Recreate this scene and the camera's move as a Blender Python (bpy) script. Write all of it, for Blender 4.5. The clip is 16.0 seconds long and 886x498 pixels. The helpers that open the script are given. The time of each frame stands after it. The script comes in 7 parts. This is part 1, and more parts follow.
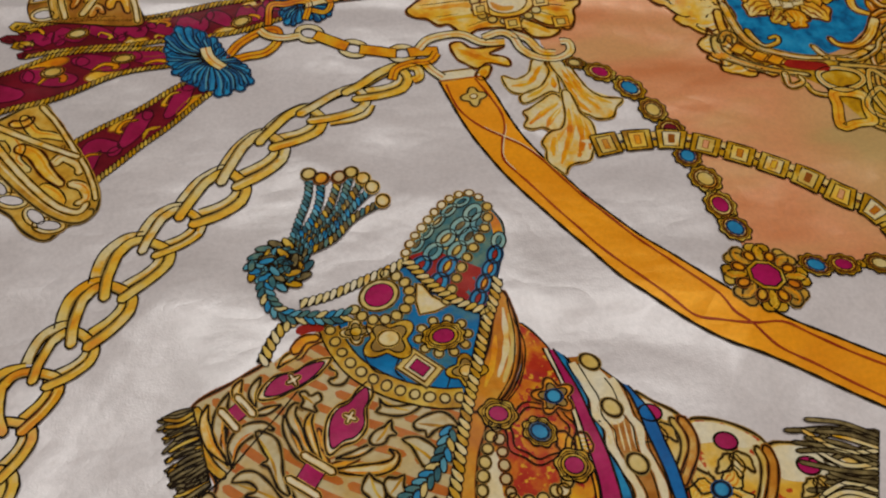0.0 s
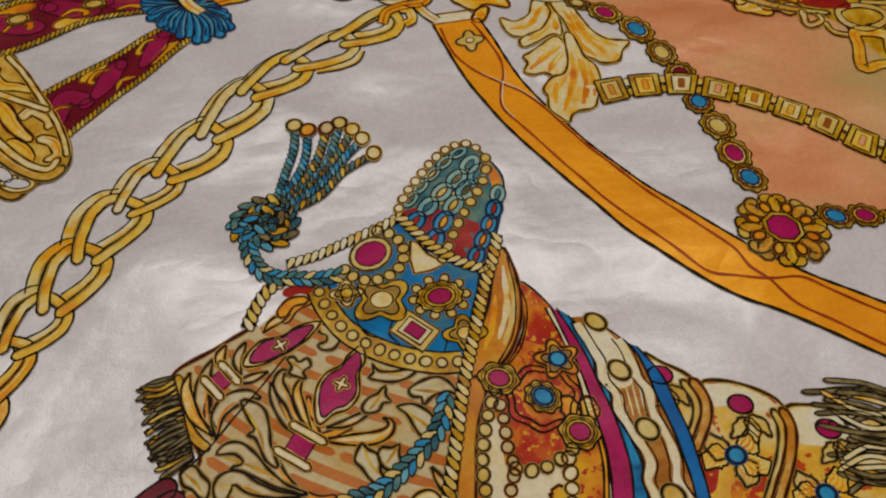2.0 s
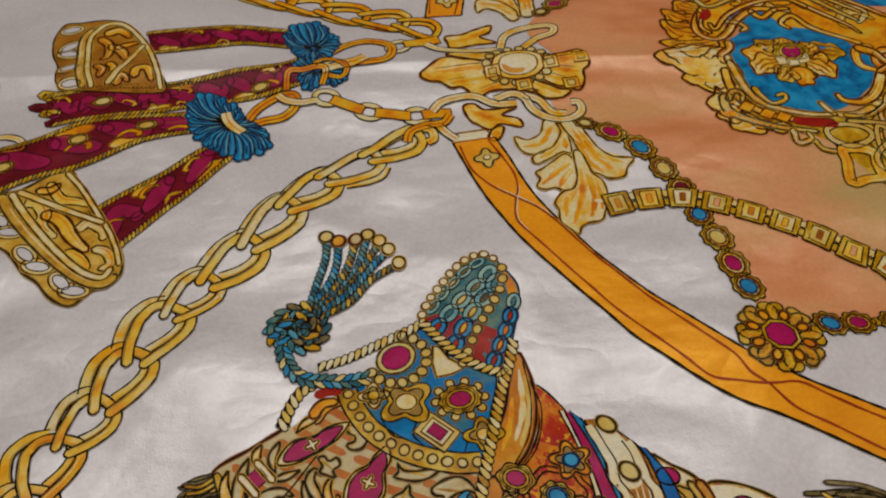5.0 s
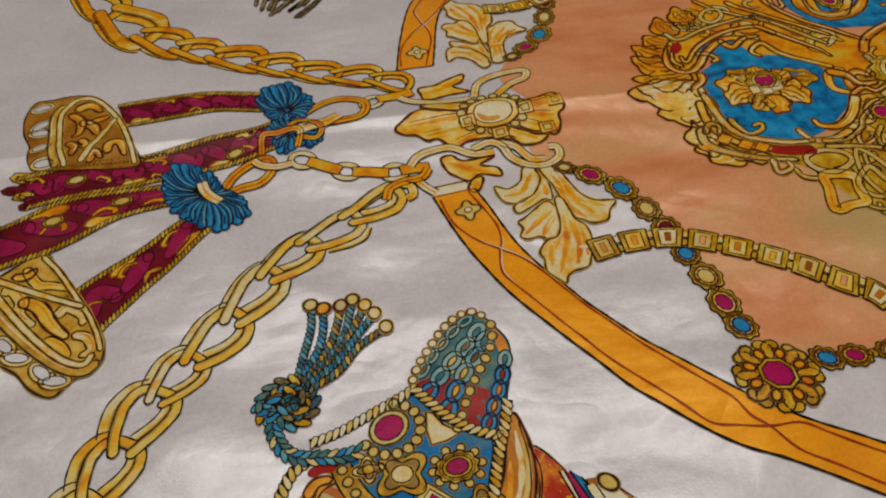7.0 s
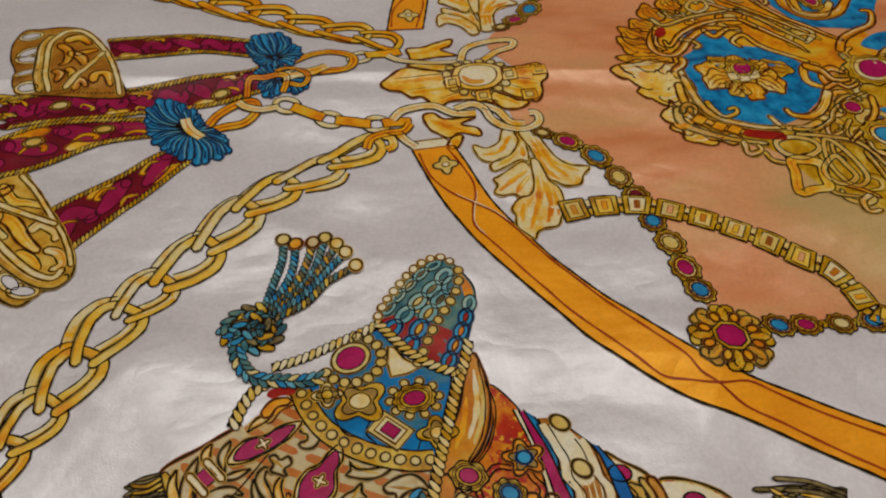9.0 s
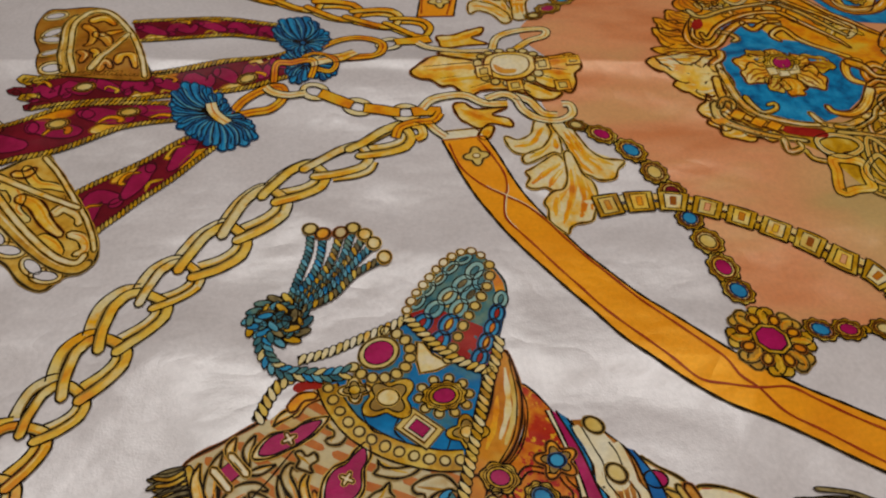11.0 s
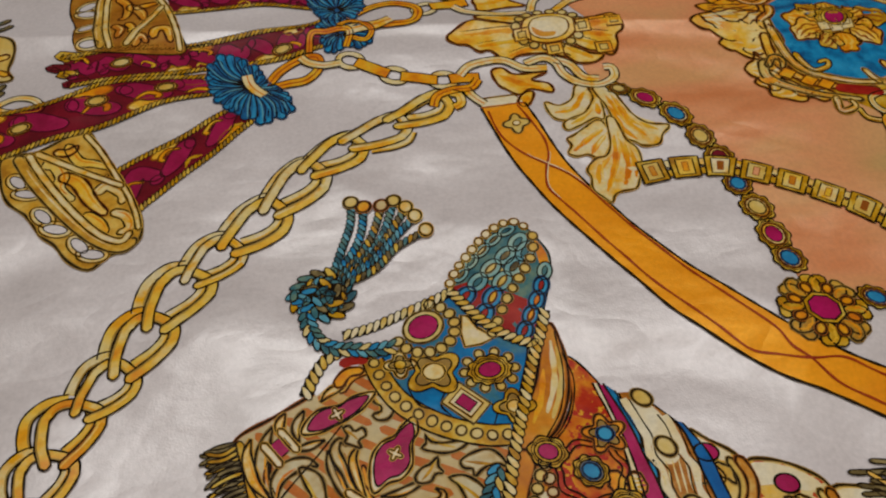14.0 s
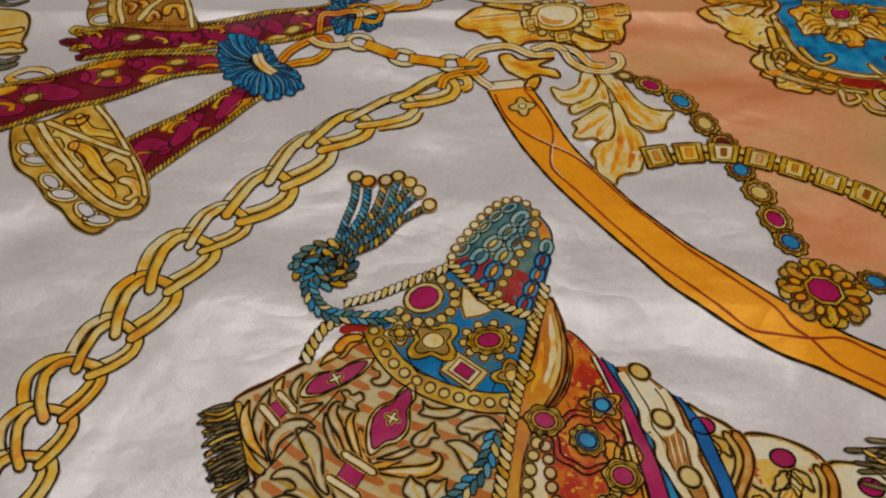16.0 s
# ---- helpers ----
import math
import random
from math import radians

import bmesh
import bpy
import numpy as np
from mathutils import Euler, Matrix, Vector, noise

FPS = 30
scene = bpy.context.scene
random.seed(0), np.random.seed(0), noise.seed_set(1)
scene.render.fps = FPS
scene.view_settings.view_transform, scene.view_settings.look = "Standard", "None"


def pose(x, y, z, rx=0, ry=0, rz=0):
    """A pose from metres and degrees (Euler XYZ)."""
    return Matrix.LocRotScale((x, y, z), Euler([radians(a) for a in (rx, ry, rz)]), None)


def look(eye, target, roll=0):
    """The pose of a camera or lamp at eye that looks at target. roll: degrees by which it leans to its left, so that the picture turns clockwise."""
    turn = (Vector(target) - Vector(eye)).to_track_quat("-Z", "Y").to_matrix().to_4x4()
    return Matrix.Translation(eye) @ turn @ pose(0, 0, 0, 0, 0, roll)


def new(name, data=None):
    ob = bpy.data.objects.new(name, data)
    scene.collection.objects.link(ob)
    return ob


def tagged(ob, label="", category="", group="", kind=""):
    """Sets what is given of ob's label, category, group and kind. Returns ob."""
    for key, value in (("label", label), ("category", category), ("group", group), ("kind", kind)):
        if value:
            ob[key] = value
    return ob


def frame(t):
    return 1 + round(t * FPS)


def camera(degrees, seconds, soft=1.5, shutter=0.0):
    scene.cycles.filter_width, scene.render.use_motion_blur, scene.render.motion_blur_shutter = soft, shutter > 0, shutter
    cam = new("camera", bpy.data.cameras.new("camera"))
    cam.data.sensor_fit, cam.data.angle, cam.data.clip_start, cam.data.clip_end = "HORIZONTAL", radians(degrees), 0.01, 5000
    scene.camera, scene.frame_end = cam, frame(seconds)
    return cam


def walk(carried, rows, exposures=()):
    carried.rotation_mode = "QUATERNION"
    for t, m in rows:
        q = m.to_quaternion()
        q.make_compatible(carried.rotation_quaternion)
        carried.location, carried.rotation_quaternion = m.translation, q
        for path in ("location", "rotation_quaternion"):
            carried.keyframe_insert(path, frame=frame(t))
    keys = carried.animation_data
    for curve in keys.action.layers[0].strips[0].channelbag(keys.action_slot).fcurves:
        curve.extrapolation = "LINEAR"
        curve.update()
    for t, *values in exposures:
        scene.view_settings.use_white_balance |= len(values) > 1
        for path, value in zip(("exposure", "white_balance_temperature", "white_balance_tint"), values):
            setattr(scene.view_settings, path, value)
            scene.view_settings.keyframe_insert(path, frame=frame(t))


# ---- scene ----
cam = camera(60.47, 16.0, soft=2.15)
PATH = [
    (0, -0.0051, -0.4346, 0.3368, 35.36, -1.99, -8.86),
    (0.5, -0.0024, -0.4267, 0.3180, 32.94, -1.50, -8.89),
    (1, -0.0062, -0.4317, 0.3250, 31.98, -1.50, -8.57),
    (1.5, -0.0012, -0.4269, 0.3193, 32.51, -1.33, -9.08),
    (2, -0.0003, -0.4216, 0.3159, 32.13, -1.62, -9.44),
    (2.5, -0.0033, -0.4265, 0.3114, 33.28, -1.79, -8.62),
    (3, -0.0009, -0.4263, 0.3089, 34.68, -1.10, -7.76),
    (3.5, -0.0042, -0.4276, 0.3215, 35.11, -0.95, -7.33),
    (4, -0.0043, -0.4233, 0.3264, 35.70, -0.89, -7.55),
    (4.5, -0.0064, -0.4232, 0.3429, 36.53, -0.69, -8.11),
    (5, -0.0056, -0.4287, 0.3490, 38.39, -0.84, -8.69),
    (7.3, 0.0049, -0.4076, 0.3590, 40.40, 1.43, -12.37),
    (7.5, 0.0063, -0.4060, 0.3666, 40.32, 0.95, -12.53),
    (8, 0.0011, -0.4220, 0.3518, 40.58, 0.03, -12.22),
    (8.5, -0.0004, -0.4313, 0.3464, 40.90, -1.46, -11.57),
    (9, 0.0000, -0.4436, 0.3408, 40.74, -2.76, -9.89),
    (9.5, 0.0010, -0.4383, 0.3271, 40.58, -3.80, -8.57),
    (9.7, -0.0017, -0.4327, 0.3227, 40.15, -4.02, -8.53),
    (11.8, -0.0096, -0.4348, 0.3399, 39.77, -2.09, -8.10),
    (12, -0.0087, -0.4381, 0.3407, 39.56, -2.01, -7.83),
    (12.5, -0.0116, -0.4386, 0.3366, 37.95, -1.78, -7.42),
    (13, -0.0114, -0.4312, 0.3325, 36.82, -1.64, -7.19),
    (13.5, -0.0116, -0.4253, 0.3375, 37.10, -1.08, -7.55),
    (14, -0.0132, -0.4243, 0.3331, 36.86, -0.44, -7.59),
    (14.5, -0.0100, -0.4245, 0.3270, 36.07, 0.17, -7.34),
    (15, -0.0084, -0.4404, 0.3182, 36.28, -0.24, -6.85),
    (15.5, -0.0130, -0.4420, 0.3203, 37.26, -1.08, -6.56),
    (16, -0.0145, -0.4434, 0.3222, 37.93, -1.20, -6.09),
]
walk(cam, [(t, pose(*row)) for t, *row in PATH])

# ---- light ----
world = bpy.data.worlds.new("room_dim")
scene.world = world
world.use_nodes = True
world.node_tree.nodes["Background"].inputs[0].default_value = (0.75, 0.8, 0.9, 1)
world.node_tree.nodes["Background"].inputs[1].default_value = 0.05
scene.view_settings.exposure = -0.10


def area_lamp(name, size_x, size_y, watts, colour, m):
    data = bpy.data.lights.new(name, "AREA")
    data.shape, data.size, data.size_y, data.energy, data.color = "RECTANGLE", size_x, size_y, watts, colour
    ob = new(name, data)
    ob.matrix_world = m
    return ob


area_lamp("tube_light", 1.5, 0.14, 17.0, (1.0, 0.97, 0.94), look((0.06, 0.33, 1.75), (0.06, -0.2, 0)))
# added fill without a fixture, set low so the cloth's near side is brighter
area_lamp("near_fill_light", 0.4, 0.4, 5.6, (1.0, 0.90, 0.81), look((0.30, -0.80, 1.25), (-0.1, -0.3, 0)))

# ---- cloth relief ----
WAVES = []
_r = random.Random(7)
for _i in range(16):
    _l = _r.uniform(0.045, 0.17)
    _a = _r.gauss(0.5 * math.pi, 0.7)
    WAVES.append((math.cos(_a) * 2 * math.pi / _l, math.sin(_a) * 2 * math.pi / _l, _r.uniform(0, 6.28), 0.0016 * _l / 0.17 * _r.uniform(0.4, 1)))


def fold_distance(x, y):
    return y - (0.0150 - 0.077 * x) - 0.0010 * np.sin(31 * x)


def relief(x, y):
    """Height of the rumpled cloth over the table."""
    x, y = np.asarray(x, float), np.asarray(y, float)
    u = x + 0.012 * np.sin(23 * y + 1.0) + 0.006 * np.sin(61 * y + 2.0 + 9 * x)
    v = y + 0.012 * np.sin(19 * x + 0.4) + 0.006 * np.sin(53 * x + 1.0 - 7 * y)
    h = sum(a * np.sin(kx * u + ky * v + p) for kx, ky, p, a in WAVES) * 0.5

    def facets(t):
        t = t - np.floor(t)
        return np.sqrt((2 * t - 1) ** 2 + 0.006) - 0.5

    # flat facets between soft creases that run across the cloth
    f1 = (y + 0.10 * x + 0.010 * np.sin(9 * x + 1) + 0.006 * np.sin(27 * x + 2)) / 0.074
    f2 = (0.5 * x + 0.87 * y + 0.009 * np.sin(15 * x - 11 * y)) / 0.117
    f3 = (0.9 * x - 0.45 * y + 0.008 * np.sin(17 * y + 1)) / 0.149
    h = h + 0.0030 * facets(f1) * (0.65 + 0.35 * np.sin(7 * x + 5 * y)) + 0.0026 * facets(f2) + 0.0026 * facets(f3)
    # pressed fold along the middle of the print
    d = fold_distance(x, y)
    h = h * (1 - 0.75 * np.exp(-(d / 0.018) ** 2))
    r = np.sqrt(d * d + 1.5e-6) - 0.0012
    front = np.where(r < 0.007, 0.0061 - 0.36 * r, 0.00358 * np.exp(-(np.maximum(r, 0.007) - 0.007) / 0.010))
    h = h + np.where(d < 0, front, 0.0061 * np.exp(-r / 0.030))
    return h


def slope(x, y, e=0.0004):
    hx = (relief(x + e, y) - relief(x - e, y)) / (2 * e)
    hy = (relief(x, y + e) - relief(x, y - e)) / (2 * e)
    n = np.stack([-hx, -hy, np.ones_like(hx)], -1)
    return n / np.linalg.norm(n, axis=-1, keepdims=True)


# ---- materials ----
def satin(name, tones, size=0.02, stretch=(1, 1, 1), rough=0.36, sheen=0.0, turn=0.0, detail=3.0, speck=None, gloss=0.10, stain=None, tint=None, ior=1.5):
    """Dyed satin: tones run into one another over the size given, under one crinkled weave that all dyes share."""
    m = bpy.data.materials.new(name)
    m.use_nodes = True
    nt = m.node_tree
    nodes, links = nt.nodes, nt.links
    bsdf = nodes["Principled BSDF"]
    geo = nodes.new("ShaderNodeNewGeometry")
    mp = nodes.new("ShaderNodeMapping")
    mp.inputs["Scale"].default_value = stretch
    mp.inputs["Rotation"].default_value = (0, 0, turn)
    links.new(geo.outputs["Position"], mp.inputs["Vector"])
    ns = nodes.new("ShaderNodeTexNoise")
    ns.inputs["Scale"].default_value = 1 / size
    ns.inputs["Detail"].default_value = detail
    ns.inputs["Roughness"].default_value = 0.6
    links.new(mp.outputs[0], ns.inputs["Vector"])
    ramp = nodes.new("ShaderNodeValToRGB")
    els = ramp.color_ramp.elements
    while len(els) < len(tones):
        els.new(0.5)
    for i, c in enumerate(tones):
        els[i].position = 0.34 + 0.32 * i / max(1, len(tones) - 1)
        els[i].color = (*c, 1)
    links.new(ns.outputs["Fac"], ramp.inputs[0])
    col = ramp.outputs[0]
    if speck:
        sp = nodes.new("ShaderNodeTexNoise")
        sp.inputs["Scale"].default_value = speck[1]
        sp.inputs["Detail"].default_value = 4
        links.new(geo.outputs["Position"], sp.inputs["Vector"])
        mr = nodes.new("ShaderNodeMapRange")
        mr.inputs["From Min"].default_value, mr.inputs["From Max"].default_value = speck[2], speck[2] + 0.03
        links.new(sp.outputs["Fac"], mr.inputs["Value"])
        mx = nodes.new("ShaderNodeMix")
        mx.data_type = "RGBA"
        links.new(mr.outputs[0], mx.inputs["Factor"])
        links.new(col, mx.inputs["A"])
        mx.inputs["B"].default_value = (*speck[0], 1)
        col = mx.outputs["Result"]
    if stain:
        vd = nodes.new("ShaderNodeVectorMath")
        vd.operation = "DISTANCE"
        vd.inputs[1].default_value = stain[0]
        links.new(geo.outputs["Position"], vd.inputs[0])
        wob = nodes.new("ShaderNodeMath")
        wob.operation = "MULTIPLY_ADD"
        links.new(ns.outputs["Fac"], wob.inputs[0])
        wob.inputs[1].default_value = 0.16
        links.new(vd.outputs["Value"], wob.inputs[2])
        mr = nodes.new("ShaderNodeMapRange")
        mr.inputs["From Min"].default_value, mr.inputs["From Max"].default_value = stain[1] + 0.05, stain[1] + 0.11
        mr.inputs["To Min"].default_value, mr.inputs["To Max"].default_value = 0.85, 0
        links.new(wob.outputs[0], mr.inputs["Value"])
        mx = nodes.new("ShaderNodeMix")
        mx.data_type = "RGBA"
        links.new(mr.outputs[0], mx.inputs["Factor"])
        links.new(col, mx.inputs["A"])
        mx.inputs["B"].default_value = (*stain[2], 1)
        col = mx.outputs["Result"]
    # faint unevenness of the dye
    fine = nodes.new("ShaderNodeTexNoise")
    fine.inputs["Scale"].default_value, fine.inputs["Detail"].default_value = 420, 2
    links.new(geo.outputs["Position"], fine.inputs["Vector"])
    hsv = nodes.new("ShaderNodeHueSaturation")
    mv = nodes.new("ShaderNodeMapRange")
    mv.inputs["To Min"].default_value, mv.inputs["To Max"].default_value = 0.82, 1.18
    links.new(fine.outputs["Fac"], mv.inputs["Value"])
    links.new(mv.outputs[0], hsv.inputs["Value"])
    links.new(col, hsv.inputs["Color"])
    links.new(hsv.outputs[0], bsdf.inputs["Base Color"])
    bsdf.inputs["Roughness"].default_value = rough
    bsdf.inputs["Specular IOR Level"].default_value = gloss
    bsdf.inputs["IOR"].default_value = ior
    if tint:
        bsdf.inputs["Specular Tint"].default_value = (*tint, 1)
    bsdf.inputs["Sheen Weight"].default_value = sheen
    bsdf.inputs["Sheen Roughness"].default_value = 0.35
    # crinkles: long soft creases, small facets, threads
    cm = nodes.new("ShaderNodeMapping")
    cm.inputs["Scale"].default_value = (0.85, 1.3, 1)
    cm.inputs["Rotation"].default_value = (0, 0, 0.12)
    links.new(geo.outputs["Position"], cm.inputs["Vector"])
    c1 = nodes.new("ShaderNodeTexNoise")
    c1.inputs["Scale"].default_value, c1.inputs["Detail"].default_value, c1.inputs["Distortion"].default_value = 20, 2.6, 0.1
    links.new(cm.outputs[0], c1.inputs["Vector"])
    c2 = nodes.new("ShaderNodeTexNoise")
    c2.inputs["Scale"].default_value, c2.inputs["Detail"].default_value = 900, 1
    links.new(geo.outputs["Position"], c2.inputs["Vector"])
    b1 = nodes.new("ShaderNodeBump")
    b1.inputs["Strength"].default_value, b1.inputs["Distance"].default_value = 0.42, 0.0058
    vo = nodes.new("ShaderNodeTexNoise")
    vo.inputs["Scale"].default_value, vo.inputs["Detail"].default_value, vo.inputs["Distortion"].default_value = 24, 2.2, 0.2
    links.new(cm.outputs[0], vo.inputs["Vector"])
    sb = nodes.new("ShaderNodeMath")
    sb.operation = "SUBTRACT"
    links.new(vo.outputs["Fac"], sb.inputs[0])
    sb.inputs[1].default_value = 0.5
    ab = nodes.new("ShaderNodeMath")
    ab.operation = "ABSOLUTE"
    links.new(sb.outputs[0], ab.inputs[0])
    ad = nodes.new("ShaderNodeMath")
    ad.operation = "MULTIPLY_ADD"
    links.new(ab.outputs[0], ad.inputs[0])
    ad.inputs[1].default_value = 0.7
    links.new(c1.outputs["Fac"], ad.inputs[2])
    links.new(ad.outputs[0], b1.inputs["Height"])
    b2 = nodes.new("ShaderNodeBump")
    b2.inputs["Strength"].default_value, b2.inputs["Distance"].default_value = 0.24, 0.0004
    links.new(c2.outputs["Fac"], b2.inputs["Height"])
    links.new(b1.outputs[0], b2.inputs["Normal"])
    links.new(b2.outputs[0], bsdf.inputs["Normal"])
    return m


def plain(name, colour, rough=0.8, size=0.3):
    m = bpy.data.materials.new(name)
    m.use_nodes = True
    nodes, links = m.node_tree.nodes, m.node_tree.links
    bsdf = nodes["Principled BSDF"]
    ns = nodes.new("ShaderNodeTexNoise")
    ns.inputs["Scale"].default_value, ns.inputs["Detail"].default_value = 1 / size, 6
    ramp = nodes.new("ShaderNodeValToRGB")
    ramp.color_ramp.elements[0].color = (*[c * 0.85 for c in colour], 1)
    ramp.color_ramp.elements[1].color = (*[min(1, c * 1.1) for c in colour], 1)
    links.new(ns.outputs["Fac"], ramp.inputs[0])
    links.new(ramp.outputs[0], bsdf.inputs["Base Color"])
    bsdf.inputs["Roughness"].default_value = rough
    return m


WHITE = satin("white_satin", [(0.50, 0.462, 0.462), (0.57, 0.530, 0.534), (0.61, 0.573, 0.582)], 0.12, gloss=1.0, rough=0.39, ior=1.70)
PEACH = satin("peach_dye", [(0.568, 0.171, 0.050), (0.662, 0.265, 0.111), (0.618, 0.310, 0.122)], 0.09, (0.6, 1.6, 1), turn=0.5, gloss=1.0, ior=1.65, tint=(1.0, 0.80, 0.60), stain=((0.37, -0.16, 0), 0.085, (0.50, 0.36, 0.13)))
INK = satin("dark_ink", [(0.006, 0.004, 0.002), (0.020, 0.012, 0.005)], 0.01, gloss=0.02)
STRAP = satin("amber_dye", [(0.70, 0.245, 0.008), (0.80, 0.31, 0.010)], 0.05, gloss=0.95, rough=0.34, tint=(1.0, 0.62, 0.10))
RUST = satin("rust_line_dye", [(0.235, 0.019, 0.004), (0.335, 0.050, 0.007)], 0.02)
CREAM = satin("cream_dye", [(0.656, 0.546, 0.302), (0.663, 0.618, 0.464)], 0.02)
GOLD = satin("gold_dye", [(0.690, 0.560, 0.230), (0.690, 0.410, 0.025), (0.630, 0.235, 0.004)], 0.018, gloss=0.3)
OCHRE = satin("ochre_dye", [(0.619, 0.377, 0.025), (0.670, 0.273, 0.004), (0.532, 0.146, 0.004)], 0.018)
OLD_GOLD = satin("old_gold_dye", [(0.594, 0.417, 0.065), (0.484, 0.253, 0.004), (0.303, 0.139, 0.004)], 0.012)
TEAL = satin("teal_dye", [(0.12, 0.20, 0.15), (0.04, 0.14, 0.16), (0.015, 0.07, 0.10)], 0.012, gloss=0.10)
BLUE = satin("blue_dye", [(0.004, 0.07, 0.19), (0.006, 0.18, 0.38), (0.02, 0.26, 0.48)], 0.014, gloss=0.10)
SKY = satin("sky_blue_dye", [(0.015, 0.16, 0.34), (0.03, 0.26, 0.45)], 0.012, gloss=0.10)
PINK = satin("magenta_dye", [(0.26, 0.005, 0.055), (0.38, 0.008, 0.095)], 0.015, gloss=0.10)
CRIMSON = satin("crimson_dye", [(0.10, 0.005, 0.009), (0.17, 0.007, 0.017)], 0.02, gloss=0.10)
BRICK_RED = satin("red_dye", [(0.24, 0.008, 0.005), (0.34, 0.02, 0.008)], 0.015, gloss=0.10)

# ---- drawing on the cloth ----
STEP = 0.0042
SHADE = {}  # the darker dye that bleeds along the drawn outline of each colour
LIFT, LAYER = 0.00032, 0.00013


def curve(points, closed=False, step=0.0022):
    """A smooth line through the points."""
    p = np.asarray(points, float)
    n = len(p)
    if n == 2:
        q = p
    else:
        if closed:
            ext = np.concatenate([p[-1:], p, p[:2]])
            spans = n
        else:
            ext = np.concatenate([2 * p[:1] - p[1:2], p, 2 * p[-1:] - p[-2:-1]])
            spans = n - 1
        t = np.linspace(0, 1, 12, endpoint=False)[:, None]
        out = []
        for i in range(spans):
            a, b, c, d = ext[i:i + 4]
            out.append(0.5 * (2 * b + (c - a) * t + (2 * a - 5 * b + 4 * c - d) * t ** 2 + (3 * b - a - 3 * c + d) * t ** 3))
        q = np.concatenate(out + ([] if closed else [p[-1:]]))
    return spaced(q, step, closed)


def spaced(q, step, closed=False):
    q = np.asarray(q, float)
    if closed:
        q = np.concatenate([q, q[:1]])
    d = np.concatenate([[0], np.cumsum(np.linalg.norm(np.diff(q, axis=0), axis=1))])
    k = max(3 if closed else 1, int(math.ceil(d[-1] / step)))
    s = np.linspace(0, d[-1], k + 1)
    r = np.stack([np.interp(s, d, q[:, 0]), np.interp(s, d, q[:, 1])], -1)
    return r[:-1] if closed else r


def sides(q, closed=False):
    if closed:
        tan = np.roll(q, -1, 0) - np.roll(q, 1, 0)
    else:
        tan = np.gradient(q, axis=0)
    tan /= np.linalg.norm(tan, axis=1, keepdims=True) + 1e-12
    return tan, np.stack([-tan[:, 1], tan[:, 0]], -1)


def offset(q, d, closed=False):
    return q + sides(q, closed)[1] * (np.asarray(d).reshape(-1, 1) if np.ndim(d) else d)


def length_of(q):
    return np.linalg.norm(np.diff(q, axis=0), axis=1).sum()


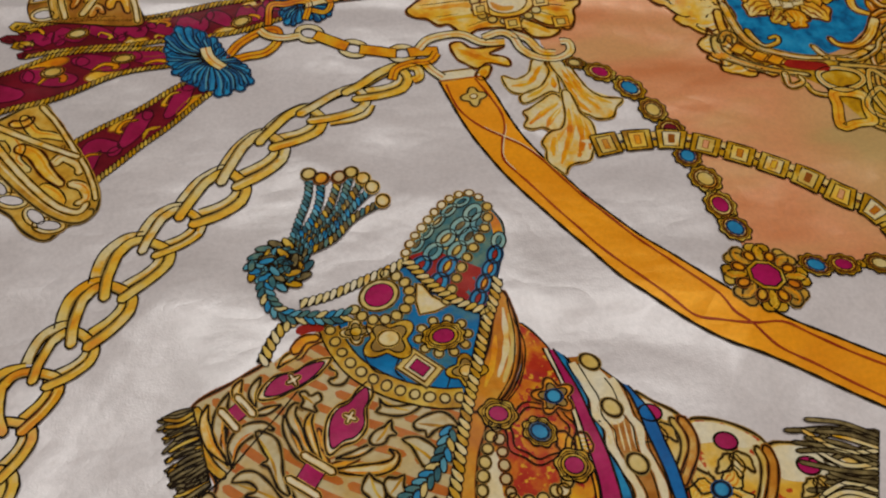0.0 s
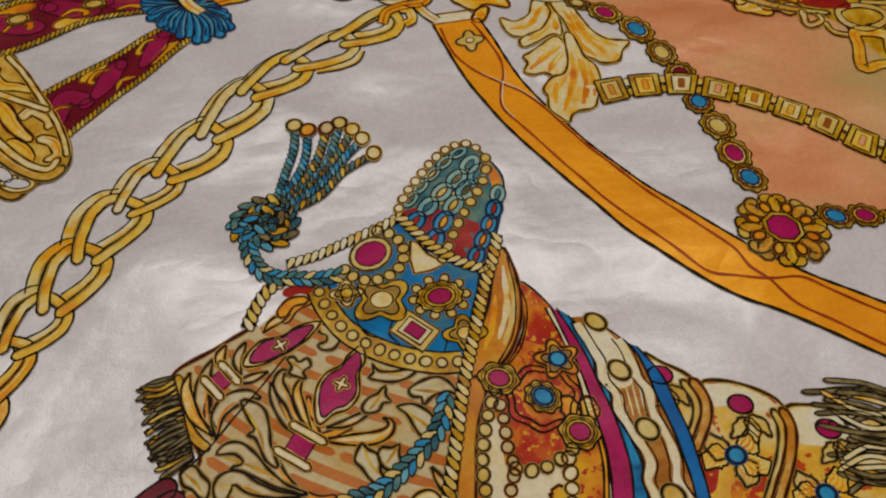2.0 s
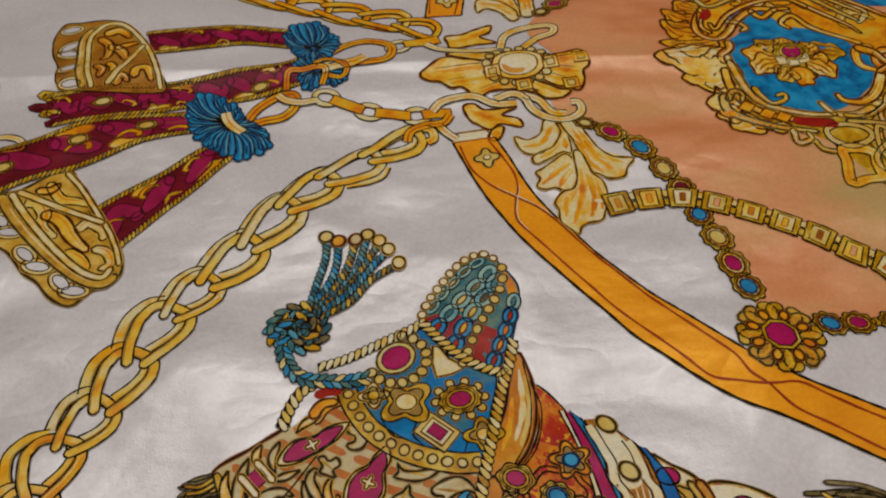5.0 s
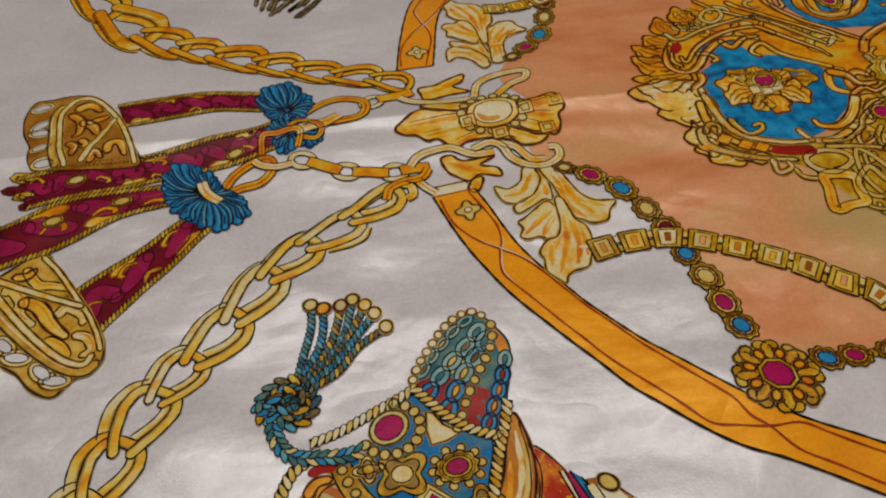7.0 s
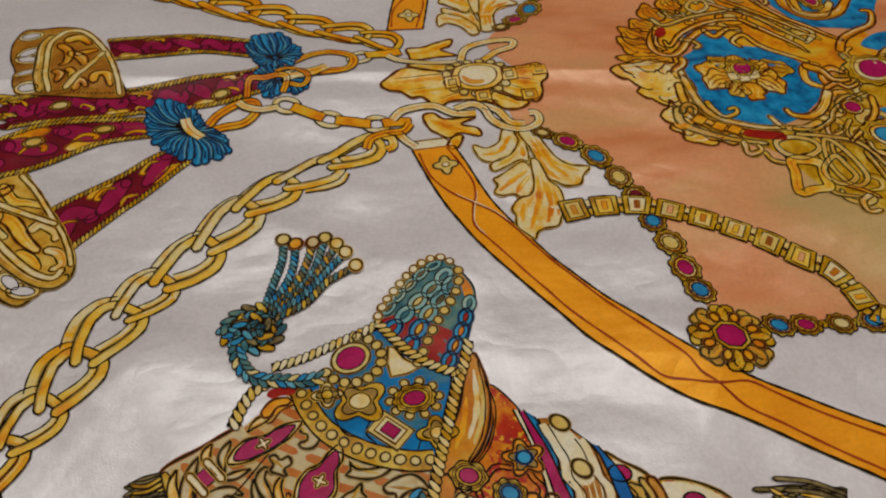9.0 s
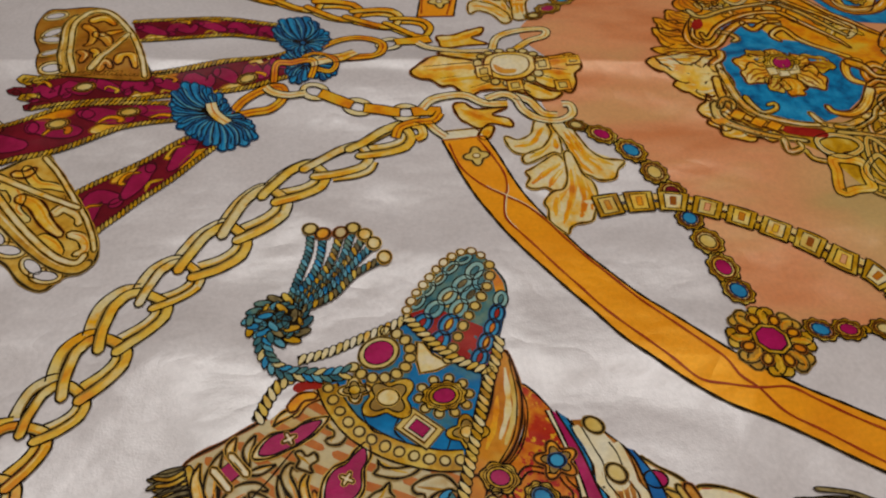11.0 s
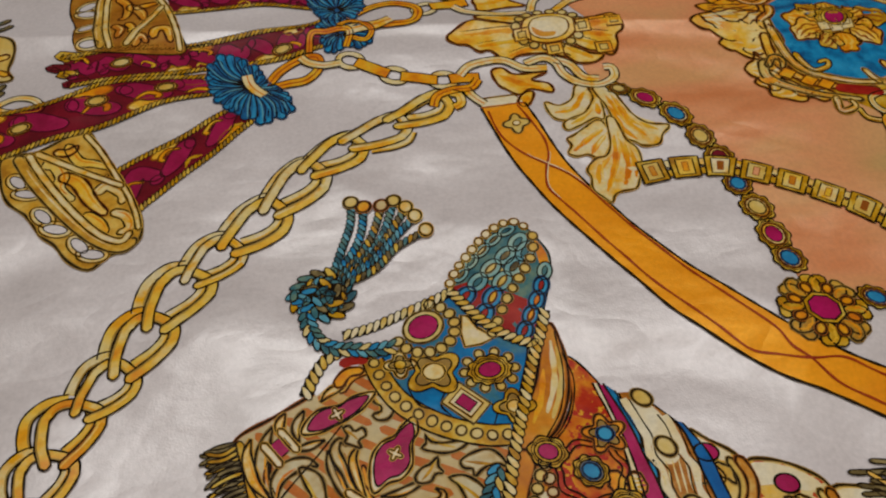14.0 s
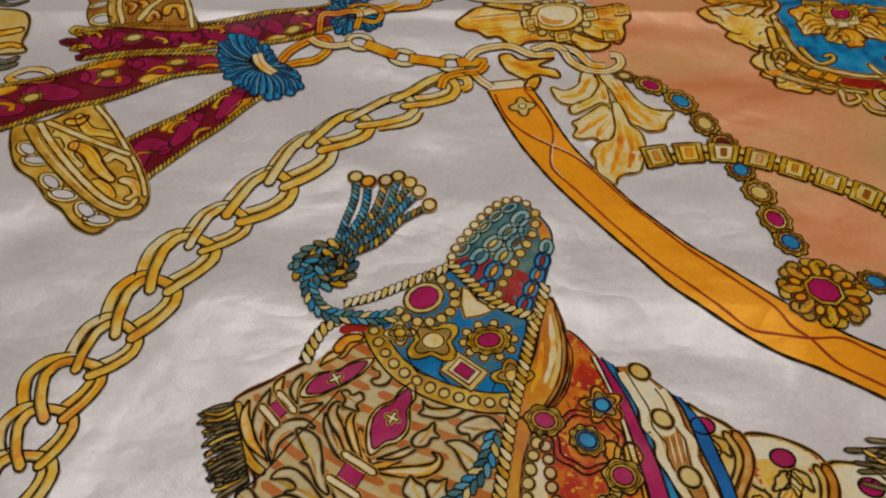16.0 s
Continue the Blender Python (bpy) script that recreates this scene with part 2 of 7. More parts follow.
class Sheet:
    """Collects printed shapes of one part, then lays them over the cloth."""

    def __init__(self):
        self.v, self.f, self.m, self.mats = [], [], [], []

    def slot(self, mat):
        if mat not in self.mats:
            self.mats.append(mat)
        return self.mats.index(mat)

    def put(self, xy, faces, mat, layer):
        base, k = len(self.v), self.slot(mat)
        self.v.extend((x, y, layer) for x, y in xy)
        self.f.extend([base + i for i in f] for f in faces)
        self.m.extend([k] * len(faces))
        return self

    def area(self, outline, mat, layer=1.0):
        from mathutils import geometry
        q = np.asarray(outline, float)
        n = len(q)
        lo, hi = q.min(0), q.max(0)
        pts = [Vector(p) for p in q]
        if (hi - lo).max() > 2 * STEP:
            gx, gy = np.meshgrid(np.arange(lo[0] + STEP * 0.5, hi[0], STEP), np.arange(lo[1] + STEP * 0.5, hi[1], STEP))
            gx, gy = gx.ravel(), gy.ravel()
            inside = np.zeros(len(gx), bool)
            near = np.full(len(gx), 1e9)
            for i in range(n):
                (x0, y0), (x1, y1) = q[i], q[(i + 1) % n]
                near = np.minimum(near, (gx - x0) ** 2 + (gy - y0) ** 2)
                if y0 != y1:
                    inside ^= ((y0 > gy) != (y1 > gy)) & (gx < (x1 - x0) * (gy - y0) / (y1 - y0) + x0)
            keep = inside & (near > (0.35 * STEP) ** 2)
            gx, gy = gx[keep], gy[keep]
            crest = np.abs(fold_distance(gx, gy)) < 0.011
            for ox in (0.0, STEP / 2):
                for oy in (0.0, STEP / 2):
                    m = crest if ox or oy else np.ones(len(gx), bool)
                    pts += [Vector((a, b)) for a, b in zip(gx[m] + ox * 0.8 - STEP * 0.2 * bool(ox), gy[m] + oy * 0.8 - STEP * 0.2 * bool(oy))]
        vs, _, fs, *_ = geometry.delaunay_2d_cdt(pts, [], [list(range(n))], 1, 1e-7)
        return self.put([(a.x, a.y) for a in vs], [list(f) for f in fs], mat, layer)

    def band(self, a, b, mat, layer=1.0, closed=False, across=1):
        """The strip between two lines with as many points each."""
        k = len(a)
        rows = [a + (b - a) * j / across for j in range(across + 1)]
        faces = []
        for j in range(across):
            for i in range(k if closed else k - 1):
                i2 = (i + 1) % k
                faces.append([j * k + i, (j + 1) * k + i, (j + 1) * k + i2, j * k + i2])
        return self.put(np.concatenate(rows), faces, mat, layer)

    def line(self, q, width, mat=None, layer=2.0, closed=False, taper=False):
        q = np.asarray(q, float)
        k = len(q)
        w = np.full(k, width * 0.43)
        # the pen's uneven pressure
        w *= 1 + 0.18 * np.sin(np.arange(k) * 0.9 + k)
        if taper:
            w *= np.sqrt(np.clip(np.sin(np.linspace(0.12, math.pi - 0.12, k)), 0.02, 1))
        return self.band(offset(q, w, closed), offset(q, -w, closed), mat or INK, layer, closed)

    def shape(self, q, mat, layer=1.0, ink=0.0011, pen=None):
        """A filled shape with its drawn outline."""
        self.area(q, mat, layer)
        if ink:
            self.bleed(q, ink, mat, layer + 0.25)
            self.line(q, ink, pen, layer + 0.5, closed=True)
        return self

    def bleed(self, q, ink, mat, layer):
        if mat in SHADE:
            self.line(q, ink * 2.0, SHADE[mat], layer, closed=True)

    def oval(self, c, rx, ry, turn, mat, layer=1.0, ink=0.0010, pen=None):
        k = max(8, int((rx + ry) * math.pi / 0.0016))
        a = np.linspace(0, 2 * math.pi, k, endpoint=False)
        p = np.stack([rx * np.cos(a), ry * np.sin(a)], -1)
        co, si = math.cos(turn), math.sin(turn)
        q = p @ np.array([[co, si], [-si, co]]) + np.asarray(c)
        return self.shape(q, mat, layer, ink, pen)

    def make(self, name, parent, label="", flip=False, kind=""):
        v = np.array(self.v)
        x, y = v[:, 0], v[:, 1] * (-1 if flip else 1)
        z = relief(x, y) + LIFT + LAYER * v[:, 2]
        me = bpy.data.meshes.new(name)
        # every face looks up
        fs, mi = [], []
        for f, k in zip(self.f, self.m):
            for j in range(1, len(f) - 1):
                a, b, c = f[0], f[j], f[j + 1]
                turn = (x[b] - x[a]) * (y[c] - y[a]) - (x[c] - x[a]) * (y[b] - y[a])
                if abs(turn) > 1e-12:
                    fs.append([a, b, c] if turn > 0 else [a, c, b])
                    mi.append(k)
        me.from_pydata(np.stack([x, y, z], -1).tolist(), [], fs)
        for m in self.mats:
            me.materials.append(m)
        me.polygons.foreach_set("material_index", mi)
        me.polygons.foreach_set("use_smooth", [True] * len(fs))
        me.normals_split_custom_set_from_vertices(slope(x, y).tolist())
        ob = new(name, me)
        ob.parent = parent
        if label:
            tagged(ob, label)
        return ob


def add_mesh(name, bm, mat, parent=None):
    me = bpy.data.meshes.new(name)
    bm.to_mesh(me)
    bm.free()
    me.materials.append(mat)
    ob = new(name, me)
    ob.parent = parent
    return ob


# ---- room ----
def slab(name, lo, hi, mat, parent=None):
    bm = bmesh.new()
    bmesh.ops.create_cube(bm, size=1)
    for v in bm.verts:
        v.co = Vector([lo[i] if v.co[i] < 0 else hi[i] for i in range(3)])
    return add_mesh(name, bm, mat, parent)


WALL_PAINT = plain("wall_paint", (0.62, 0.58, 0.52))
tagged(slab("floor", (-1.8, -1.8, -0.12), (1.9, 2.2, -0.010), plain("floor_boards", (0.30, 0.22, 0.16), 0.5)), "plain brown floor under the spread cloth", "floor", kind="structure")
tagged(slab("ceiling", (-1.8, -1.8, 2.5), (1.9, 2.2, 2.6), plain("ceiling_paint", (0.75, 0.73, 0.70))), "plain off-white painted ceiling over the cloth", "ceiling", kind="structure")
for _n, _lo, _hi in (("wall_north", (-1.9, 2.2, -0.12), (2.0, 2.3, 2.6)), ("wall_south", (-1.9, -1.9, -0.12), (2.0, -1.8, 2.6)),
                     ("wall_west", (-1.9, -1.8, -0.12), (-1.8, 2.2, 2.6)), ("wall_east", (1.9, -1.8, -0.12), (2.0, 2.2, 2.6))):
    tagged(slab(_n, _lo, _hi, WALL_PAINT), "plain cream painted wall closing the room", "wall", kind="structure")

# ---- the cloth ----
X0, X1, Y0, Y1 = -0.72, 0.80, -0.62, 0.62
_ys = np.concatenate([np.arange(Y0, -0.06, 0.0032), np.arange(-0.06, 0.085, 0.0011), np.arange(0.085, Y1, 0.0032)])
nx, ny = int((X1 - X0) / 0.0032), len(_ys) - 1
gx, gy = np.meshgrid(np.linspace(X0, X1, nx + 1), _ys)
_v = np.stack([gx.ravel(), gy.ravel(), relief(gx.ravel(), gy.ravel())], -1)
_i = (np.arange(ny)[:, None] * (nx + 1) + np.arange(nx)[None]).ravel()
_f = np.stack([_i, _i + 1, _i + nx + 2, _i + nx + 1], -1)
me = bpy.data.meshes.new("scarf")
me.from_pydata(_v.tolist(), [], _f.tolist())
me.polygons.foreach_set("use_smooth", [True] * len(_f))
me.materials.append(WHITE)
scarf = tagged(new("scarf", me), "white satin scarf printed with gold chains and jewels, rumpled", "scarf")
_s = scarf.modifiers.new("thickness", "SOLIDIFY")
_s.thickness, _s.offset = 0.0004, -1

OLIVE = satin("olive_dye", [(0.26, 0.20, 0.08), (0.15, 0.11, 0.04), (0.07, 0.05, 0.02)], 0.008)
BROWN = satin("brown_dye", [(0.333, 0.117, 0.005), (0.234, 0.061, 0.004), (0.300, 0.093, 0.004)], 0.02)
BUFF = satin("buff_dye", [(0.50, 0.42, 0.25), (0.50, 0.40, 0.20), (0.48, 0.32, 0.10)], 0.03, gloss=0.10)
FLAME = satin("flame_dye", [(0.66, 0.36, 0.006), (0.54, 0.16, 0.005), (0.35, 0.016, 0.004)], 0.022, speck=((0.36, 0.02, 0.01), 260, 0.56))
SALLOW = satin("sallow_gold_dye", [(0.58, 0.49, 0.24), (0.58, 0.42, 0.11), (0.52, 0.31, 0.04)], 0.03)
SPECKLED = satin("speckled_gold_dye", [(0.62, 0.52, 0.25), (0.64, 0.38, 0.04), (0.56, 0.24, 0.015)], 0.035, speck=((0.42, 0.05, 0.01), 170, 0.585), detail=4)
LEAF = satin("leaf_cream_dye", [(0.650, 0.562, 0.365), (0.639, 0.528, 0.243), (0.665, 0.334, 0.004)], 0.014)
MAROON_PINK = satin("deep_pink_dye", [(0.20, 0.006, 0.035), (0.31, 0.010, 0.065)], 0.02, gloss=0.10)
DEEP_BLUE = satin("deep_blue_dye", [(0.008, 0.05, 0.15), (0.012, 0.10, 0.24)], 0.01, gloss=0.10)
CUFF_GOLD = satin("cuff_gold_dye", [(0.62, 0.42, 0.09), (0.52, 0.28, 0.025), (0.34, 0.15, 0.012)], 0.016)
FLAP_LEAF = satin("flap_leaf_dye", [(0.52, 0.47, 0.30), (0.50, 0.42, 0.24), (0.44, 0.29, 0.09)], 0.016, gloss=0.10)
RUSSET = satin("russet_stripe_dye", [(0.40, 0.10, 0.008), (0.46, 0.15, 0.02)], 0.02, gloss=0.10)


CHAIN_PALE = satin("chain_pale_dye", [(0.62, 0.52, 0.22), (0.68, 0.45, 0.06), (0.68, 0.31, 0.008)], 0.03)
AMBER = satin("deep_amber_dye", [(0.56, 0.28, 0.03), (0.52, 0.19, 0.008), (0.42, 0.13, 0.006)], 0.025)
BLAZE = satin("blaze_dye", [(0.33, 0.014, 0.006), (0.40, 0.03, 0.006), (0.60, 0.20, 0.01)], 0.016, speck=((0.62, 0.30, 0.015), 330, 0.60), detail=5, gloss=0.10)
RIB = satin("rib_dye", [(0.55, 0.35, 0.09), (0.48, 0.20, 0.02), (0.40, 0.14, 0.012)], 0.012)
ROYAL = satin("royal_blue_dye", [(0.003, 0.08, 0.27), (0.004, 0.14, 0.40)], 0.02, gloss=0.10)
COPPER = satin("copper_brown_dye", [(0.44, 0.20, 0.04), (0.36, 0.13, 0.012), (0.28, 0.09, 0.006)], 0.02, (1, 4, 1), turn=0.7)
DARK_GOLD = satin("dark_gold_dye", [(0.34, 0.22, 0.05), (0.22, 0.12, 0.02)], 0.012)
CHAIN_SHADE = satin("chain_shade_dye", [(0.36, 0.24, 0.06), (0.30, 0.16, 0.02)], 0.012)
SHADE.update({AMBER: BROWN, RIB: BROWN, LEAF: CUFF_GOLD, CREAM: CUFF_GOLD, GOLD: BROWN, SALLOW: DARK_GOLD, SPECKLED: DARK_GOLD, OCHRE: BROWN, CUFF_GOLD: DARK_GOLD, BUFF: BROWN, FLAP_LEAF: DARK_GOLD, BLUE: DEEP_BLUE, SKY: DEEP_BLUE})


def lay(name, parent):
    """An empty part of the print that gathers its pieces."""
    ob = new(name)
    ob.parent = parent
    return ob


def even(a, k):
    d = np.concatenate([[0], np.cumsum(np.linalg.norm(np.diff(a, axis=0), axis=1))])
    t = np.linspace(0, d[-1], k)
    return np.stack([np.interp(t, d, a[:, 0]), np.interp(t, d, a[:, 1])], -1)


def inside(p, poly):
    x, y, hit = p[0], p[1], False
    for (x0, y0), (x1, y1) in zip(poly, np.roll(poly, -1, 0)):
        if (y0 > y) != (y1 > y) and x < (x1 - x0) * (y - y0) / (y1 - y0) + x0:
            hit = not hit
    return hit


def plume(s, points, w0, w1, mat, layer=3.0, ink=0.0009, belly=0.0, pen=None, vein=None):
    """A scroll or lock: a line that swells or tapers from width w0 to w1, with round ends."""
    q = curve(points, step=0.0018)
    k = len(q)
    if k < 4:
        q = even(q, 5)
        k = 5
    t = np.linspace(0, 1, k)
    w = (w0 + (w1 - w0) * t + belly * np.sin(math.pi * t)) / 2
    d = np.concatenate([[0], np.cumsum(np.linalg.norm(np.diff(q, axis=0), axis=1))])
    for r, dist in ((w0 / 2, d), (w1 / 2, d[-1] - d)):
        if r > 0:
            w = np.where(dist < r, w * np.sqrt(np.clip(1 - (1 - dist / r) ** 2, 0.06, 1)), w)
    a, b = offset(q, w), offset(q, -w)
    s.band(a, b, mat, layer, across=2 if max(w0, w1) < 0.009 else 4)
    if ink:
        if max(w0, w1) > 0.0032:
            s.bleed(np.concatenate([a, b[::-1]]), ink, mat, layer + 0.25)
        s.line(np.concatenate([a, b[::-1]]), ink, pen, layer + 0.5, closed=True)
    if vein:
        s.line(q[k // 8: -k // 8 or None] + (a - q)[k // 8: -k // 8 or None] * 0.3, max(w0, w1) * 0.22, vein, layer + 0.3, taper=True)
    return s


def leaf(s, base, tip, width, bend=0.0, lobes=3, mat=None, layer=3.0, vein=None, ink=0.0010, cut=0.35):
    """An acanthus leaf from base to tip with scalloped sides and streaked veins."""
    b, t = np.asarray(base, float), np.asarray(tip, float)
    along = t - b
    side = np.array([-along[1], along[0]])
    q = curve([b, b + along * 0.5 + side * bend, t], step=0.0016)
    k = len(q)
    u = np.linspace(0, 1, k)
    body = np.sin(math.pi * np.clip(u, 0, 1) ** 0.75) ** 0.8
    scal = 1 - cut + cut * np.abs(np.cos(math.pi * lobes * u ** 1.1)) if lobes else 1
    w = width / 2 * np.maximum(body * scal, 0.03)
    l, r = offset(q, w), offset(q, -w)
    s.band(l, r, mat or LEAF, layer, across=4)
    s.bleed(np.concatenate([l, r[::-1]]), ink, mat or LEAF, layer + 0.25)
    s.line(np.concatenate([l, r[::-1]]), ink, None, layer + 0.5, closed=True)
    if vein:
        for f in (-0.45, 0.0, 0.45):
            c = q + (l - q) * f
            s.line(c[k // 10: int(k * 0.85)], width * 0.09, vein, layer + 0.3, taper=True)
    return s


def rope(name, points, width, mats, parent, layer=5.0, label="", flip=False, slant=0.9):
    """A twisted cord, strand by strand."""
    q = curve(points, step=0.0006)
    n = max(3, int(length_of(q) / (width * 0.62)))
    q = even(q, n * 4 + 1)
    tan, nor = sides(q)
    s = Sheet()
    s.band(offset(q, width * 0.46), offset(q, -width * 0.46), INK, layer)
    for i in range(n):
        j = i * 4 + 2
        c, t, m = q[j], tan[j], nor[j]
        a = np.linspace(0, 2 * math.pi, 12, endpoint=False)
        lx, ly = np.cos(a) * width * 0.62, np.sin(a) * width * 0.25 + np.sin(2 * a) * width * 0.04
        co, si = math.cos(slant), math.sin(slant)
        p = c + np.outer(lx * co - ly * si, t) + np.outer(lx * si + ly * co, m)
        s.area(p, mats[i % len(mats)], layer + 0.35)
        s.line(np.concatenate([p, p[:1]]), width * 0.07 + 0.0002, INK, layer + 0.7)
    return s.make(name, parent, label, flip)


def braid(name, points, width, mats, parent, layer=5.0, label=""):
    """A plaited cord: two rows of leaf-shaped turns that meet in the middle."""
    q = curve(points, step=0.0006)
    n = max(3, int(length_of(q) / (width * 0.50)))
    q = even(q, n * 4 + 1)
    tan, nor = sides(q)
    s = Sheet()
    s.band(offset(q, width * 0.36)[4:-5], offset(q, -width * 0.36)[4:-5], INK, layer)
    a = np.linspace(0, 2 * math.pi, 12, endpoint=False)
    for i in range(n):
        for sgn in (1, -1):
            j = i * 4 + (2 if sgn > 0 else 1)
            c = q[j] + nor[j] * width * 0.23 * sgn
            lx, ly = np.cos(a) * width * 0.42, np.sin(a) * width * 0.19
            t = 0.62 * sgn
            p = c + np.outer(lx * math.cos(t) - ly * math.sin(t), tan[j]) + np.outer(lx * math.sin(t) + ly * math.cos(t), nor[j])
            s.area(p, mats[(i * 2 + (sgn > 0)) % len(mats)], layer + 0.35 + 0.12 * (sgn > 0))
            s.line(np.concatenate([p, p[:1]]), width * 0.06 + 0.0002, INK, layer + 0.7)
    return s.make(name, parent, label)


def pearls(points, r, mat, parent, layer=6.0, name="pearl", gap=2.0, flip=False):
    r = r * 0.70
    q = curve(points, step=0.001)
    n = max(2, int(round(length_of(q) / (r * gap))))
    for i, c in enumerate(even(q, n + 1)):
        s = Sheet()
        s.oval(c, r * (0.94 + 0.1 * math.sin(i * 2.3)), r * 0.92, i * 0.7, mat, layer, ink=r * 0.30)
        s.make(name, parent, flip=flip)


def jewel(name, c, rx, ry, turn, stone, parent, layer=6.0, rim=None, halo=8, flip=False, label=""):
    """A set stone: wavy gold halo, rim, stone."""
    rx, ry = rx * 0.68, ry * 0.68
    c = np.asarray(c)
    s = Sheet()
    a = np.linspace(0, 2 * math.pi, 64, endpoint=False)
    co, si = math.cos(turn), math.sin(turn)

    def ring(k, wave):
        rr = k * (1 + wave * np.cos(halo * a))
        p = np.stack([rx * rr * np.cos(a), ry * rr * np.sin(a)], -1)
        return p @ np.array([[co, si], [-si, co]]) + c
    if halo:
        s.shape(ring(1.95, 0.07), OLD_GOLD, layer, 0.0011)
        s.line(ring(1.62, 0.03), 0.0006, INK, layer + 0.6, closed=True)
    s.shape(ring(1.36, 0), rim or GOLD, layer + 0.8, 0.0009)
    s.make("stone_setting", parent, "", flip)
    s = Sheet()
    s.shape(ring(1.0, 0), stone, layer + 1.5, 0.0008)
    return s.make(name, parent, label, flip)


# ---- peach ground ----
s = Sheet()
_low = [(0.1496, -0.0004), (0.1349, -0.0390)] + [(0.1518, -0.0646), (0.1660, -0.0759), (0.1818, -0.0911), (0.1918, -0.1105), (0.1979, -0.1282), (0.2006, -0.1511), (0.2042, -0.1711), (0.2056, -0.1913), (0.2082, -0.2078), (0.2111, -0.2360), (0.2435, -0.2379), (0.2592, -0.2396)] + [(0.3195, -0.2412), (0.3627, -0.2629)]
_q = curve(_low, step=0.004)
_far = np.array([[0.78, _q[-1][1]], [0.78, -_q[-1][1]]])
_edge = spaced(np.concatenate([_q, _far, (_q * [1, -1])[::-1]]), 0.004, True)
s.area(_edge, PEACH, 0)
s.make("peach_ground", scarf, "peach dyed ground behind the jewels")
# ---- amber straps ----
def strap(parent, flip):
    a = curve([(0.0615, -0.0677), (0.0689, -0.0988), (0.0790, -0.1318), (0.0900, -0.1608), (0.1052, -0.1836), (0.1219, -0.2084), (0.1347, -0.2297), (0.1484, -0.2455), (0.1664, -0.2648), (0.1799, -0.2764), (0.1943, -0.2850), (0.2127, -0.2979), (0.2316, -0.3125), (0.2459, -0.3239), (0.2802, -0.3513)], step=0.003)
    b = curve([(0.0898, -0.0673), (0.0957, -0.0907), (0.1031, -0.1198), (0.1118, -0.1410), (0.1220, -0.1569), (0.1315, -0.1734), (0.1478, -0.1975), (0.1660, -0.2203), (0.1811, -0.2389), (0.1916, -0.2512), (0.2030, -0.2612), (0.2175, -0.2715), (0.2323, -0.2803), (0.2437, -0.2876), (0.2596, -0.2985), (0.2978, -0.3247)], step=0.003)
    k = 190
    a, b = even(a, k), even(b, k)
    s = Sheet()
    s.band(a, b, STRAP, 3, across=8)
    top = (0.0643, -0.0592)
    if not flip:
        s.shape(np.array([a[0], top, (0.0850, -0.0580), b[0]]), CREAM, 2.6, 0.0014)
    for e in (a, b):
        s.line(e, 0.0017, INK, 4)
    s.line(even(np.array([a[0], b[0]]), 12), 0.001, RUST, 4)
    ob = s.make("strap", parent, "amber strap with rust red crossing border lines", flip)
    # border lines that cross over twice
    for n, pts in enumerate((
            [(0.0654, -0.0715), (0.0685, -0.0899), (0.0739, -0.1014), (0.0826, -0.1127), (0.0922, -0.1218), (0.1017, -0.1313), (0.1137, -0.1478), (0.1308, -0.1759), (0.1514, -0.2071), (0.1643, -0.2251), (0.1768, -0.2419), (0.1831, -0.2512), (0.1867, -0.2608), (0.1936, -0.2688), (0.2026, -0.2825), (0.2174, -0.2937), (0.2340, -0.3075), (0.2483, -0.3195), (0.2826, -0.3483)],
            [(0.0846, -0.0689), (0.0899, -0.0844), (0.0953, -0.1023), (0.0947, -0.1160), (0.0919, -0.1233), (0.0886, -0.1405), (0.0947, -0.1550), (0.1048, -0.1708), (0.1194, -0.1932), (0.1306, -0.2117), (0.1462, -0.2328), (0.1570, -0.2469), (0.1667, -0.2592), (0.1784, -0.2638), (0.1937, -0.2685), (0.2094, -0.2701), (0.2210, -0.2780), (0.2413, -0.2923), (0.2571, -0.3030), (0.2950, -0.3287)])):
        s = Sheet()
        q = curve(pts, step=0.003)
        s.line(q, 0.0015, RUST, 5.4)
        s.line(offset(q, 0.0010)[len(q) // 8: len(q) // 4], 0.0008, CREAM, 5.8, taper=True)
        s.make("border_line", ob, "rust red border line", flip)
    s = Sheet()
    c = np.array((0.0809, -0.0853))
    a = np.linspace(0, 2 * math.pi, 40, endpoint=False)
    rr = 0.0068 * (1 + 0.25 * np.cos(4 * a))
    s.shape(c + np.stack([rr * np.cos(a), rr * np.sin(a)], -1), SALLOW, 5, 0.001)
    s.oval(c, 0.0025, 0.0022, 0, CREAM, 6, 0.0007)
    s.make("rivet_flower", ob, "small gold flower rivet", flip)


for _flip in (False, True):
    strap(scarf, _flip)



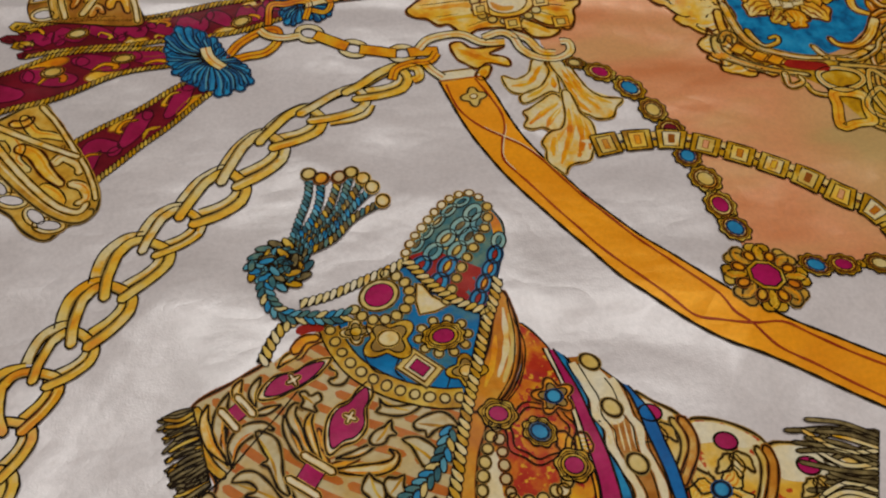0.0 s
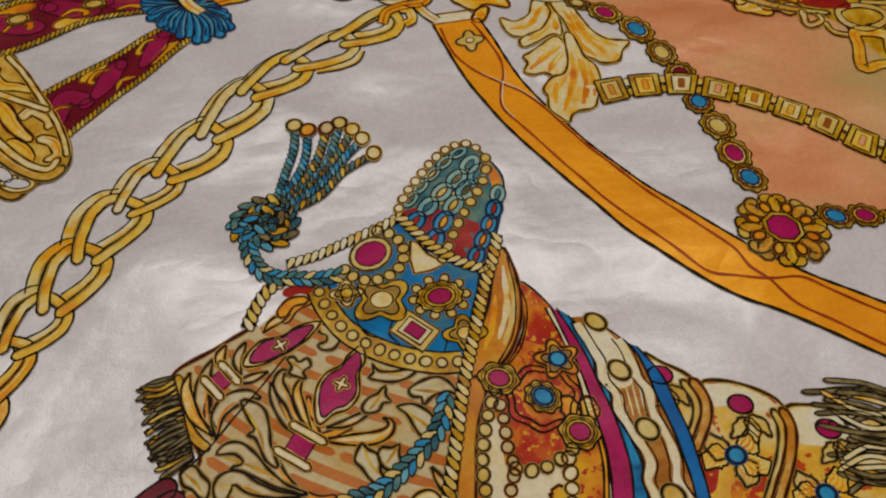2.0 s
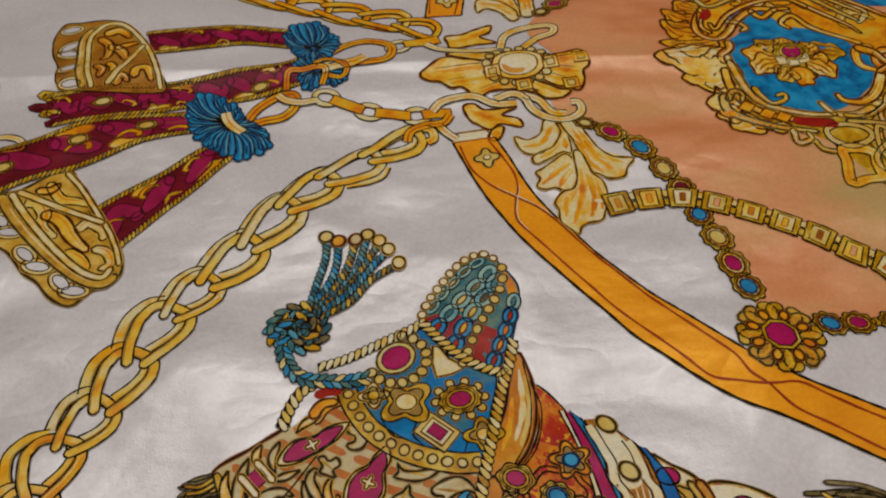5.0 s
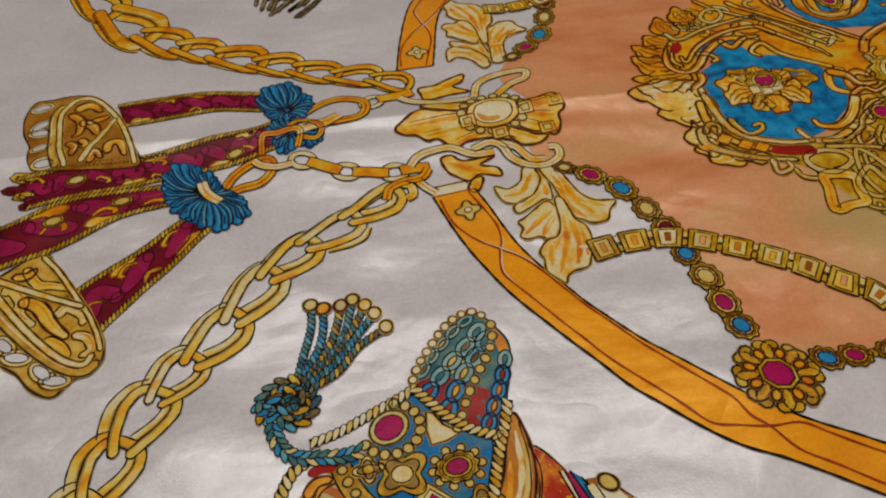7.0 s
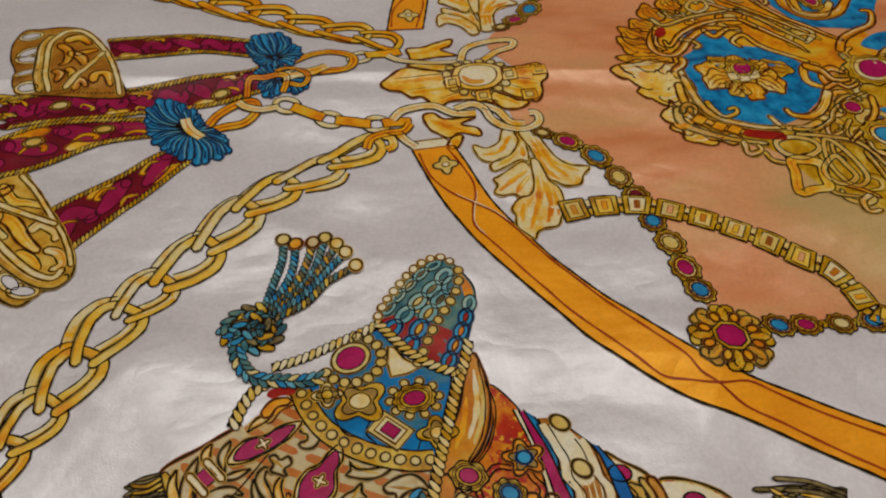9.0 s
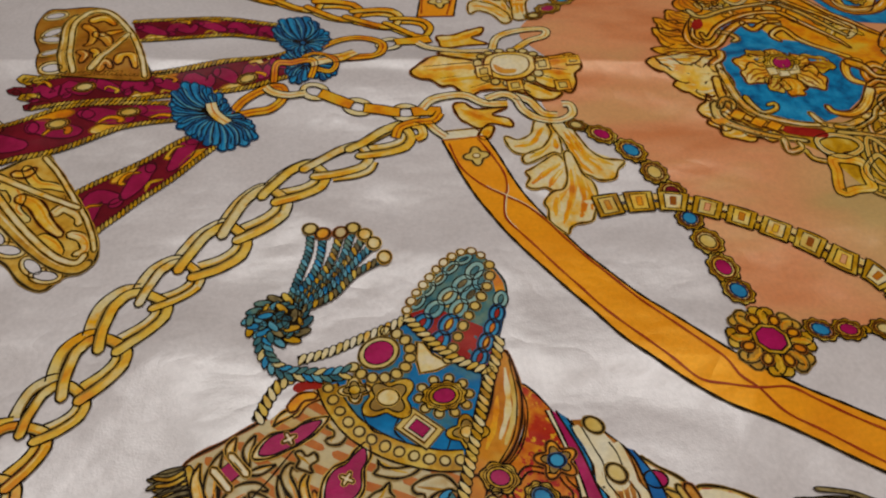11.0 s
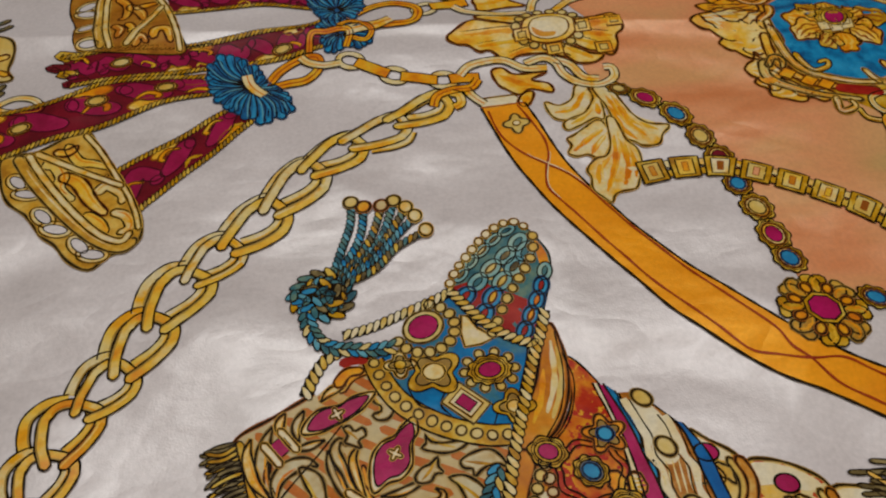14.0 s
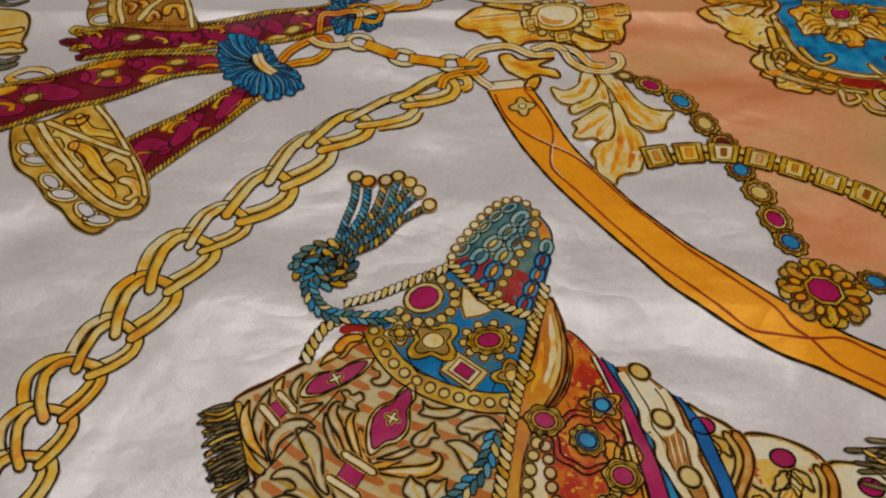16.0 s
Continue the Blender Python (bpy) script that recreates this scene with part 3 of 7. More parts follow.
# ---- curb chain ----
def chain_link(b, e, parent, n, pale, mirror):
    """A twisted link from its crossed near prongs b towards those of the next one e: a front strand, a paler one
    behind its outer side, and one behind its lower side."""
    b, e = np.asarray(b), np.asarray(e)
    size = np.linalg.norm(e - b)
    u = (e - b) / size
    v = np.array([-u[1], u[0]]) * mirror
    s = Sheet()

    def strand(pts, w, layer, one, two, round0=False, round1=False):
        q = spaced(curve(b + size * (np.outer(np.array(pts)[:, 0], u) + np.outer(np.array(pts)[:, 1], v)), step=0.001), 0.0014)
        k = len(q)
        d = np.concatenate([[0], np.cumsum(np.linalg.norm(np.diff(q, axis=0), axis=1))])
        h = np.full(k, w * size / 2)
        for on, dist in ((round0, d), (round1, d[-1] - d)):
            if on:
                h = np.where(dist < h, h * np.sqrt(np.clip(1 - (1 - dist / h) ** 2, 0.05, 1)), h)
        o, i = offset(q, h), offset(q, -h)
        m = offset(q, -h * 0.15 * mirror)
        s.band(o, m, one, layer)
        s.band(m, i, two, layer)
        s.line(offset(q, -h * 0.72 * mirror)[1:-1], w * size * 0.26, CHAIN_SHADE if one is not OCHRE else BROWN, layer + 0.3, taper=True)
        if round0 or round1:
            s.line(np.concatenate([o, i[::-1]]), 0.0011, INK, layer + 0.6)
        else:
            s.line(o, 0.0011, INK, layer + 0.6)
            s.line(i, 0.0011, INK, layer + 0.6)

    if not pale:
        behind, front, low = (OCHRE, OCHRE, GOLD) if n % 2 else (GOLD, OCHRE, OCHRE)
    elif n < 5:
        behind, front, low = (LEAF if n % 2 else CHAIN_PALE), GOLD, (CHAIN_PALE, GOLD, OCHRE)[n % 3]
    else:
        behind, front, low = LEAF, (CHAIN_PALE if n % 2 else LEAF), (GOLD if n > 8 else CHAIN_PALE)
    bow, arch = (0.88 - 0.088 * max(0, n - 2), 0.57 - 0.048 * max(0, n - 2)) if pale else (0.30, 0.26)
    back = 0.34 if pale and n == 10 else 0.0
    thick = 0.21 if n < 5 else 0.19
    strand([(0.22, 0.72 * bow), (0.48, 0.90 * bow), (0.82, bow), (1.18, 0.8 * bow), (1.34, 0.42 * bow)], thick + 0.02, 1.4, behind, behind)
    strand([(0.33, -0.06 - back), (0.70, -0.24 - back), (1.00, -0.27 - back), (1.22, -0.12 - back)], thick * 0.85, 1.6, behind, low)
    strand([(0.84, arch), (1.12, 0.88 * arch), (1.27, 0.4 * arch), (1.22, -0.30), (0.97, -0.45), (0.82, -0.44)], thick, 2.4, front, low)
    strand([(1.00, -0.46), (0.78, -0.44), (0.45, -0.34), (0.02, -0.13)], thick, 4.0, low, front, False, True)
    strand([(0.98, 0.95 * arch), (0.81, arch), (0.36, 0.69 * arch), (0.14, 0.30 * arch + 0.06), (-0.04, 0.09)], thick, 5.0, front, front, False, True)
    s.make("chain_link", parent)


for _c, _mirror in (([(-0.1743, -0.3234), (-0.1727, -0.2996), (-0.1675, -0.2775), (-0.1602, -0.2534), (-0.1438, -0.2357), (-0.1290, -0.2120), (-0.1141, -0.1842), (-0.0963, -0.1635), (-0.0731, -0.1417), (-0.0512, -0.1161), (-0.0274, -0.0932), (0.0013, -0.0758), (0.0301, -0.0581)], 1),
                  ([(-0.1889, 0.2551), (-0.1663, 0.2157), (-0.1381, 0.1701), (-0.1086, 0.1458), (-0.0800, 0.1303), (-0.0493, 0.1090), (-0.0195, 0.0963), (0.0085, 0.0799), (0.0375, 0.0650), (0.0604, 0.0501)], -1)):
    chain = lay("curb_chain", scarf)
    tagged(chain, "gold curb chain of twisted double links")
    for _n in range(len(_c) - 1):
        chain_link(_c[_n], _c[_n + 1], chain, _n, _mirror > 0, _mirror)

END_LINKS = (([(0.0314, -0.0634), (0.0354, -0.0540), (0.0462, -0.0494), (0.0583, -0.0476), (0.0640, -0.0405)], OCHRE), ([(0.0543, -0.0491), (0.0585, -0.0574), (0.0642, -0.0648)], LEAF), ([(0.0440, -0.0521), (0.0490, -0.0545), (0.0495, -0.0622), (0.0446, -0.0651)], GOLD))

# ---- fine chain of bars and rings ----
def fine_chain(points, n, parent, flip=False):
    fc = lay("fine_chain", parent)
    tagged(fc, "fine gold chain of bars and rings")
    q = even(curve(points, step=0.001), n * 8 + 1)
    tan, nor = sides(q)
    for i in range(n):
        c, t = q[i * 8 + 4], math.atan2(*tan[i * 8 + 4][::-1])
        s = Sheet()
        if i % 2:
            seg = q[i * 8 - 2: i * 8 + 11]
            s.band(offset(seg, 0.0042), offset(seg, -0.0042), OCHRE, 5, across=2)
            s.line(np.concatenate([offset(seg, 0.0042), offset(seg, -0.0042)[::-1]]), 0.001, INK, 5.5, closed=True)
            s.make("bar", fc, flip=flip)
        else:
            a = np.linspace(0, 2 * math.pi, 30, endpoint=False)
            p = lambda rx, ry: c + np.outer(rx * np.cos(a), [math.cos(t), math.sin(t)]) + np.outer(ry * np.sin(a), [-math.sin(t), math.cos(t)])
            o, w = p(0.0105, 0.0082), p(0.0062, 0.0040)
            s.band(o, w, LEAF, 4, closed=True)
            s.line(o, 0.001, INK, 4.6, closed=True)
            s.line(w, 0.001, INK, 4.6, closed=True)
            s.make("ring", fc, flip=flip)


fine_chain([(-0.0253, -0.0130), (-0.0160, -0.0187), (-0.0030, -0.0269), (0.0087, -0.0335), (0.0236, -0.0369), (0.0378, -0.0400), (0.0534, -0.0386), (0.0651, -0.0387)], 6, scarf)
fine_chain([(0.0280, 0.0263), (0.0409, 0.0349), (0.0582, 0.0373), (0.0680, 0.0396)], 2, scarf)


def open_ring(name, points, w, mat, parent, closed=True, layer=5.0, flip=False, label=""):
    q = curve(points, closed=closed, step=0.0018)
    s = Sheet()
    o, i = offset(q, w / 2, closed), offset(q, -w / 2, closed)
    s.band(o, i, mat, layer, closed, across=2)
    s.line(o, 0.001, INK, layer + 0.5, closed)
    s.line(i, 0.001, INK, layer + 0.5, closed)
    s.line(q, w * 0.16, OCHRE if mat is not OCHRE else RUST, layer + 0.3, closed)
    return s.make(name, parent, label, flip)


open_ring("tassel_ring", [(-0.0758, -0.0333), (-0.0704, -0.0230), (-0.0642, -0.0160), (-0.0525, -0.0099), (-0.0409, -0.0098), (-0.0395, -0.0194), (-0.0480, -0.0275), (-0.0609, -0.0286), (-0.0706, -0.0309)], 0.0066, OCHRE, scarf, label="gold ring through the blue tassel")
open_ring("tassel_hook", [(-0.0872, -0.0178), (-0.0855, -0.0251), (-0.0816, -0.0316), (-0.0758, -0.0377)], 0.0075, LEAF, scarf, closed=False, layer=7.5, label="pale gold hook in the tassel")
open_ring("tassel_bar", [(-0.0513, -0.0080), (-0.0465, -0.0135), (-0.0364, -0.0181), (-0.0252, -0.0185)], 0.0055, LEAF, scarf, closed=False, layer=7.2, label="pale gold bar between the rings")
open_ring("tassel_ring", [(-0.0175, 0.0232), (-0.0015, 0.0383), (0.0164, 0.0423), (0.0315, 0.0339), (0.0277, 0.0178), (0.0132, 0.0146), (-0.0049, 0.0154)], 0.0066, OCHRE, scarf, label="gold ring through the blue tassel")
open_ring("tassel_bar", [(-0.0204, 0.0112), (-0.0092, 0.0135), (0.0019, 0.0149), (0.0120, 0.0206)], 0.0085, LEAF, scarf, closed=False, layer=7.2, label="pale gold bar across the ring")
open_ring("tassel_ring", [(-0.0246, 0.0164), (-0.0170, 0.0209), (-0.0077, 0.0169), (-0.0021, 0.0098), (-0.0068, 0.0018), (-0.0157, 0.0050)], 0.0042, OCHRE, scarf, closed=False, layer=7.5, label="thin gold ring on the tassel")
open_ring("tassel_loop", [(-0.0454, -0.0047), (-0.0432, 0.0116), (-0.0329, 0.0119), (-0.0233, 0.0134), (-0.0172, 0.0107), (-0.0205, -0.0034)], 0.0048, OCHRE, scarf, closed=False, layer=7.2, label="square gold loop on the tassel")


for _p, _m in END_LINKS:
    open_ring("end_link", _p, 0.0062, _m, scarf, closed=False, layer=6.6, label="gold link that ends the curb chain")

# ---- crimson ribbons with corded edges ----
WINE = satin("wine_dye", [(0.035, 0.003, 0.006), (0.06, 0.004, 0.010)], 0.01, gloss=0.1)
def ribbon(upper, lower, parent, seed, ovals=(), label="crimson ribbon with pink scrolls and gold cord edges", layer=1.0):
    r = random.Random(seed)
    k = 60
    a, b = even(curve(upper, step=0.002), k), even(curve(lower, step=0.002), k)
    s = Sheet()
    s.band(a, b, CRIMSON, layer, across=6)
    ob = s.make("ribbon", parent, label)
    width = np.linalg.norm(a[k // 2] - b[k // 2])
    n = int(length_of((a + b) / 2) / (width * 0.85))
    for i in range(n):
        f = lambda t, w: (a + (b - a) * w)[int(np.clip(t, 0, 0.999) * k)]
        t0 = (i + 0.1) / n
        s = Sheet()
        up = r.random() < 0.5
        w0, w1 = (0.3, 0.72) if up else (0.72, 0.3)
        plume(s, [f(t0, w0), f(t0 + 0.25 / n, 0.34), f(t0 + 0.5 / n, 0.5), f(t0 + 0.75 / n, 0.64), f(t0 + 1.0 / n, w1)], width * 0.28, width * 0.16, MAROON_PINK, layer + 1, 0.0011, belly=width * 0.20, pen=WINE)
        s.oval(f(t0 + 0.12 / n, w0), width * 0.16, width * 0.12, r.random() * 3, MAROON_PINK, layer + 1.2, 0.0011, WINE)
        if r.random() < 0.5:
            g = r.uniform(0.2, 0.8)
            plume(s, [f(t0 + 0.3 / n, g), f(t0 + 0.5 / n, g - 0.14), f(t0 + 0.75 / n, g), f(t0 + 0.7 / n, g + 0.1)], width * 0.05, width * 0.13, OCHRE, layer + 1.5, 0.0006)
        if r.random() < 0.35:
            s.line(curve([f(t0 + 0.2 / n, 0.85), f(t0 + 0.4 / n, 0.72), f(t0 + 0.6 / n, 0.88)], step=0.001), width * 0.10, OLD_GOLD, layer + 1.4, taper=True)
        s.make("scroll", ob, "magenta scroll")
        if r.random() < 0.55:
            g, d = r.choice((0.13, 0.87)), b[k // 2] - a[k // 2]
            s = Sheet()
            s.oval(f(t0 + 0.55 / n, g), width * 0.34, width * 0.13, math.atan2(d[1], d[0]) + 1.57, r.choice((OCHRE, GOLD)), layer + 0.7, 0.0008, BROWN)
            s.make("gold_patch", ob, "gold patch by the cord")
    rope("cord_edge", upper, 0.0046, [OLD_GOLD, DARK_GOLD, OLD_GOLD], ob, layer + 1.5)
    rope("cord_edge", lower, 0.0046, [OLD_GOLD, DARK_GOLD, OLD_GOLD], ob, layer + 1.5)
    for c in ovals:
        jewel("cabochon", c, 0.0075, 0.0048, 0.25, SALLOW, ob, layer + 3, GOLD, halo=0)
    return ob


ribbon([(-0.1466, 0.0762), (-0.1034, 0.0744), (-0.0617, 0.0690), (-0.0388, 0.0648)], [(-0.1399, 0.0496), (-0.1031, 0.0508), (-0.0705, 0.0519), (-0.0400, 0.0438)], scarf, 1)
ribbon([(-0.2094, 0.0121), (-0.1667, 0.0138), (-0.1286, 0.0122), (-0.0790, 0.0180), (-0.0477, 0.0202), (-0.0317, 0.0277)], [(-0.1982, -0.0201), (-0.1629, -0.0147), (-0.1339, -0.0122), (-0.1008, -0.0075), (-0.0631, -0.0056), (-0.0323, 0.0015)], scarf, 2, [(-0.1685, -0.0004), (-0.0632, 0.0020)], "crimson ribbon with a ragged end and gold cord edges")
ribbon([(-0.2661, -0.0442), (-0.2466, -0.0404), (-0.2098, -0.0340), (-0.1731, -0.0198), (-0.1371, -0.0167), (-0.1076, -0.0173)], [(-0.2551, -0.0858), (-0.2373, -0.0790), (-0.2069, -0.0664), (-0.1778, -0.0584), (-0.1417, -0.0417), (-0.1065, -0.0332)], scarf, 3, [(-0.2235, -0.0546), (-0.1795, -0.0364), (-0.1379, -0.0267)], layer=2.5)
ribbon([(-0.0965, -0.0498), (-0.1182, -0.0670), (-0.1407, -0.0806), (-0.1637, -0.0960), (-0.1710, -0.1011)], [(-0.0783, -0.0596), (-0.1030, -0.0863), (-0.1247, -0.1064), (-0.1422, -0.1234), (-0.1474, -0.1319)], scarf, 4)
s = Sheet()
for _i, _e in enumerate(([(-0.1941, 0.0097), (-0.2119, 0.0154), (-0.2039, 0.0079)], [(-0.2018, 0.0004), (-0.2164, 0.0040), (-0.2086, -0.0027)], [(-0.1950, -0.0074), (-0.2081, -0.0051), (-0.1999, -0.0106)], [(-0.1863, -0.0164), (-0.2023, -0.0174), (-0.1946, -0.0204)])):
    plume(s, _e, 0.008, 0.004, CRIMSON if _i % 2 else OLD_GOLD, 2.2, 0.0009)
s.make("ragged_end", scarf, "ragged dark red ribbon end")



# ---- blue tassels ----
def pompon(name, c, edge, n, parent, label):
    """Looped blue tufts that fan out from c to an uneven edge."""
    c = np.asarray(c)
    tas = lay(name, parent)
    tagged(tas, label)
    rim = even(np.concatenate([curve(edge, closed=True, step=0.001), [edge[0]]]), n + 1)[:-1]
    s = Sheet()
    s.area(c + (rim - c) * 0.8, DEEP_BLUE, 4.4)
    s.make("core", tas)
    for i, e in enumerate(rim):
        r = e - c
        e = c + r * (0.97 + 0.05 * math.sin(i * 3.7))
        bow = np.array([-r[1], r[0]]) * 0.13 * math.sin(i * 6.283 * 2 / n + 0.6)
        pts = [c + r * 0.10, c + r * 0.55 + bow, e]
        wide = 1.25 * np.linalg.norm(rim[(i + 1) % n] - rim[i - 1]) / 2
        s = Sheet()
        up = 5 + 0.22 * (i % 3)
        plume(s, pts, 0.0010, wide, (BLUE, SKY, DEEP_BLUE, BLUE)[i % 4], up, 0.0009)
        q = curve(pts, step=0.0018)
        k = len(q)
        s.line(offset(q, np.linspace(0.0001, wide * 0.22, k))[k // 5: -1], wide * 0.17, (PALE_BLUE, SKY)[i % 2], up + 0.3, taper=True)
        s.line(offset(q, -np.linspace(0.0001, wide * 0.2, k))[k // 3: -1], wide * 0.13, DEEP_BLUE, up + 0.3, taper=True)
        s.make("tuft", tas)


PALE_BLUE = satin("pale_blue_dye", [(0.06, 0.24, 0.33), (0.12, 0.34, 0.42)], 0.01, gloss=0.10)
pompon("blue_tassel", (-0.0837, -0.0278), [(-0.1141, -0.0160), (-0.1105, -0.0009), (-0.1020, 0.0046), (-0.0932, 0.0005), (-0.0881, -0.0065), (-0.0806, -0.0100), (-0.0762, -0.0202), (-0.0698, -0.0280), (-0.0619, -0.0365), (-0.0577, -0.0493), (-0.0602, -0.0628), (-0.0682, -0.0637), (-0.0729, -0.0699), (-0.0809, -0.0661), (-0.0890, -0.0610), (-0.0970, -0.0531), (-0.1051, -0.0441), (-0.1114, -0.0311)], 36, scarf, "blue thread tassel of looped tufts")
pompon("blue_tassel", (-0.0245, 0.0375), [(-0.0438, 0.0497), (-0.0441, 0.0651), (-0.0366, 0.0748), (-0.0268, 0.0782), (-0.0177, 0.0745), (-0.0143, 0.0621), (-0.0056, 0.0527), (-0.0049, 0.0363), (-0.0110, 0.0292), (-0.0145, 0.0180), (-0.0250, 0.0225), (-0.0360, 0.0269)], 26, scarf, "smaller blue thread tassel")
pompon("blue_tassel", (-0.0232, 0.0106), [(-0.0402, 0.0187), (-0.0320, 0.0286), (-0.0219, 0.0283), (-0.0105, 0.0174), (-0.0012, 0.0111), (-0.0032, -0.0023), (-0.0114, -0.0069), (-0.0213, -0.0032), (-0.0294, -0.0100), (-0.0355, -0.0007), (-0.0378, 0.0103)], 24, scarf, "smaller blue thread tassel behind a gold loop")

# ---- gold cuffs ----
def cuff(outline, bands, scrolls, holes, parent, label, ground, turn):
    s = Sheet()
    s.shape(curve(outline, closed=True, step=0.003), ground, 3, 0.0014)
    ob = s.make("cuff", parent, label)
    for n, (q, w, mat) in enumerate(bands):
        s = Sheet()
        plume(s, q, w, w * 0.9, mat, 5 + 0.7 * n, 0.0011, vein=None if w < 0.005 else OCHRE if mat is LEAF else LEAF)
        s.make("cuff_band", ob)
    for n, (p, w) in enumerate(scrolls):
        s = Sheet()
        plume(s, p, w, w * 0.6, (CHAIN_PALE, GOLD, LEAF)[n % 3] if ground is CUFF_GOLD else (AMBER, OCHRE)[n % 2], 4, 0.0012, belly=w * 0.3, vein=OCHRE if ground is CUFF_GOLD else GOLD)
        s.make("scroll", ob)
    for n, c in enumerate(holes):
        s = Sheet()
        t = turn + (0.5 if n % 2 else -0.1)
        s.oval(c, 0.0092, 0.0056, t, LEAF, 3.8 + 0.1 * n, 0.0010)
        s.oval(c, 0.0066, 0.0031, t, WHITE, 4.6 + 0.1 * n, 0.0009)
        s.make("eyelet", ob)


DARK_CUFF = satin("shaded_cuff_dye", [(0.40, 0.19, 0.02), (0.34, 0.13, 0.01), (0.22, 0.08, 0.006)], 0.016)
cuff([(-0.2307, -0.0806), (-0.2250, -0.0755), (-0.2091, -0.0737), (-0.1847, -0.0609), (-0.1752, -0.0720), (-0.1618, -0.0960), (-0.1523, -0.1132), (-0.1450, -0.1297), (-0.1419, -0.1428), (-0.1440, -0.1517), (-0.1521, -0.1566), (-0.1600, -0.1599), (-0.1651, -0.1666), (-0.1711, -0.1662), (-0.1806, -0.1586), (-0.1881, -0.1483), (-0.1966, -0.1410), (-0.2056, -0.1273), (-0.2173, -0.1166), (-0.2252, -0.1020)],
     [([(-0.1839, -0.0628), (-0.1735, -0.0771), (-0.1619, -0.0981), (-0.1528, -0.1148), (-0.1463, -0.1316), (-0.1437, -0.1429)], 0.0036, LEAF), ([(-0.2114, -0.0752), (-0.1949, -0.0848), (-0.1770, -0.0956), (-0.1561, -0.1081)], 0.0044, LEAF), ([(-0.2215, -0.0767), (-0.2081, -0.0990), (-0.1870, -0.1267), (-0.1670, -0.1469), (-0.1523, -0.1546), (-0.1443, -0.1492)], 0.0066, CUFF_GOLD), ([(-0.2152, -0.0757), (-0.2030, -0.0959), (-0.1839, -0.1227), (-0.1663, -0.1424), (-0.1529, -0.1499), (-0.1474, -0.1431)], 0.0046, LEAF)],
     [([(-0.2055, -0.0872), (-0.1994, -0.0852), (-0.1928, -0.0954), (-0.1930, -0.1054), (-0.1826, -0.1166)], 0.0072), ([(-0.1943, -0.0943), (-0.1827, -0.1016), (-0.1728, -0.1182), (-0.1629, -0.1295)], 0.0078), ([(-0.1717, -0.1129), (-0.1656, -0.1060), (-0.1561, -0.1142), (-0.1557, -0.1222)], 0.0068), ([(-0.1934, -0.0703), (-0.1853, -0.0835), (-0.1754, -0.0870), (-0.1653, -0.0920)], 0.0058), ([(-0.2005, -0.0759), (-0.1920, -0.0765), (-0.1867, -0.0717)], 0.0048), ([(-0.1607, -0.1274), (-0.1520, -0.1315), (-0.1490, -0.1403), (-0.1555, -0.1439)], 0.0058), ([(-0.1751, -0.1275), (-0.1660, -0.1347), (-0.1606, -0.1428)], 0.0056)],
     [(-0.2170, -0.0982), (-0.2098, -0.1089), (-0.1970, -0.1281), (-0.1889, -0.1377), (-0.1746, -0.1500), (-0.1669, -0.1569)], scarf, "gold pierced cuff with scrollwork", CUFF_GOLD, -0.75)
cuff([(-0.2126, 0.0788), (-0.2069, 0.0930), (-0.1935, 0.0919), (-0.1722, 0.0920), (-0.1587, 0.0854), (-0.1437, 0.0605), (-0.1331, 0.0275), (-0.1296, 0.0061), (-0.1689, 0.0095), (-0.2001, 0.0193), (-0.2032, 0.0386), (-0.2105, 0.0583)],
     [([(-0.1839, 0.0159), (-0.1890, 0.0419), (-0.1910, 0.0702), (-0.1848, 0.0835)], 0.0056, CUFF_GOLD), ([(-0.1777, 0.0142), (-0.1836, 0.0408), (-0.1865, 0.0691), (-0.1809, 0.0823), (-0.1716, 0.0884), (-0.1593, 0.0829), (-0.1451, 0.0591), (-0.1346, 0.0277), (-0.1312, 0.0076)], 0.0042, LEAF), ([(-0.1683, 0.0159), (-0.1570, 0.0347), (-0.1470, 0.0613)], 0.0050, LEAF)],
     [([(-0.1803, 0.0735), (-0.1722, 0.0648), (-0.1718, 0.0494), (-0.1762, 0.0463)], 0.0062), ([(-0.1768, 0.0767), (-0.1660, 0.0807), (-0.1577, 0.0724)], 0.0062), ([(-0.1722, 0.0648), (-0.1626, 0.0559), (-0.1572, 0.0417)], 0.0070), ([(-0.1679, 0.0609), (-0.1587, 0.0636), (-0.1511, 0.0656)], 0.0052), ([(-0.1779, 0.0386), (-0.1716, 0.0307), (-0.1744, 0.0233)], 0.0058), ([(-0.1500, 0.0204), (-0.1475, 0.0285), (-0.1407, 0.0285), (-0.1375, 0.0165)], 0.0062), ([(-0.1622, 0.0147), (-0.1579, 0.0234), (-0.1530, 0.0171)], 0.0052), ([(-0.1692, 0.0405), (-0.1641, 0.0319), (-0.1662, 0.0274)], 0.0052)],
     [(-0.2006, 0.0847), (-0.1993, 0.0645), (-0.1985, 0.0563), (-0.1948, 0.0371), (-0.1922, 0.0209)], scarf, "gold pierced cuff with scrollwork, half under a ribbon", DARK_CUFF, 0.1)
s = Sheet()
s.shape(curve([(-0.2762, 0.0364), (-0.2647, 0.0355), (-0.2425, 0.0287), (-0.2430, 0.0055), (-0.2388, -0.0051), (-0.2549, -0.0056), (-0.2658, -0.0047)], closed=True), SALLOW, 3, 0.0014)
plume(s, [(-0.2630, 0.0132), (-0.2526, 0.0155), (-0.2439, 0.0179)], 0.006, 0.004, GOLD, 4)
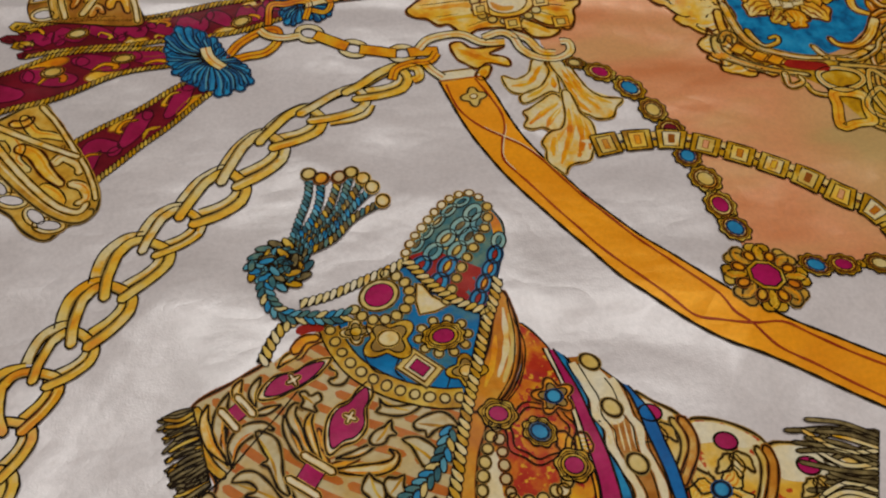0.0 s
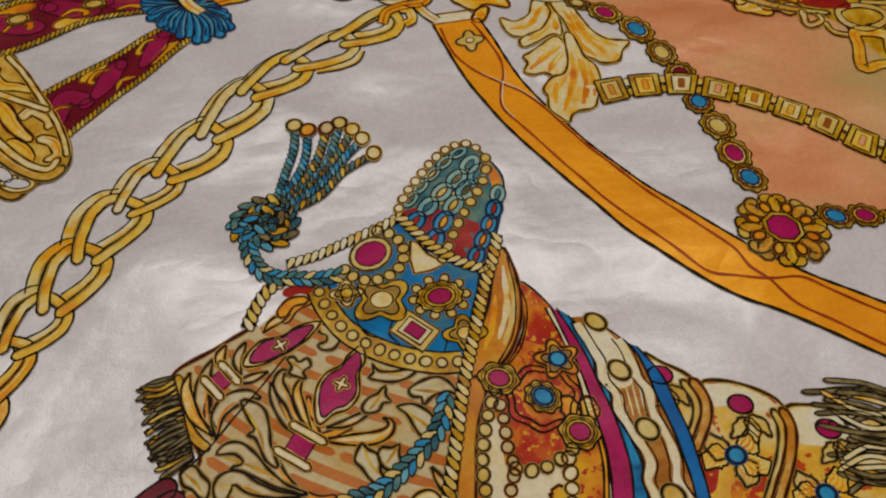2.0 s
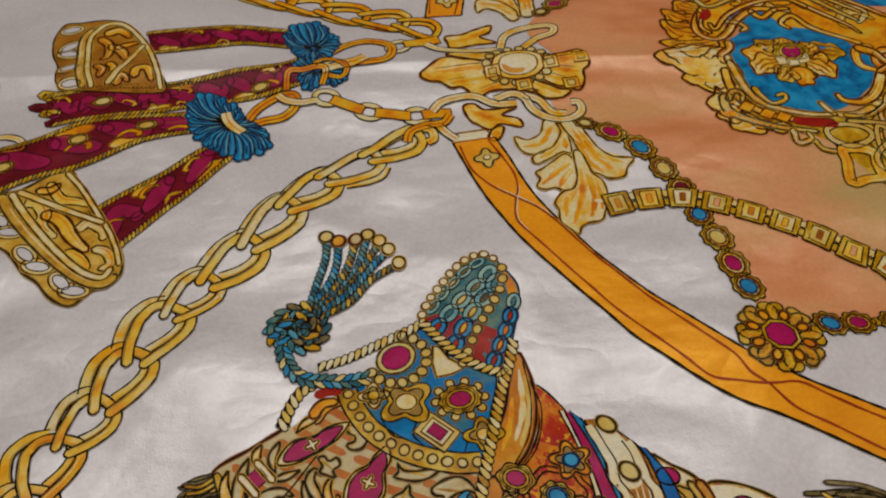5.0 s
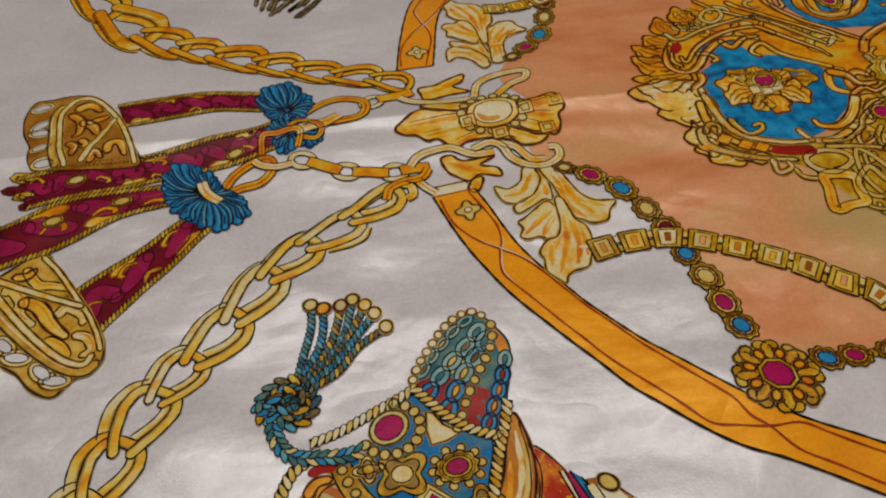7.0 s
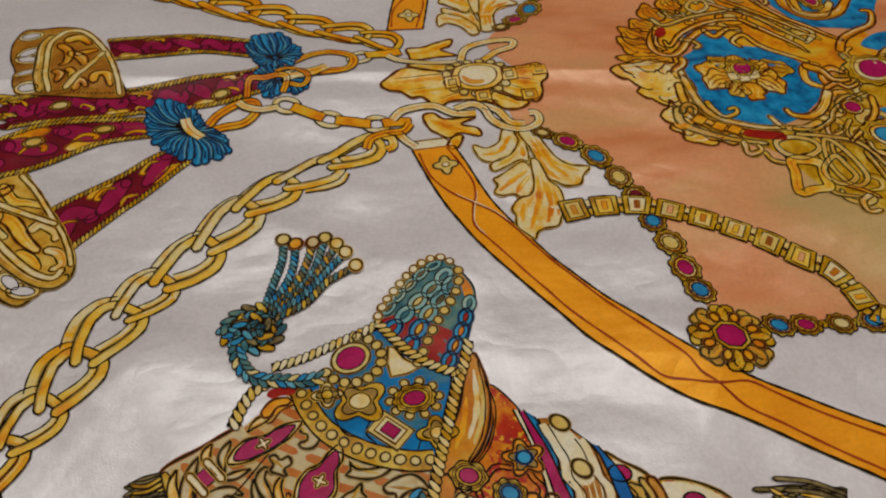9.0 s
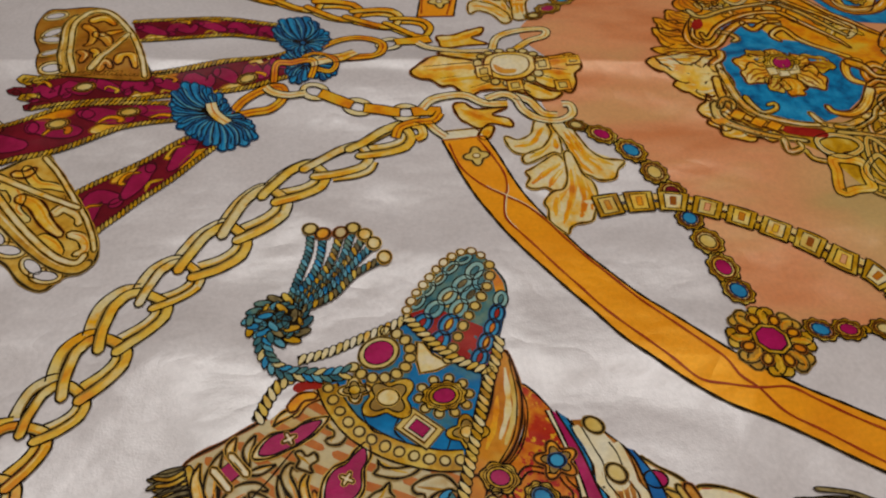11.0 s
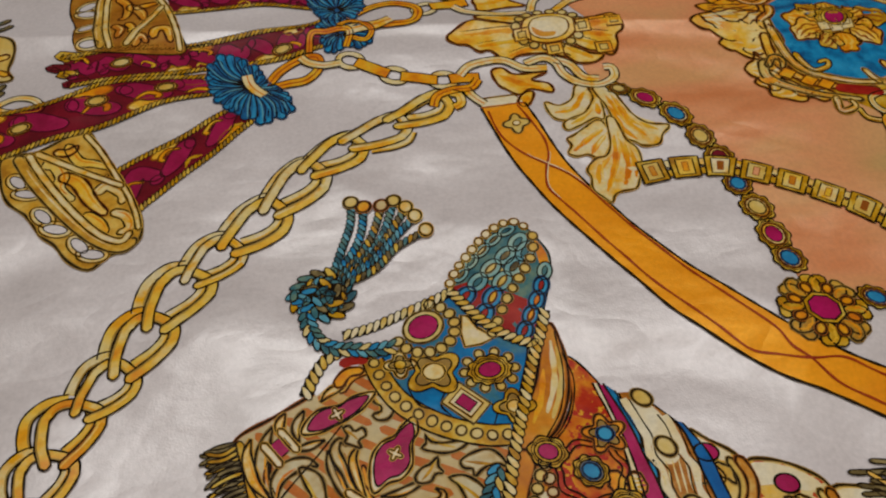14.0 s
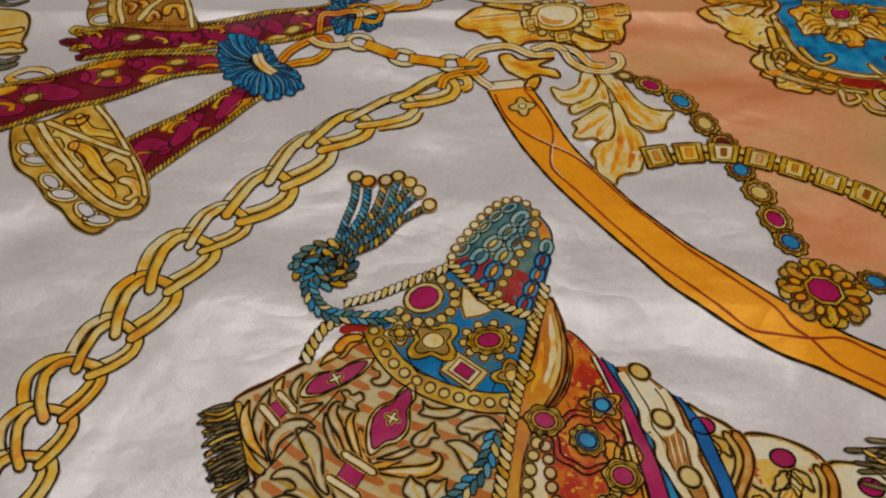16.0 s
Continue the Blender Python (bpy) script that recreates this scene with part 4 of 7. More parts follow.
plume(s, [(-0.2600, 0.0008), (-0.2497, 0.0030), (-0.2416, -0.0007)], 0.006, 0.004, GOLD, 4)
s.make("cuff", scarf, "edge of a gold cuff by the ragged ribbon")
for _p in ([(-0.2607, -0.0110), (-0.2494, -0.0137), (-0.2414, -0.0096)], [(-0.2585, -0.0199), (-0.2480, -0.0196), (-0.2409, -0.0167)], [(-0.2718, 0.0493), (-0.2567, 0.0415), (-0.2469, 0.0488)], [(-0.2743, 0.0597), (-0.2590, 0.0517), (-0.2508, 0.0579)]):
    s = Sheet()
    plume(s, _p, 0.007, 0.004, OLIVE, 3, 0.001, vein=TEAL)
    s.make("fringe_strand", scarf, "olive and teal fringe strand beside the cuff")
open_ring("pale_ring", [(-0.2433, -0.0324), (-0.2328, -0.0248), (-0.2196, -0.0287), (-0.2140, -0.0392), (-0.2297, -0.0390)], 0.005, LEAF, scarf, layer=2.2, label="pale gold ring behind the ribbon")



# ---- centre clasp with acanthus ----
def acanthus(parent, flip):
    ob = lay("acanthus", parent)
    tagged(ob, "cream and orange acanthus leaf spray")
    # each lobe: outline from the stalk round the tip and back, then vein ends
    lobes = (
        ([(0.1260, -0.0555), (0.1200, -0.0692), (0.1105, -0.0746), (0.1026, -0.0693), (0.1027, -0.0797), (0.1062, -0.0874), (0.1144, -0.0898), (0.1240, -0.0864), (0.1316, -0.0741), (0.1333, -0.0590)], [(0.1290, -0.0635), (0.1182, -0.0800), (0.1061, -0.0810)]),
        ([(0.1329, -0.0603), (0.1330, -0.0715), (0.1243, -0.0853), (0.1146, -0.0888), (0.1092, -0.0922), (0.1105, -0.0980), (0.1181, -0.0963), (0.1253, -0.0933), (0.1299, -0.0921), (0.1343, -0.0938), (0.1363, -0.0816), (0.1370, -0.0680)], [(0.1330, -0.0743), (0.1234, -0.0887), (0.1136, -0.0937)], [(0.1334, -0.0785), (0.1321, -0.0892)]),
        ([(0.1302, -0.0941), (0.1212, -0.0985), (0.1123, -0.1034), (0.1084, -0.1049), (0.1100, -0.1107), (0.1067, -0.1163), (0.1112, -0.1200), (0.1180, -0.1197), (0.1230, -0.1232), (0.1283, -0.1218), (0.1332, -0.1131), (0.1349, -0.1025)], [(0.1313, -0.1020), (0.1209, -0.1082), (0.1103, -0.1156)], [(0.1317, -0.1067), (0.1242, -0.1141), (0.1201, -0.1199)]),
        ([(0.1358, -0.0609), (0.1466, -0.0611), (0.1491, -0.0766), (0.1525, -0.0912), (0.1604, -0.0990), (0.1742, -0.1009), (0.1684, -0.1073), (0.1645, -0.1139), (0.1543, -0.1152), (0.1493, -0.1125), (0.1442, -0.1101), (0.1425, -0.1013), (0.1394, -0.0925), (0.1385, -0.0819)], [(0.1414, -0.0715), (0.1457, -0.0941), (0.1574, -0.1083)], [(0.1451, -0.0720), (0.1499, -0.0953), (0.1661, -0.1040)], [(0.1399, -0.0822), (0.1433, -0.1013), (0.1508, -0.1109)]),
        ([(0.1354, -0.0939), (0.1404, -0.0946), (0.1435, -0.1101), (0.1493, -0.1173), (0.1500, -0.1275), (0.1455, -0.1383), (0.1415, -0.1449), (0.1317, -0.1475), (0.1265, -0.1509), (0.1237, -0.1560), (0.1196, -0.1525), (0.1146, -0.1455), (0.1159, -0.1370), (0.1148, -0.1310), (0.1215, -0.1235), (0.1291, -0.1214), (0.1334, -0.1123)], [(0.1367, -0.1072), (0.1332, -0.1263), (0.1229, -0.1479)], [(0.1390, -0.1099), (0.1410, -0.1277), (0.1349, -0.1438)], [(0.1301, -0.1239), (0.1219, -0.1313), (0.1194, -0.1419)], [(0.1418, -0.1142), (0.1459, -0.1260), (0.1441, -0.1366)]),
    )
    for n, (edge, *veins) in enumerate(lobes):
        s = Sheet()
        s.shape(curve(edge, closed=True, step=0.0016), LEAF, 3.2 + 0.4 * n, 0.0012)
        for v in veins:
            s.line(curve(v, step=0.0015), 0.0042, OCHRE, 3.4 + 0.4 * n, taper=True)
            s.line(curve(v, step=0.0015) + 0.0032, 0.0016, GOLD, 3.4 + 0.4 * n, taper=True)
        s.make("leaf", ob, flip=flip)


for _flip in (False, True):
    acanthus(scarf, _flip)
for _o, *_v in (([(0.0740, -0.0337), (0.0816, -0.0318), (0.0891, -0.0384), (0.1105, -0.0394), (0.0989, -0.0446), (0.1097, -0.0502), (0.1099, -0.0590), (0.0971, -0.0532), (0.0881, -0.0584), (0.0809, -0.0515), (0.0765, -0.0461)], [(0.0781, -0.0375), (0.0899, -0.0461), (0.1057, -0.0551)]), ([(0.0915, -0.0571), (0.0978, -0.0570), (0.0939, -0.0675), (0.0885, -0.0711), (0.0858, -0.0659)], [(0.0925, -0.0598), (0.0900, -0.0679)]),
                ([(0.0734, 0.0427), (0.0858, 0.0444), (0.0964, 0.0494), (0.1094, 0.0525), (0.1069, 0.0447), (0.0990, 0.0403), (0.1092, 0.0306), (0.0949, 0.0303), (0.0761, 0.0283), (0.0739, 0.0354)], [(0.0766, 0.0365), (0.0901, 0.0392), (0.1050, 0.0481)])):
    s = Sheet()
    s.shape(curve(_o, closed=True, step=0.0016), GOLD, 2.6, 0.0012)
    for _w in _v:
        s.line(curve(_w, step=0.0015), 0.0050, OCHRE, 2.9, taper=True)
    s.make("small_leaf", scarf, "small orange leaf under the scroll")

clasp = lay("clasp", scarf)
tagged(clasp, "gold leaf clasp around a pale oval stone")
for _n, (_o, *_v) in enumerate((
        ([(0.0702, 0.0185), (0.0845, 0.0209), (0.1063, 0.0133), (0.1271, 0.0112), (0.1231, 0.0033), (0.1042, 0.0034), (0.0865, 0.0088)], [(0.0775, 0.0172), (0.1013, 0.0096), (0.1179, 0.0084)]),
        ([(0.0486, -0.0005), (0.0594, 0.0085), (0.0694, 0.0135), (0.0784, 0.0103), (0.1002, 0.0041), (0.1143, -0.0005), (0.1158, -0.0122), (0.1298, -0.0298), (0.1126, -0.0230), (0.0956, -0.0221), (0.0857, -0.0271), (0.0765, -0.0157), (0.0684, -0.0158), (0.0615, -0.0090), (0.0537, -0.0074)], [(0.1131, -0.0058), (0.0911, 0.0005), (0.0581, 0.0000)], [(0.1153, -0.0144), (0.0934, -0.0089), (0.0684, -0.0111)], [(0.1233, -0.0228), (0.1046, -0.0180), (0.0887, -0.0221)]),
        ([(0.1256, -0.0165), (0.1352, -0.0216), (0.1435, -0.0278), (0.1512, -0.0303), (0.1438, -0.0361), (0.1327, -0.0350), (0.1257, -0.0267)], [(0.1280, -0.0203), (0.1368, -0.0266), (0.1435, -0.0325)]),
        ([(0.1339, 0.0005), (0.1460, 0.0047), (0.1551, 0.0063), (0.1664, 0.0094), (0.1701, 0.0011), (0.1705, -0.0066), (0.1649, -0.0116), (0.1634, -0.0212), (0.1574, -0.0305), (0.1489, -0.0264), (0.1412, -0.0239), (0.1339, -0.0167), (0.1300, -0.0089)], [(0.1361, -0.0042), (0.1495, -0.0018), (0.1664, 0.0003)], [(0.1354, -0.0075), (0.1484, -0.0094), (0.1621, -0.0124)], [(0.1350, -0.0121), (0.1446, -0.0173), (0.1547, -0.0237)]),
)):
    s = Sheet()
    s.shape(curve(_o, closed=True, step=0.0018), GOLD, 4 + 0.5 * _n, 0.0013)
    for _w in _v:
        s.line(curve(_w, step=0.0018), 0.0045, OCHRE, 4.3 + 0.5 * _n, taper=True)
        s.line(curve(_w, step=0.0018) + [0, 0.0036], 0.0008, INK, 4.3 + 0.5 * _n, taper=True)
    s.make("leaf", clasp)
jewel("oval_stone", (0.1193, -0.0004), 0.0205, 0.0150, 0.0, CREAM, clasp, 7, GOLD, halo=0, label="pale oval stone")
_c = np.array((0.1193, -0.0004))
s = Sheet()
s.area(curve(_c + np.array([(-0.0115, 0.001), (-0.004, -0.0035), (0.004, -0.0045), (0.002, -0.0078), (-0.006, -0.0075), (-0.0105, -0.004)]), closed=True), AMBER, 9.2)
s.make("stone_shade", clasp, "rust streak in the pale stone")
for _i in range(16):
    _a = 2 * math.pi * (_i + 0.5) / 16
    s = Sheet()
    s.oval(_c + [0.0228 * math.cos(_a), 0.0172 * math.sin(_a)], 0.0033, 0.0032, 0, SALLOW, 6.6, 0.0010)
    s.make("bead", clasp)
for _c in ((0.1001, -0.0044), (0.1425, -0.0024), (0.1197, -0.0204), (0.1530, -0.0235), (0.1655, 0.0004)):
    s = Sheet()
    _o = np.array(_c)
    s.shape(_o + 0.0055 * np.array([[-1, -0.9], [1, -0.8], [1, 1], [-1, 0.9]]), GOLD, 8, 0.001)
    s.shape(_o + 0.0028 * np.array([[-1, -0.9], [1, -0.8], [1, 1], [-1, 0.9]]), SALLOW, 9, 0.0008)
    s.make("square_bead", clasp)
for _p in ([(0.0523, -0.0363), (0.0594, -0.0285), (0.0720, -0.0250), (0.0839, -0.0258), (0.0963, -0.0345), (0.1112, -0.0362)], [(0.0972, -0.0303), (0.1093, -0.0269), (0.1171, -0.0318), (0.1208, -0.0437), (0.1295, -0.0537), (0.1411, -0.0580), (0.1525, -0.0520), (0.1536, -0.0424), (0.1481, -0.0415)], [(0.1176, -0.0296), (0.1267, -0.0360), (0.1332, -0.0488), (0.1423, -0.0521)],
           [(0.1103, 0.0199), (0.1177, 0.0375), (0.1332, 0.0434), (0.1532, 0.0413), (0.1525, 0.0323), (0.1391, 0.0278), (0.1270, 0.0176)], [(0.0575, 0.0345), (0.0666, 0.0274), (0.0867, 0.0213), (0.1075, 0.0189)]):
    open_ring("scroll_bar", _p, 0.0060, LEAF, scarf, closed=False, layer=6, label="rounded gold scroll bar")

# ---- jewel chain ----
for _flip in (False, True):
    jc = lay("jewel_chain", scarf)
    tagged(jc, "chain of pink, blue and pale stones in gold settings")
    _stones = [((0.1518, -0.0646), SALLOW, 0.75), ((0.1660, -0.0759), PINK, 1.05), ((0.1818, -0.0911), SKY, 1.1), ((0.1918, -0.1105), SALLOW, 0.95), ((0.1979, -0.1282), CRIMSON, 0.95), ((0.2006, -0.1511), SKY, 0.9),
               ((0.2042, -0.1711), SALLOW, 1.05), ((0.2056, -0.1913), PINK, 1.05), ((0.2082, -0.2078), SKY, 0.95),
               ((0.2429, -0.2379), SKY, 0.9), ((0.2585, -0.2395), PINK, 0.9), ((0.2797, -0.2412), SALLOW, 0.85), ((0.2999, -0.2417), SKY, 0.9), ((0.3202, -0.2413), PINK, 0.9)]
    for _n, (_c, _m, _k) in enumerate(_stones):
        _d = np.array(_stones[min(_n + 1, 13)][0]) - np.array(_stones[max(_n - 1, 0)][0])
        jewel("stone", _c, 0.0078 * _k, 0.0066 * _k, math.atan2(_d[1], _d[0]), _m, jc, 5.5, GOLD, halo=9, flip=_flip)
    for _a, _b in zip(_stones[:8] + _stones[9:13], _stones[1:9] + _stones[10:14]):
        s = Sheet()
        _a, _b = np.array(_a[0]), np.array(_b[0])
        plume(s, [_a + (_b - _a) * 0.36, _a + (_b - _a) * 0.64], 0.006, 0.006, OLD_GOLD, 5, 0.001)
        s.make("joint", jc, flip=_flip)
    # round flower at the chain's corner
    fl = lay("jewel_flower", scarf)
    tagged(fl, "gold flower brooch around a crimson stone")
    _c = np.array((0.2114, -0.2421))
    for _i in range(8):
        _a = 2 * math.pi * (_i + 0.3) / 8
        _d, _n = np.array([math.cos(_a), 0.96 * math.sin(_a)]), np.array([-math.sin(_a), 0.96 * math.cos(_a)])
        for _side in (-1, 1):
            s = Sheet()
            plume(s, [_c + 0.009 * _d, _c + 0.0145 * _d + 0.0066 * _side * _n, _c + 0.0205 * _d + 0.0056 * _side * _n, _c + 0.0198 * _d + 0.0010 * _side * _n], 0.0038, 0.0048, (OLD_GOLD, CUFF_GOLD)[(_i + (_side > 0)) % 2], 5.2 + 0.3 * (_side > 0), 0.0012, belly=0.0016, vein=OCHRE)
            s.make("petal", fl, flip=_flip)
        s = Sheet()
        s.oval(_c + 0.0148 * _d, 0.0034, 0.0028, _a, OCHRE, 6.2, 0.0011)
        s.make("petal_bead", fl, flip=_flip)
    s = Sheet()
    _o = np.stack([np.cos(np.arange(8) * math.pi / 4 + 0.2), np.sin(np.arange(8) * math.pi / 4 + 0.2)], -1)
    s.shape(_c + 0.0108 * _o, OLD_GOLD, 7, 0.0012)
    s.shape(_c + 0.0084 * _o, PINK, 7.8, 0.0011)
    s.make("crimson_stone", fl, "eight-sided crimson stone", _flip)
    for _t in ((0.2118, -0.2640), (0.2094, -0.2201)):
        s = Sheet()
        leaf(s, _c + (np.array(_t) - _c) * 0.72, _t, 0.012, 0, 2, OLD_GOLD, 4.5)
        s.make("leaf_tip", fl, flip=_flip)

    # ---- bracelet of square links ----
    br = lay("bracelet", scarf)
    tagged(br, "gold bracelet of square framed links")
    _q = curve([(0.1467, -0.1348), (0.1687, -0.1322), (0.1929, -0.1349), (0.2083, -0.1414), (0.2229, -0.1498), (0.2374, -0.1585), (0.2511, -0.1683), (0.2660, -0.1793), (0.2804, -0.1917)] + [(0.2945, -0.2018), (0.3012, -0.2181), (0.3034, -0.2355)] + [(0.3168, -0.2456), (0.3342, -0.2627)], step=0.0008)
    _k = round(length_of(_q) / 0.0198)
    _q = even(_q, _k * 12 + 1)
    for _i in range(_k):
        s = Sheet()
        _g = _q[_i * 12: _i * 12 + 11]
        for _w, _m, _l in ((0.0078, OLD_GOLD, 7.2), (0.0058, (SALLOW, CHAIN_PALE, LEAF)[_i % 3], 8)):
            _cut = _g if _w > 0.007 else _g[2:-2]
            _a, _b = offset(_cut, _w), offset(_cut, -_w)
            s.band(_a, _b, _m, _l, across=2)
            s.line(np.concatenate([_a, _b[::-1]]), 0.0013 if _w > 0.007 else 0.0009, INK, _l + 0.4, closed=True)
        _a, _b = offset(_g[4:-4], 0.0036), offset(_g[4:-4], -0.0032)
        s.band(_a, _b, (AMBER, OCHRE, BROWN, PEACH)[_i % 4], 8.6)
        s.line(np.concatenate([_a, _b[::-1]]), 0.0007, BROWN, 8.9, closed=True)
        s.make("square_link", br, flip=_flip)
        s = Sheet()
        _g = _q[_i * 12 + 10: _i * 12 + 13]
        for _o in (0.0034, -0.0034):
            _m = offset(_g, _o)
            s.band(offset(_m, 0.0025), offset(_m, -0.0025), LEAF if _o > 0 else OLD_GOLD, 7)
            s.line(np.concatenate([offset(_m, 0.0025), offset(_m, -0.0025)[::-1]]), 0.0009, INK, 7.4, closed=True)
        s.make("hinge", br, flip=_flip)



# ---- blue and gold medallion ----
med = lay("medallion", scarf)
tagged(med, "baroque gold scroll medallion with blue enamel")
s = Sheet()
s.area(curve([(0.2958, 0.0398), (0.3181, 0.0506), (0.3260, 0.0389), (0.3338, 0.0221), (0.3503, 0.0163), (0.3675, 0.0036), (0.3698, -0.0139), (0.3826, -0.0277), (0.3755, -0.0438), (0.3592, -0.0571), (0.3430, -0.0680), (0.3243, -0.0749), (0.3035, -0.0719), (0.2873, -0.0643), (0.2753, -0.0529), (0.2762, -0.0262), (0.2720, -0.0078), (0.2811, 0.0074), (0.2986, 0.0217)], closed=True), BLUE, 2.2)
s.area(curve([(0.3990, 0.1422), (0.3886, 0.0980), (0.3899, 0.0631), (0.3999, 0.0403), (0.4300, 0.0352), (0.4576, 0.0343), (0.4833, 0.0653), (0.5049, 0.1156)], closed=True), BLUE, 2.2)
s.area(curve([(0.4355, 0.0099), (0.4583, 0.0248), (0.4816, 0.0213), (0.4643, -0.0108), (0.4434, -0.0008)], closed=True), BLUE, 2.2)
s.area(curve([(0.3997, -0.0692), (0.4191, -0.0636), (0.4212, -0.0790), (0.3947, -0.1055), (0.3879, -0.0953)], closed=True), BLUE, 2.2)
s.make("enamel", med, "bright blue mottled enamel")
s = Sheet()
s.area(curve([(0.2722, -0.0115), (0.2635, -0.0417), (0.2596, -0.0651), (0.2800, -0.0859), (0.3039, -0.0980), (0.3155, -0.1087), (0.3274, -0.1324), (0.3438, -0.1558), (0.3809, -0.1630), (0.4506, -0.0758), (0.4383, -0.0208), (0.3941, -0.0241), (0.3566, -0.0665), (0.3251, -0.0816), (0.2899, -0.0731), (0.2711, -0.0482)], closed=True), OLD_GOLD, 1.2)
s.area(curve([(0.2753, 0.0664), (0.2944, 0.0836), (0.3322, 0.1047), (0.3706, 0.0922), (0.3895, 0.0499), (0.4229, 0.0180), (0.4499, 0.0278), (0.4383, -0.0208), (0.3941, -0.0241), (0.3676, -0.0089), (0.3345, 0.0186), (0.3189, 0.0468), (0.2915, 0.0355), (0.2714, -0.0068), (0.2318, -0.0052), (0.2484, 0.0273)], closed=True), OCHRE, 1.4)
s.make("gilt_ground", med, "gold ground between the scrolls")


def scrolls(parent, items, mats, layer, flip=False):
    for n, (p, w0, w1) in enumerate(items):
        s = Sheet()
        m = mats[n % len(mats)]
        plume(s, p, w0, w1 * 0.8, m, layer + 0.12 * (n % 5), 0.0012, belly=0.15 * max(w0, w1), vein=LEAF if m in (OCHRE, OLD_GOLD) else OCHRE)
        q = curve(p, step=0.0018)
        k = len(q)
        s.line(offset(q, -max(w0, w1) * 0.22)[k // 6: -k // 6 or None], max(w0, w1) * 0.14, BROWN, layer + 0.35 + 0.12 * (n % 5), taper=True)
        s.make("scroll", parent, flip=flip)


# frame of the lobe below the fold
scrolls(med, [
    ([(0.2568, -0.0471), (0.2549, -0.0615), (0.2644, -0.0738), (0.2819, -0.0862), (0.3057, -0.0941)], 0.0063, 0.0040),
    ([(0.2666, -0.0220), (0.2643, -0.0444), (0.2693, -0.0598), (0.2816, -0.0744), (0.2987, -0.0819), (0.3210, -0.0852)], 0.0059, 0.0045),
    ([(0.2724, -0.0106), (0.2728, -0.0298), (0.2740, -0.0475), (0.2793, -0.0601), (0.2918, -0.0706), (0.3076, -0.0770), (0.3266, -0.0788)], 0.0054, 0.0045),
    ([(0.2794, -0.0443), (0.2818, -0.0548), (0.2866, -0.0630), (0.2967, -0.0604), (0.2987, -0.0546), (0.2913, -0.0561)], 0.0045, 0.0036),
    ([(0.2577, -0.0545), (0.2644, -0.0460), (0.2691, -0.0506), (0.2667, -0.0579)], 0.0045, 0.0036),
    ([(0.3813, -0.0396), (0.3681, -0.0572), (0.3530, -0.0665), (0.3405, -0.0644), (0.3377, -0.0562)], 0.0076, 0.0054),
    ([(0.3586, -0.0725), (0.3404, -0.0800), (0.3251, -0.0774), (0.3201, -0.0643)], 0.0063, 0.0049),
    ([(0.3303, -0.0803), (0.3474, -0.0819), (0.3658, -0.0725), (0.3748, -0.0615), (0.3920, -0.0511), (0.4098, -0.0450)], 0.0040, 0.0036),
    ([(0.3294, -0.0861), (0.3497, -0.0896), (0.3681, -0.0959), (0.3782, -0.1086), (0.3836, -0.1294)], 0.0045, 0.0036),
    ([(0.4110, -0.0490), (0.4046, -0.0672), (0.3868, -0.0833), (0.3669, -0.0979)], 0.0054, 0.0036),
    ([(0.3707, -0.0692), (0.3599, -0.0779), (0.3565, -0.0893), (0.3690, -0.0849), (0.3694, -0.0770)], 0.0040, 0.0032),
    ([(0.3826, -0.0717), (0.3702, -0.0851), (0.3689, -0.0982)], 0.0036, 0.0036),
    ([(0.3794, -0.0653), (0.3813, -0.0537), (0.3943, -0.0473), (0.4015, -0.0543)], 0.0036, 0.0036),
    ([(0.4171, -0.0782), (0.3992, -0.0794), (0.3843, -0.0914), (0.3809, -0.1060), (0.3946, -0.1196)], 0.0059, 0.0054),
    ([(0.2893, -0.0884), (0.2871, -0.1021), (0.2982, -0.0992), (0.2970, -0.0928)], 0.0045, 0.0036),
    ([(0.2998, -0.0994), (0.3026, -0.1079), (0.3136, -0.1108), (0.3145, -0.1039), (0.3090, -0.0978)], 0.0036, 0.0036),
    ([(0.3291, -0.1329), (0.3327, -0.1431), (0.3466, -0.1487)], 0.0040, 0.0032),
    ([(0.3432, -0.1332), (0.3523, -0.1408), (0.3585, -0.1518)], 0.0045, 0.0032),
    ([(0.3551, -0.1464), (0.3441, -0.1530), (0.3418, -0.1636), (0.3514, -0.1635)], 0.0045, 0.0040),
    ([(0.3732, -0.1060), (0.3753, -0.1204), (0.3748, -0.1410)], 0.0036, 0.0036),
    ([(0.3529, -0.0957), (0.3507, -0.1060), (0.3568, -0.1122)], 0.0036, 0.0032),
], (SALLOW, GOLD, LEAF, OLD_GOLD), 4)
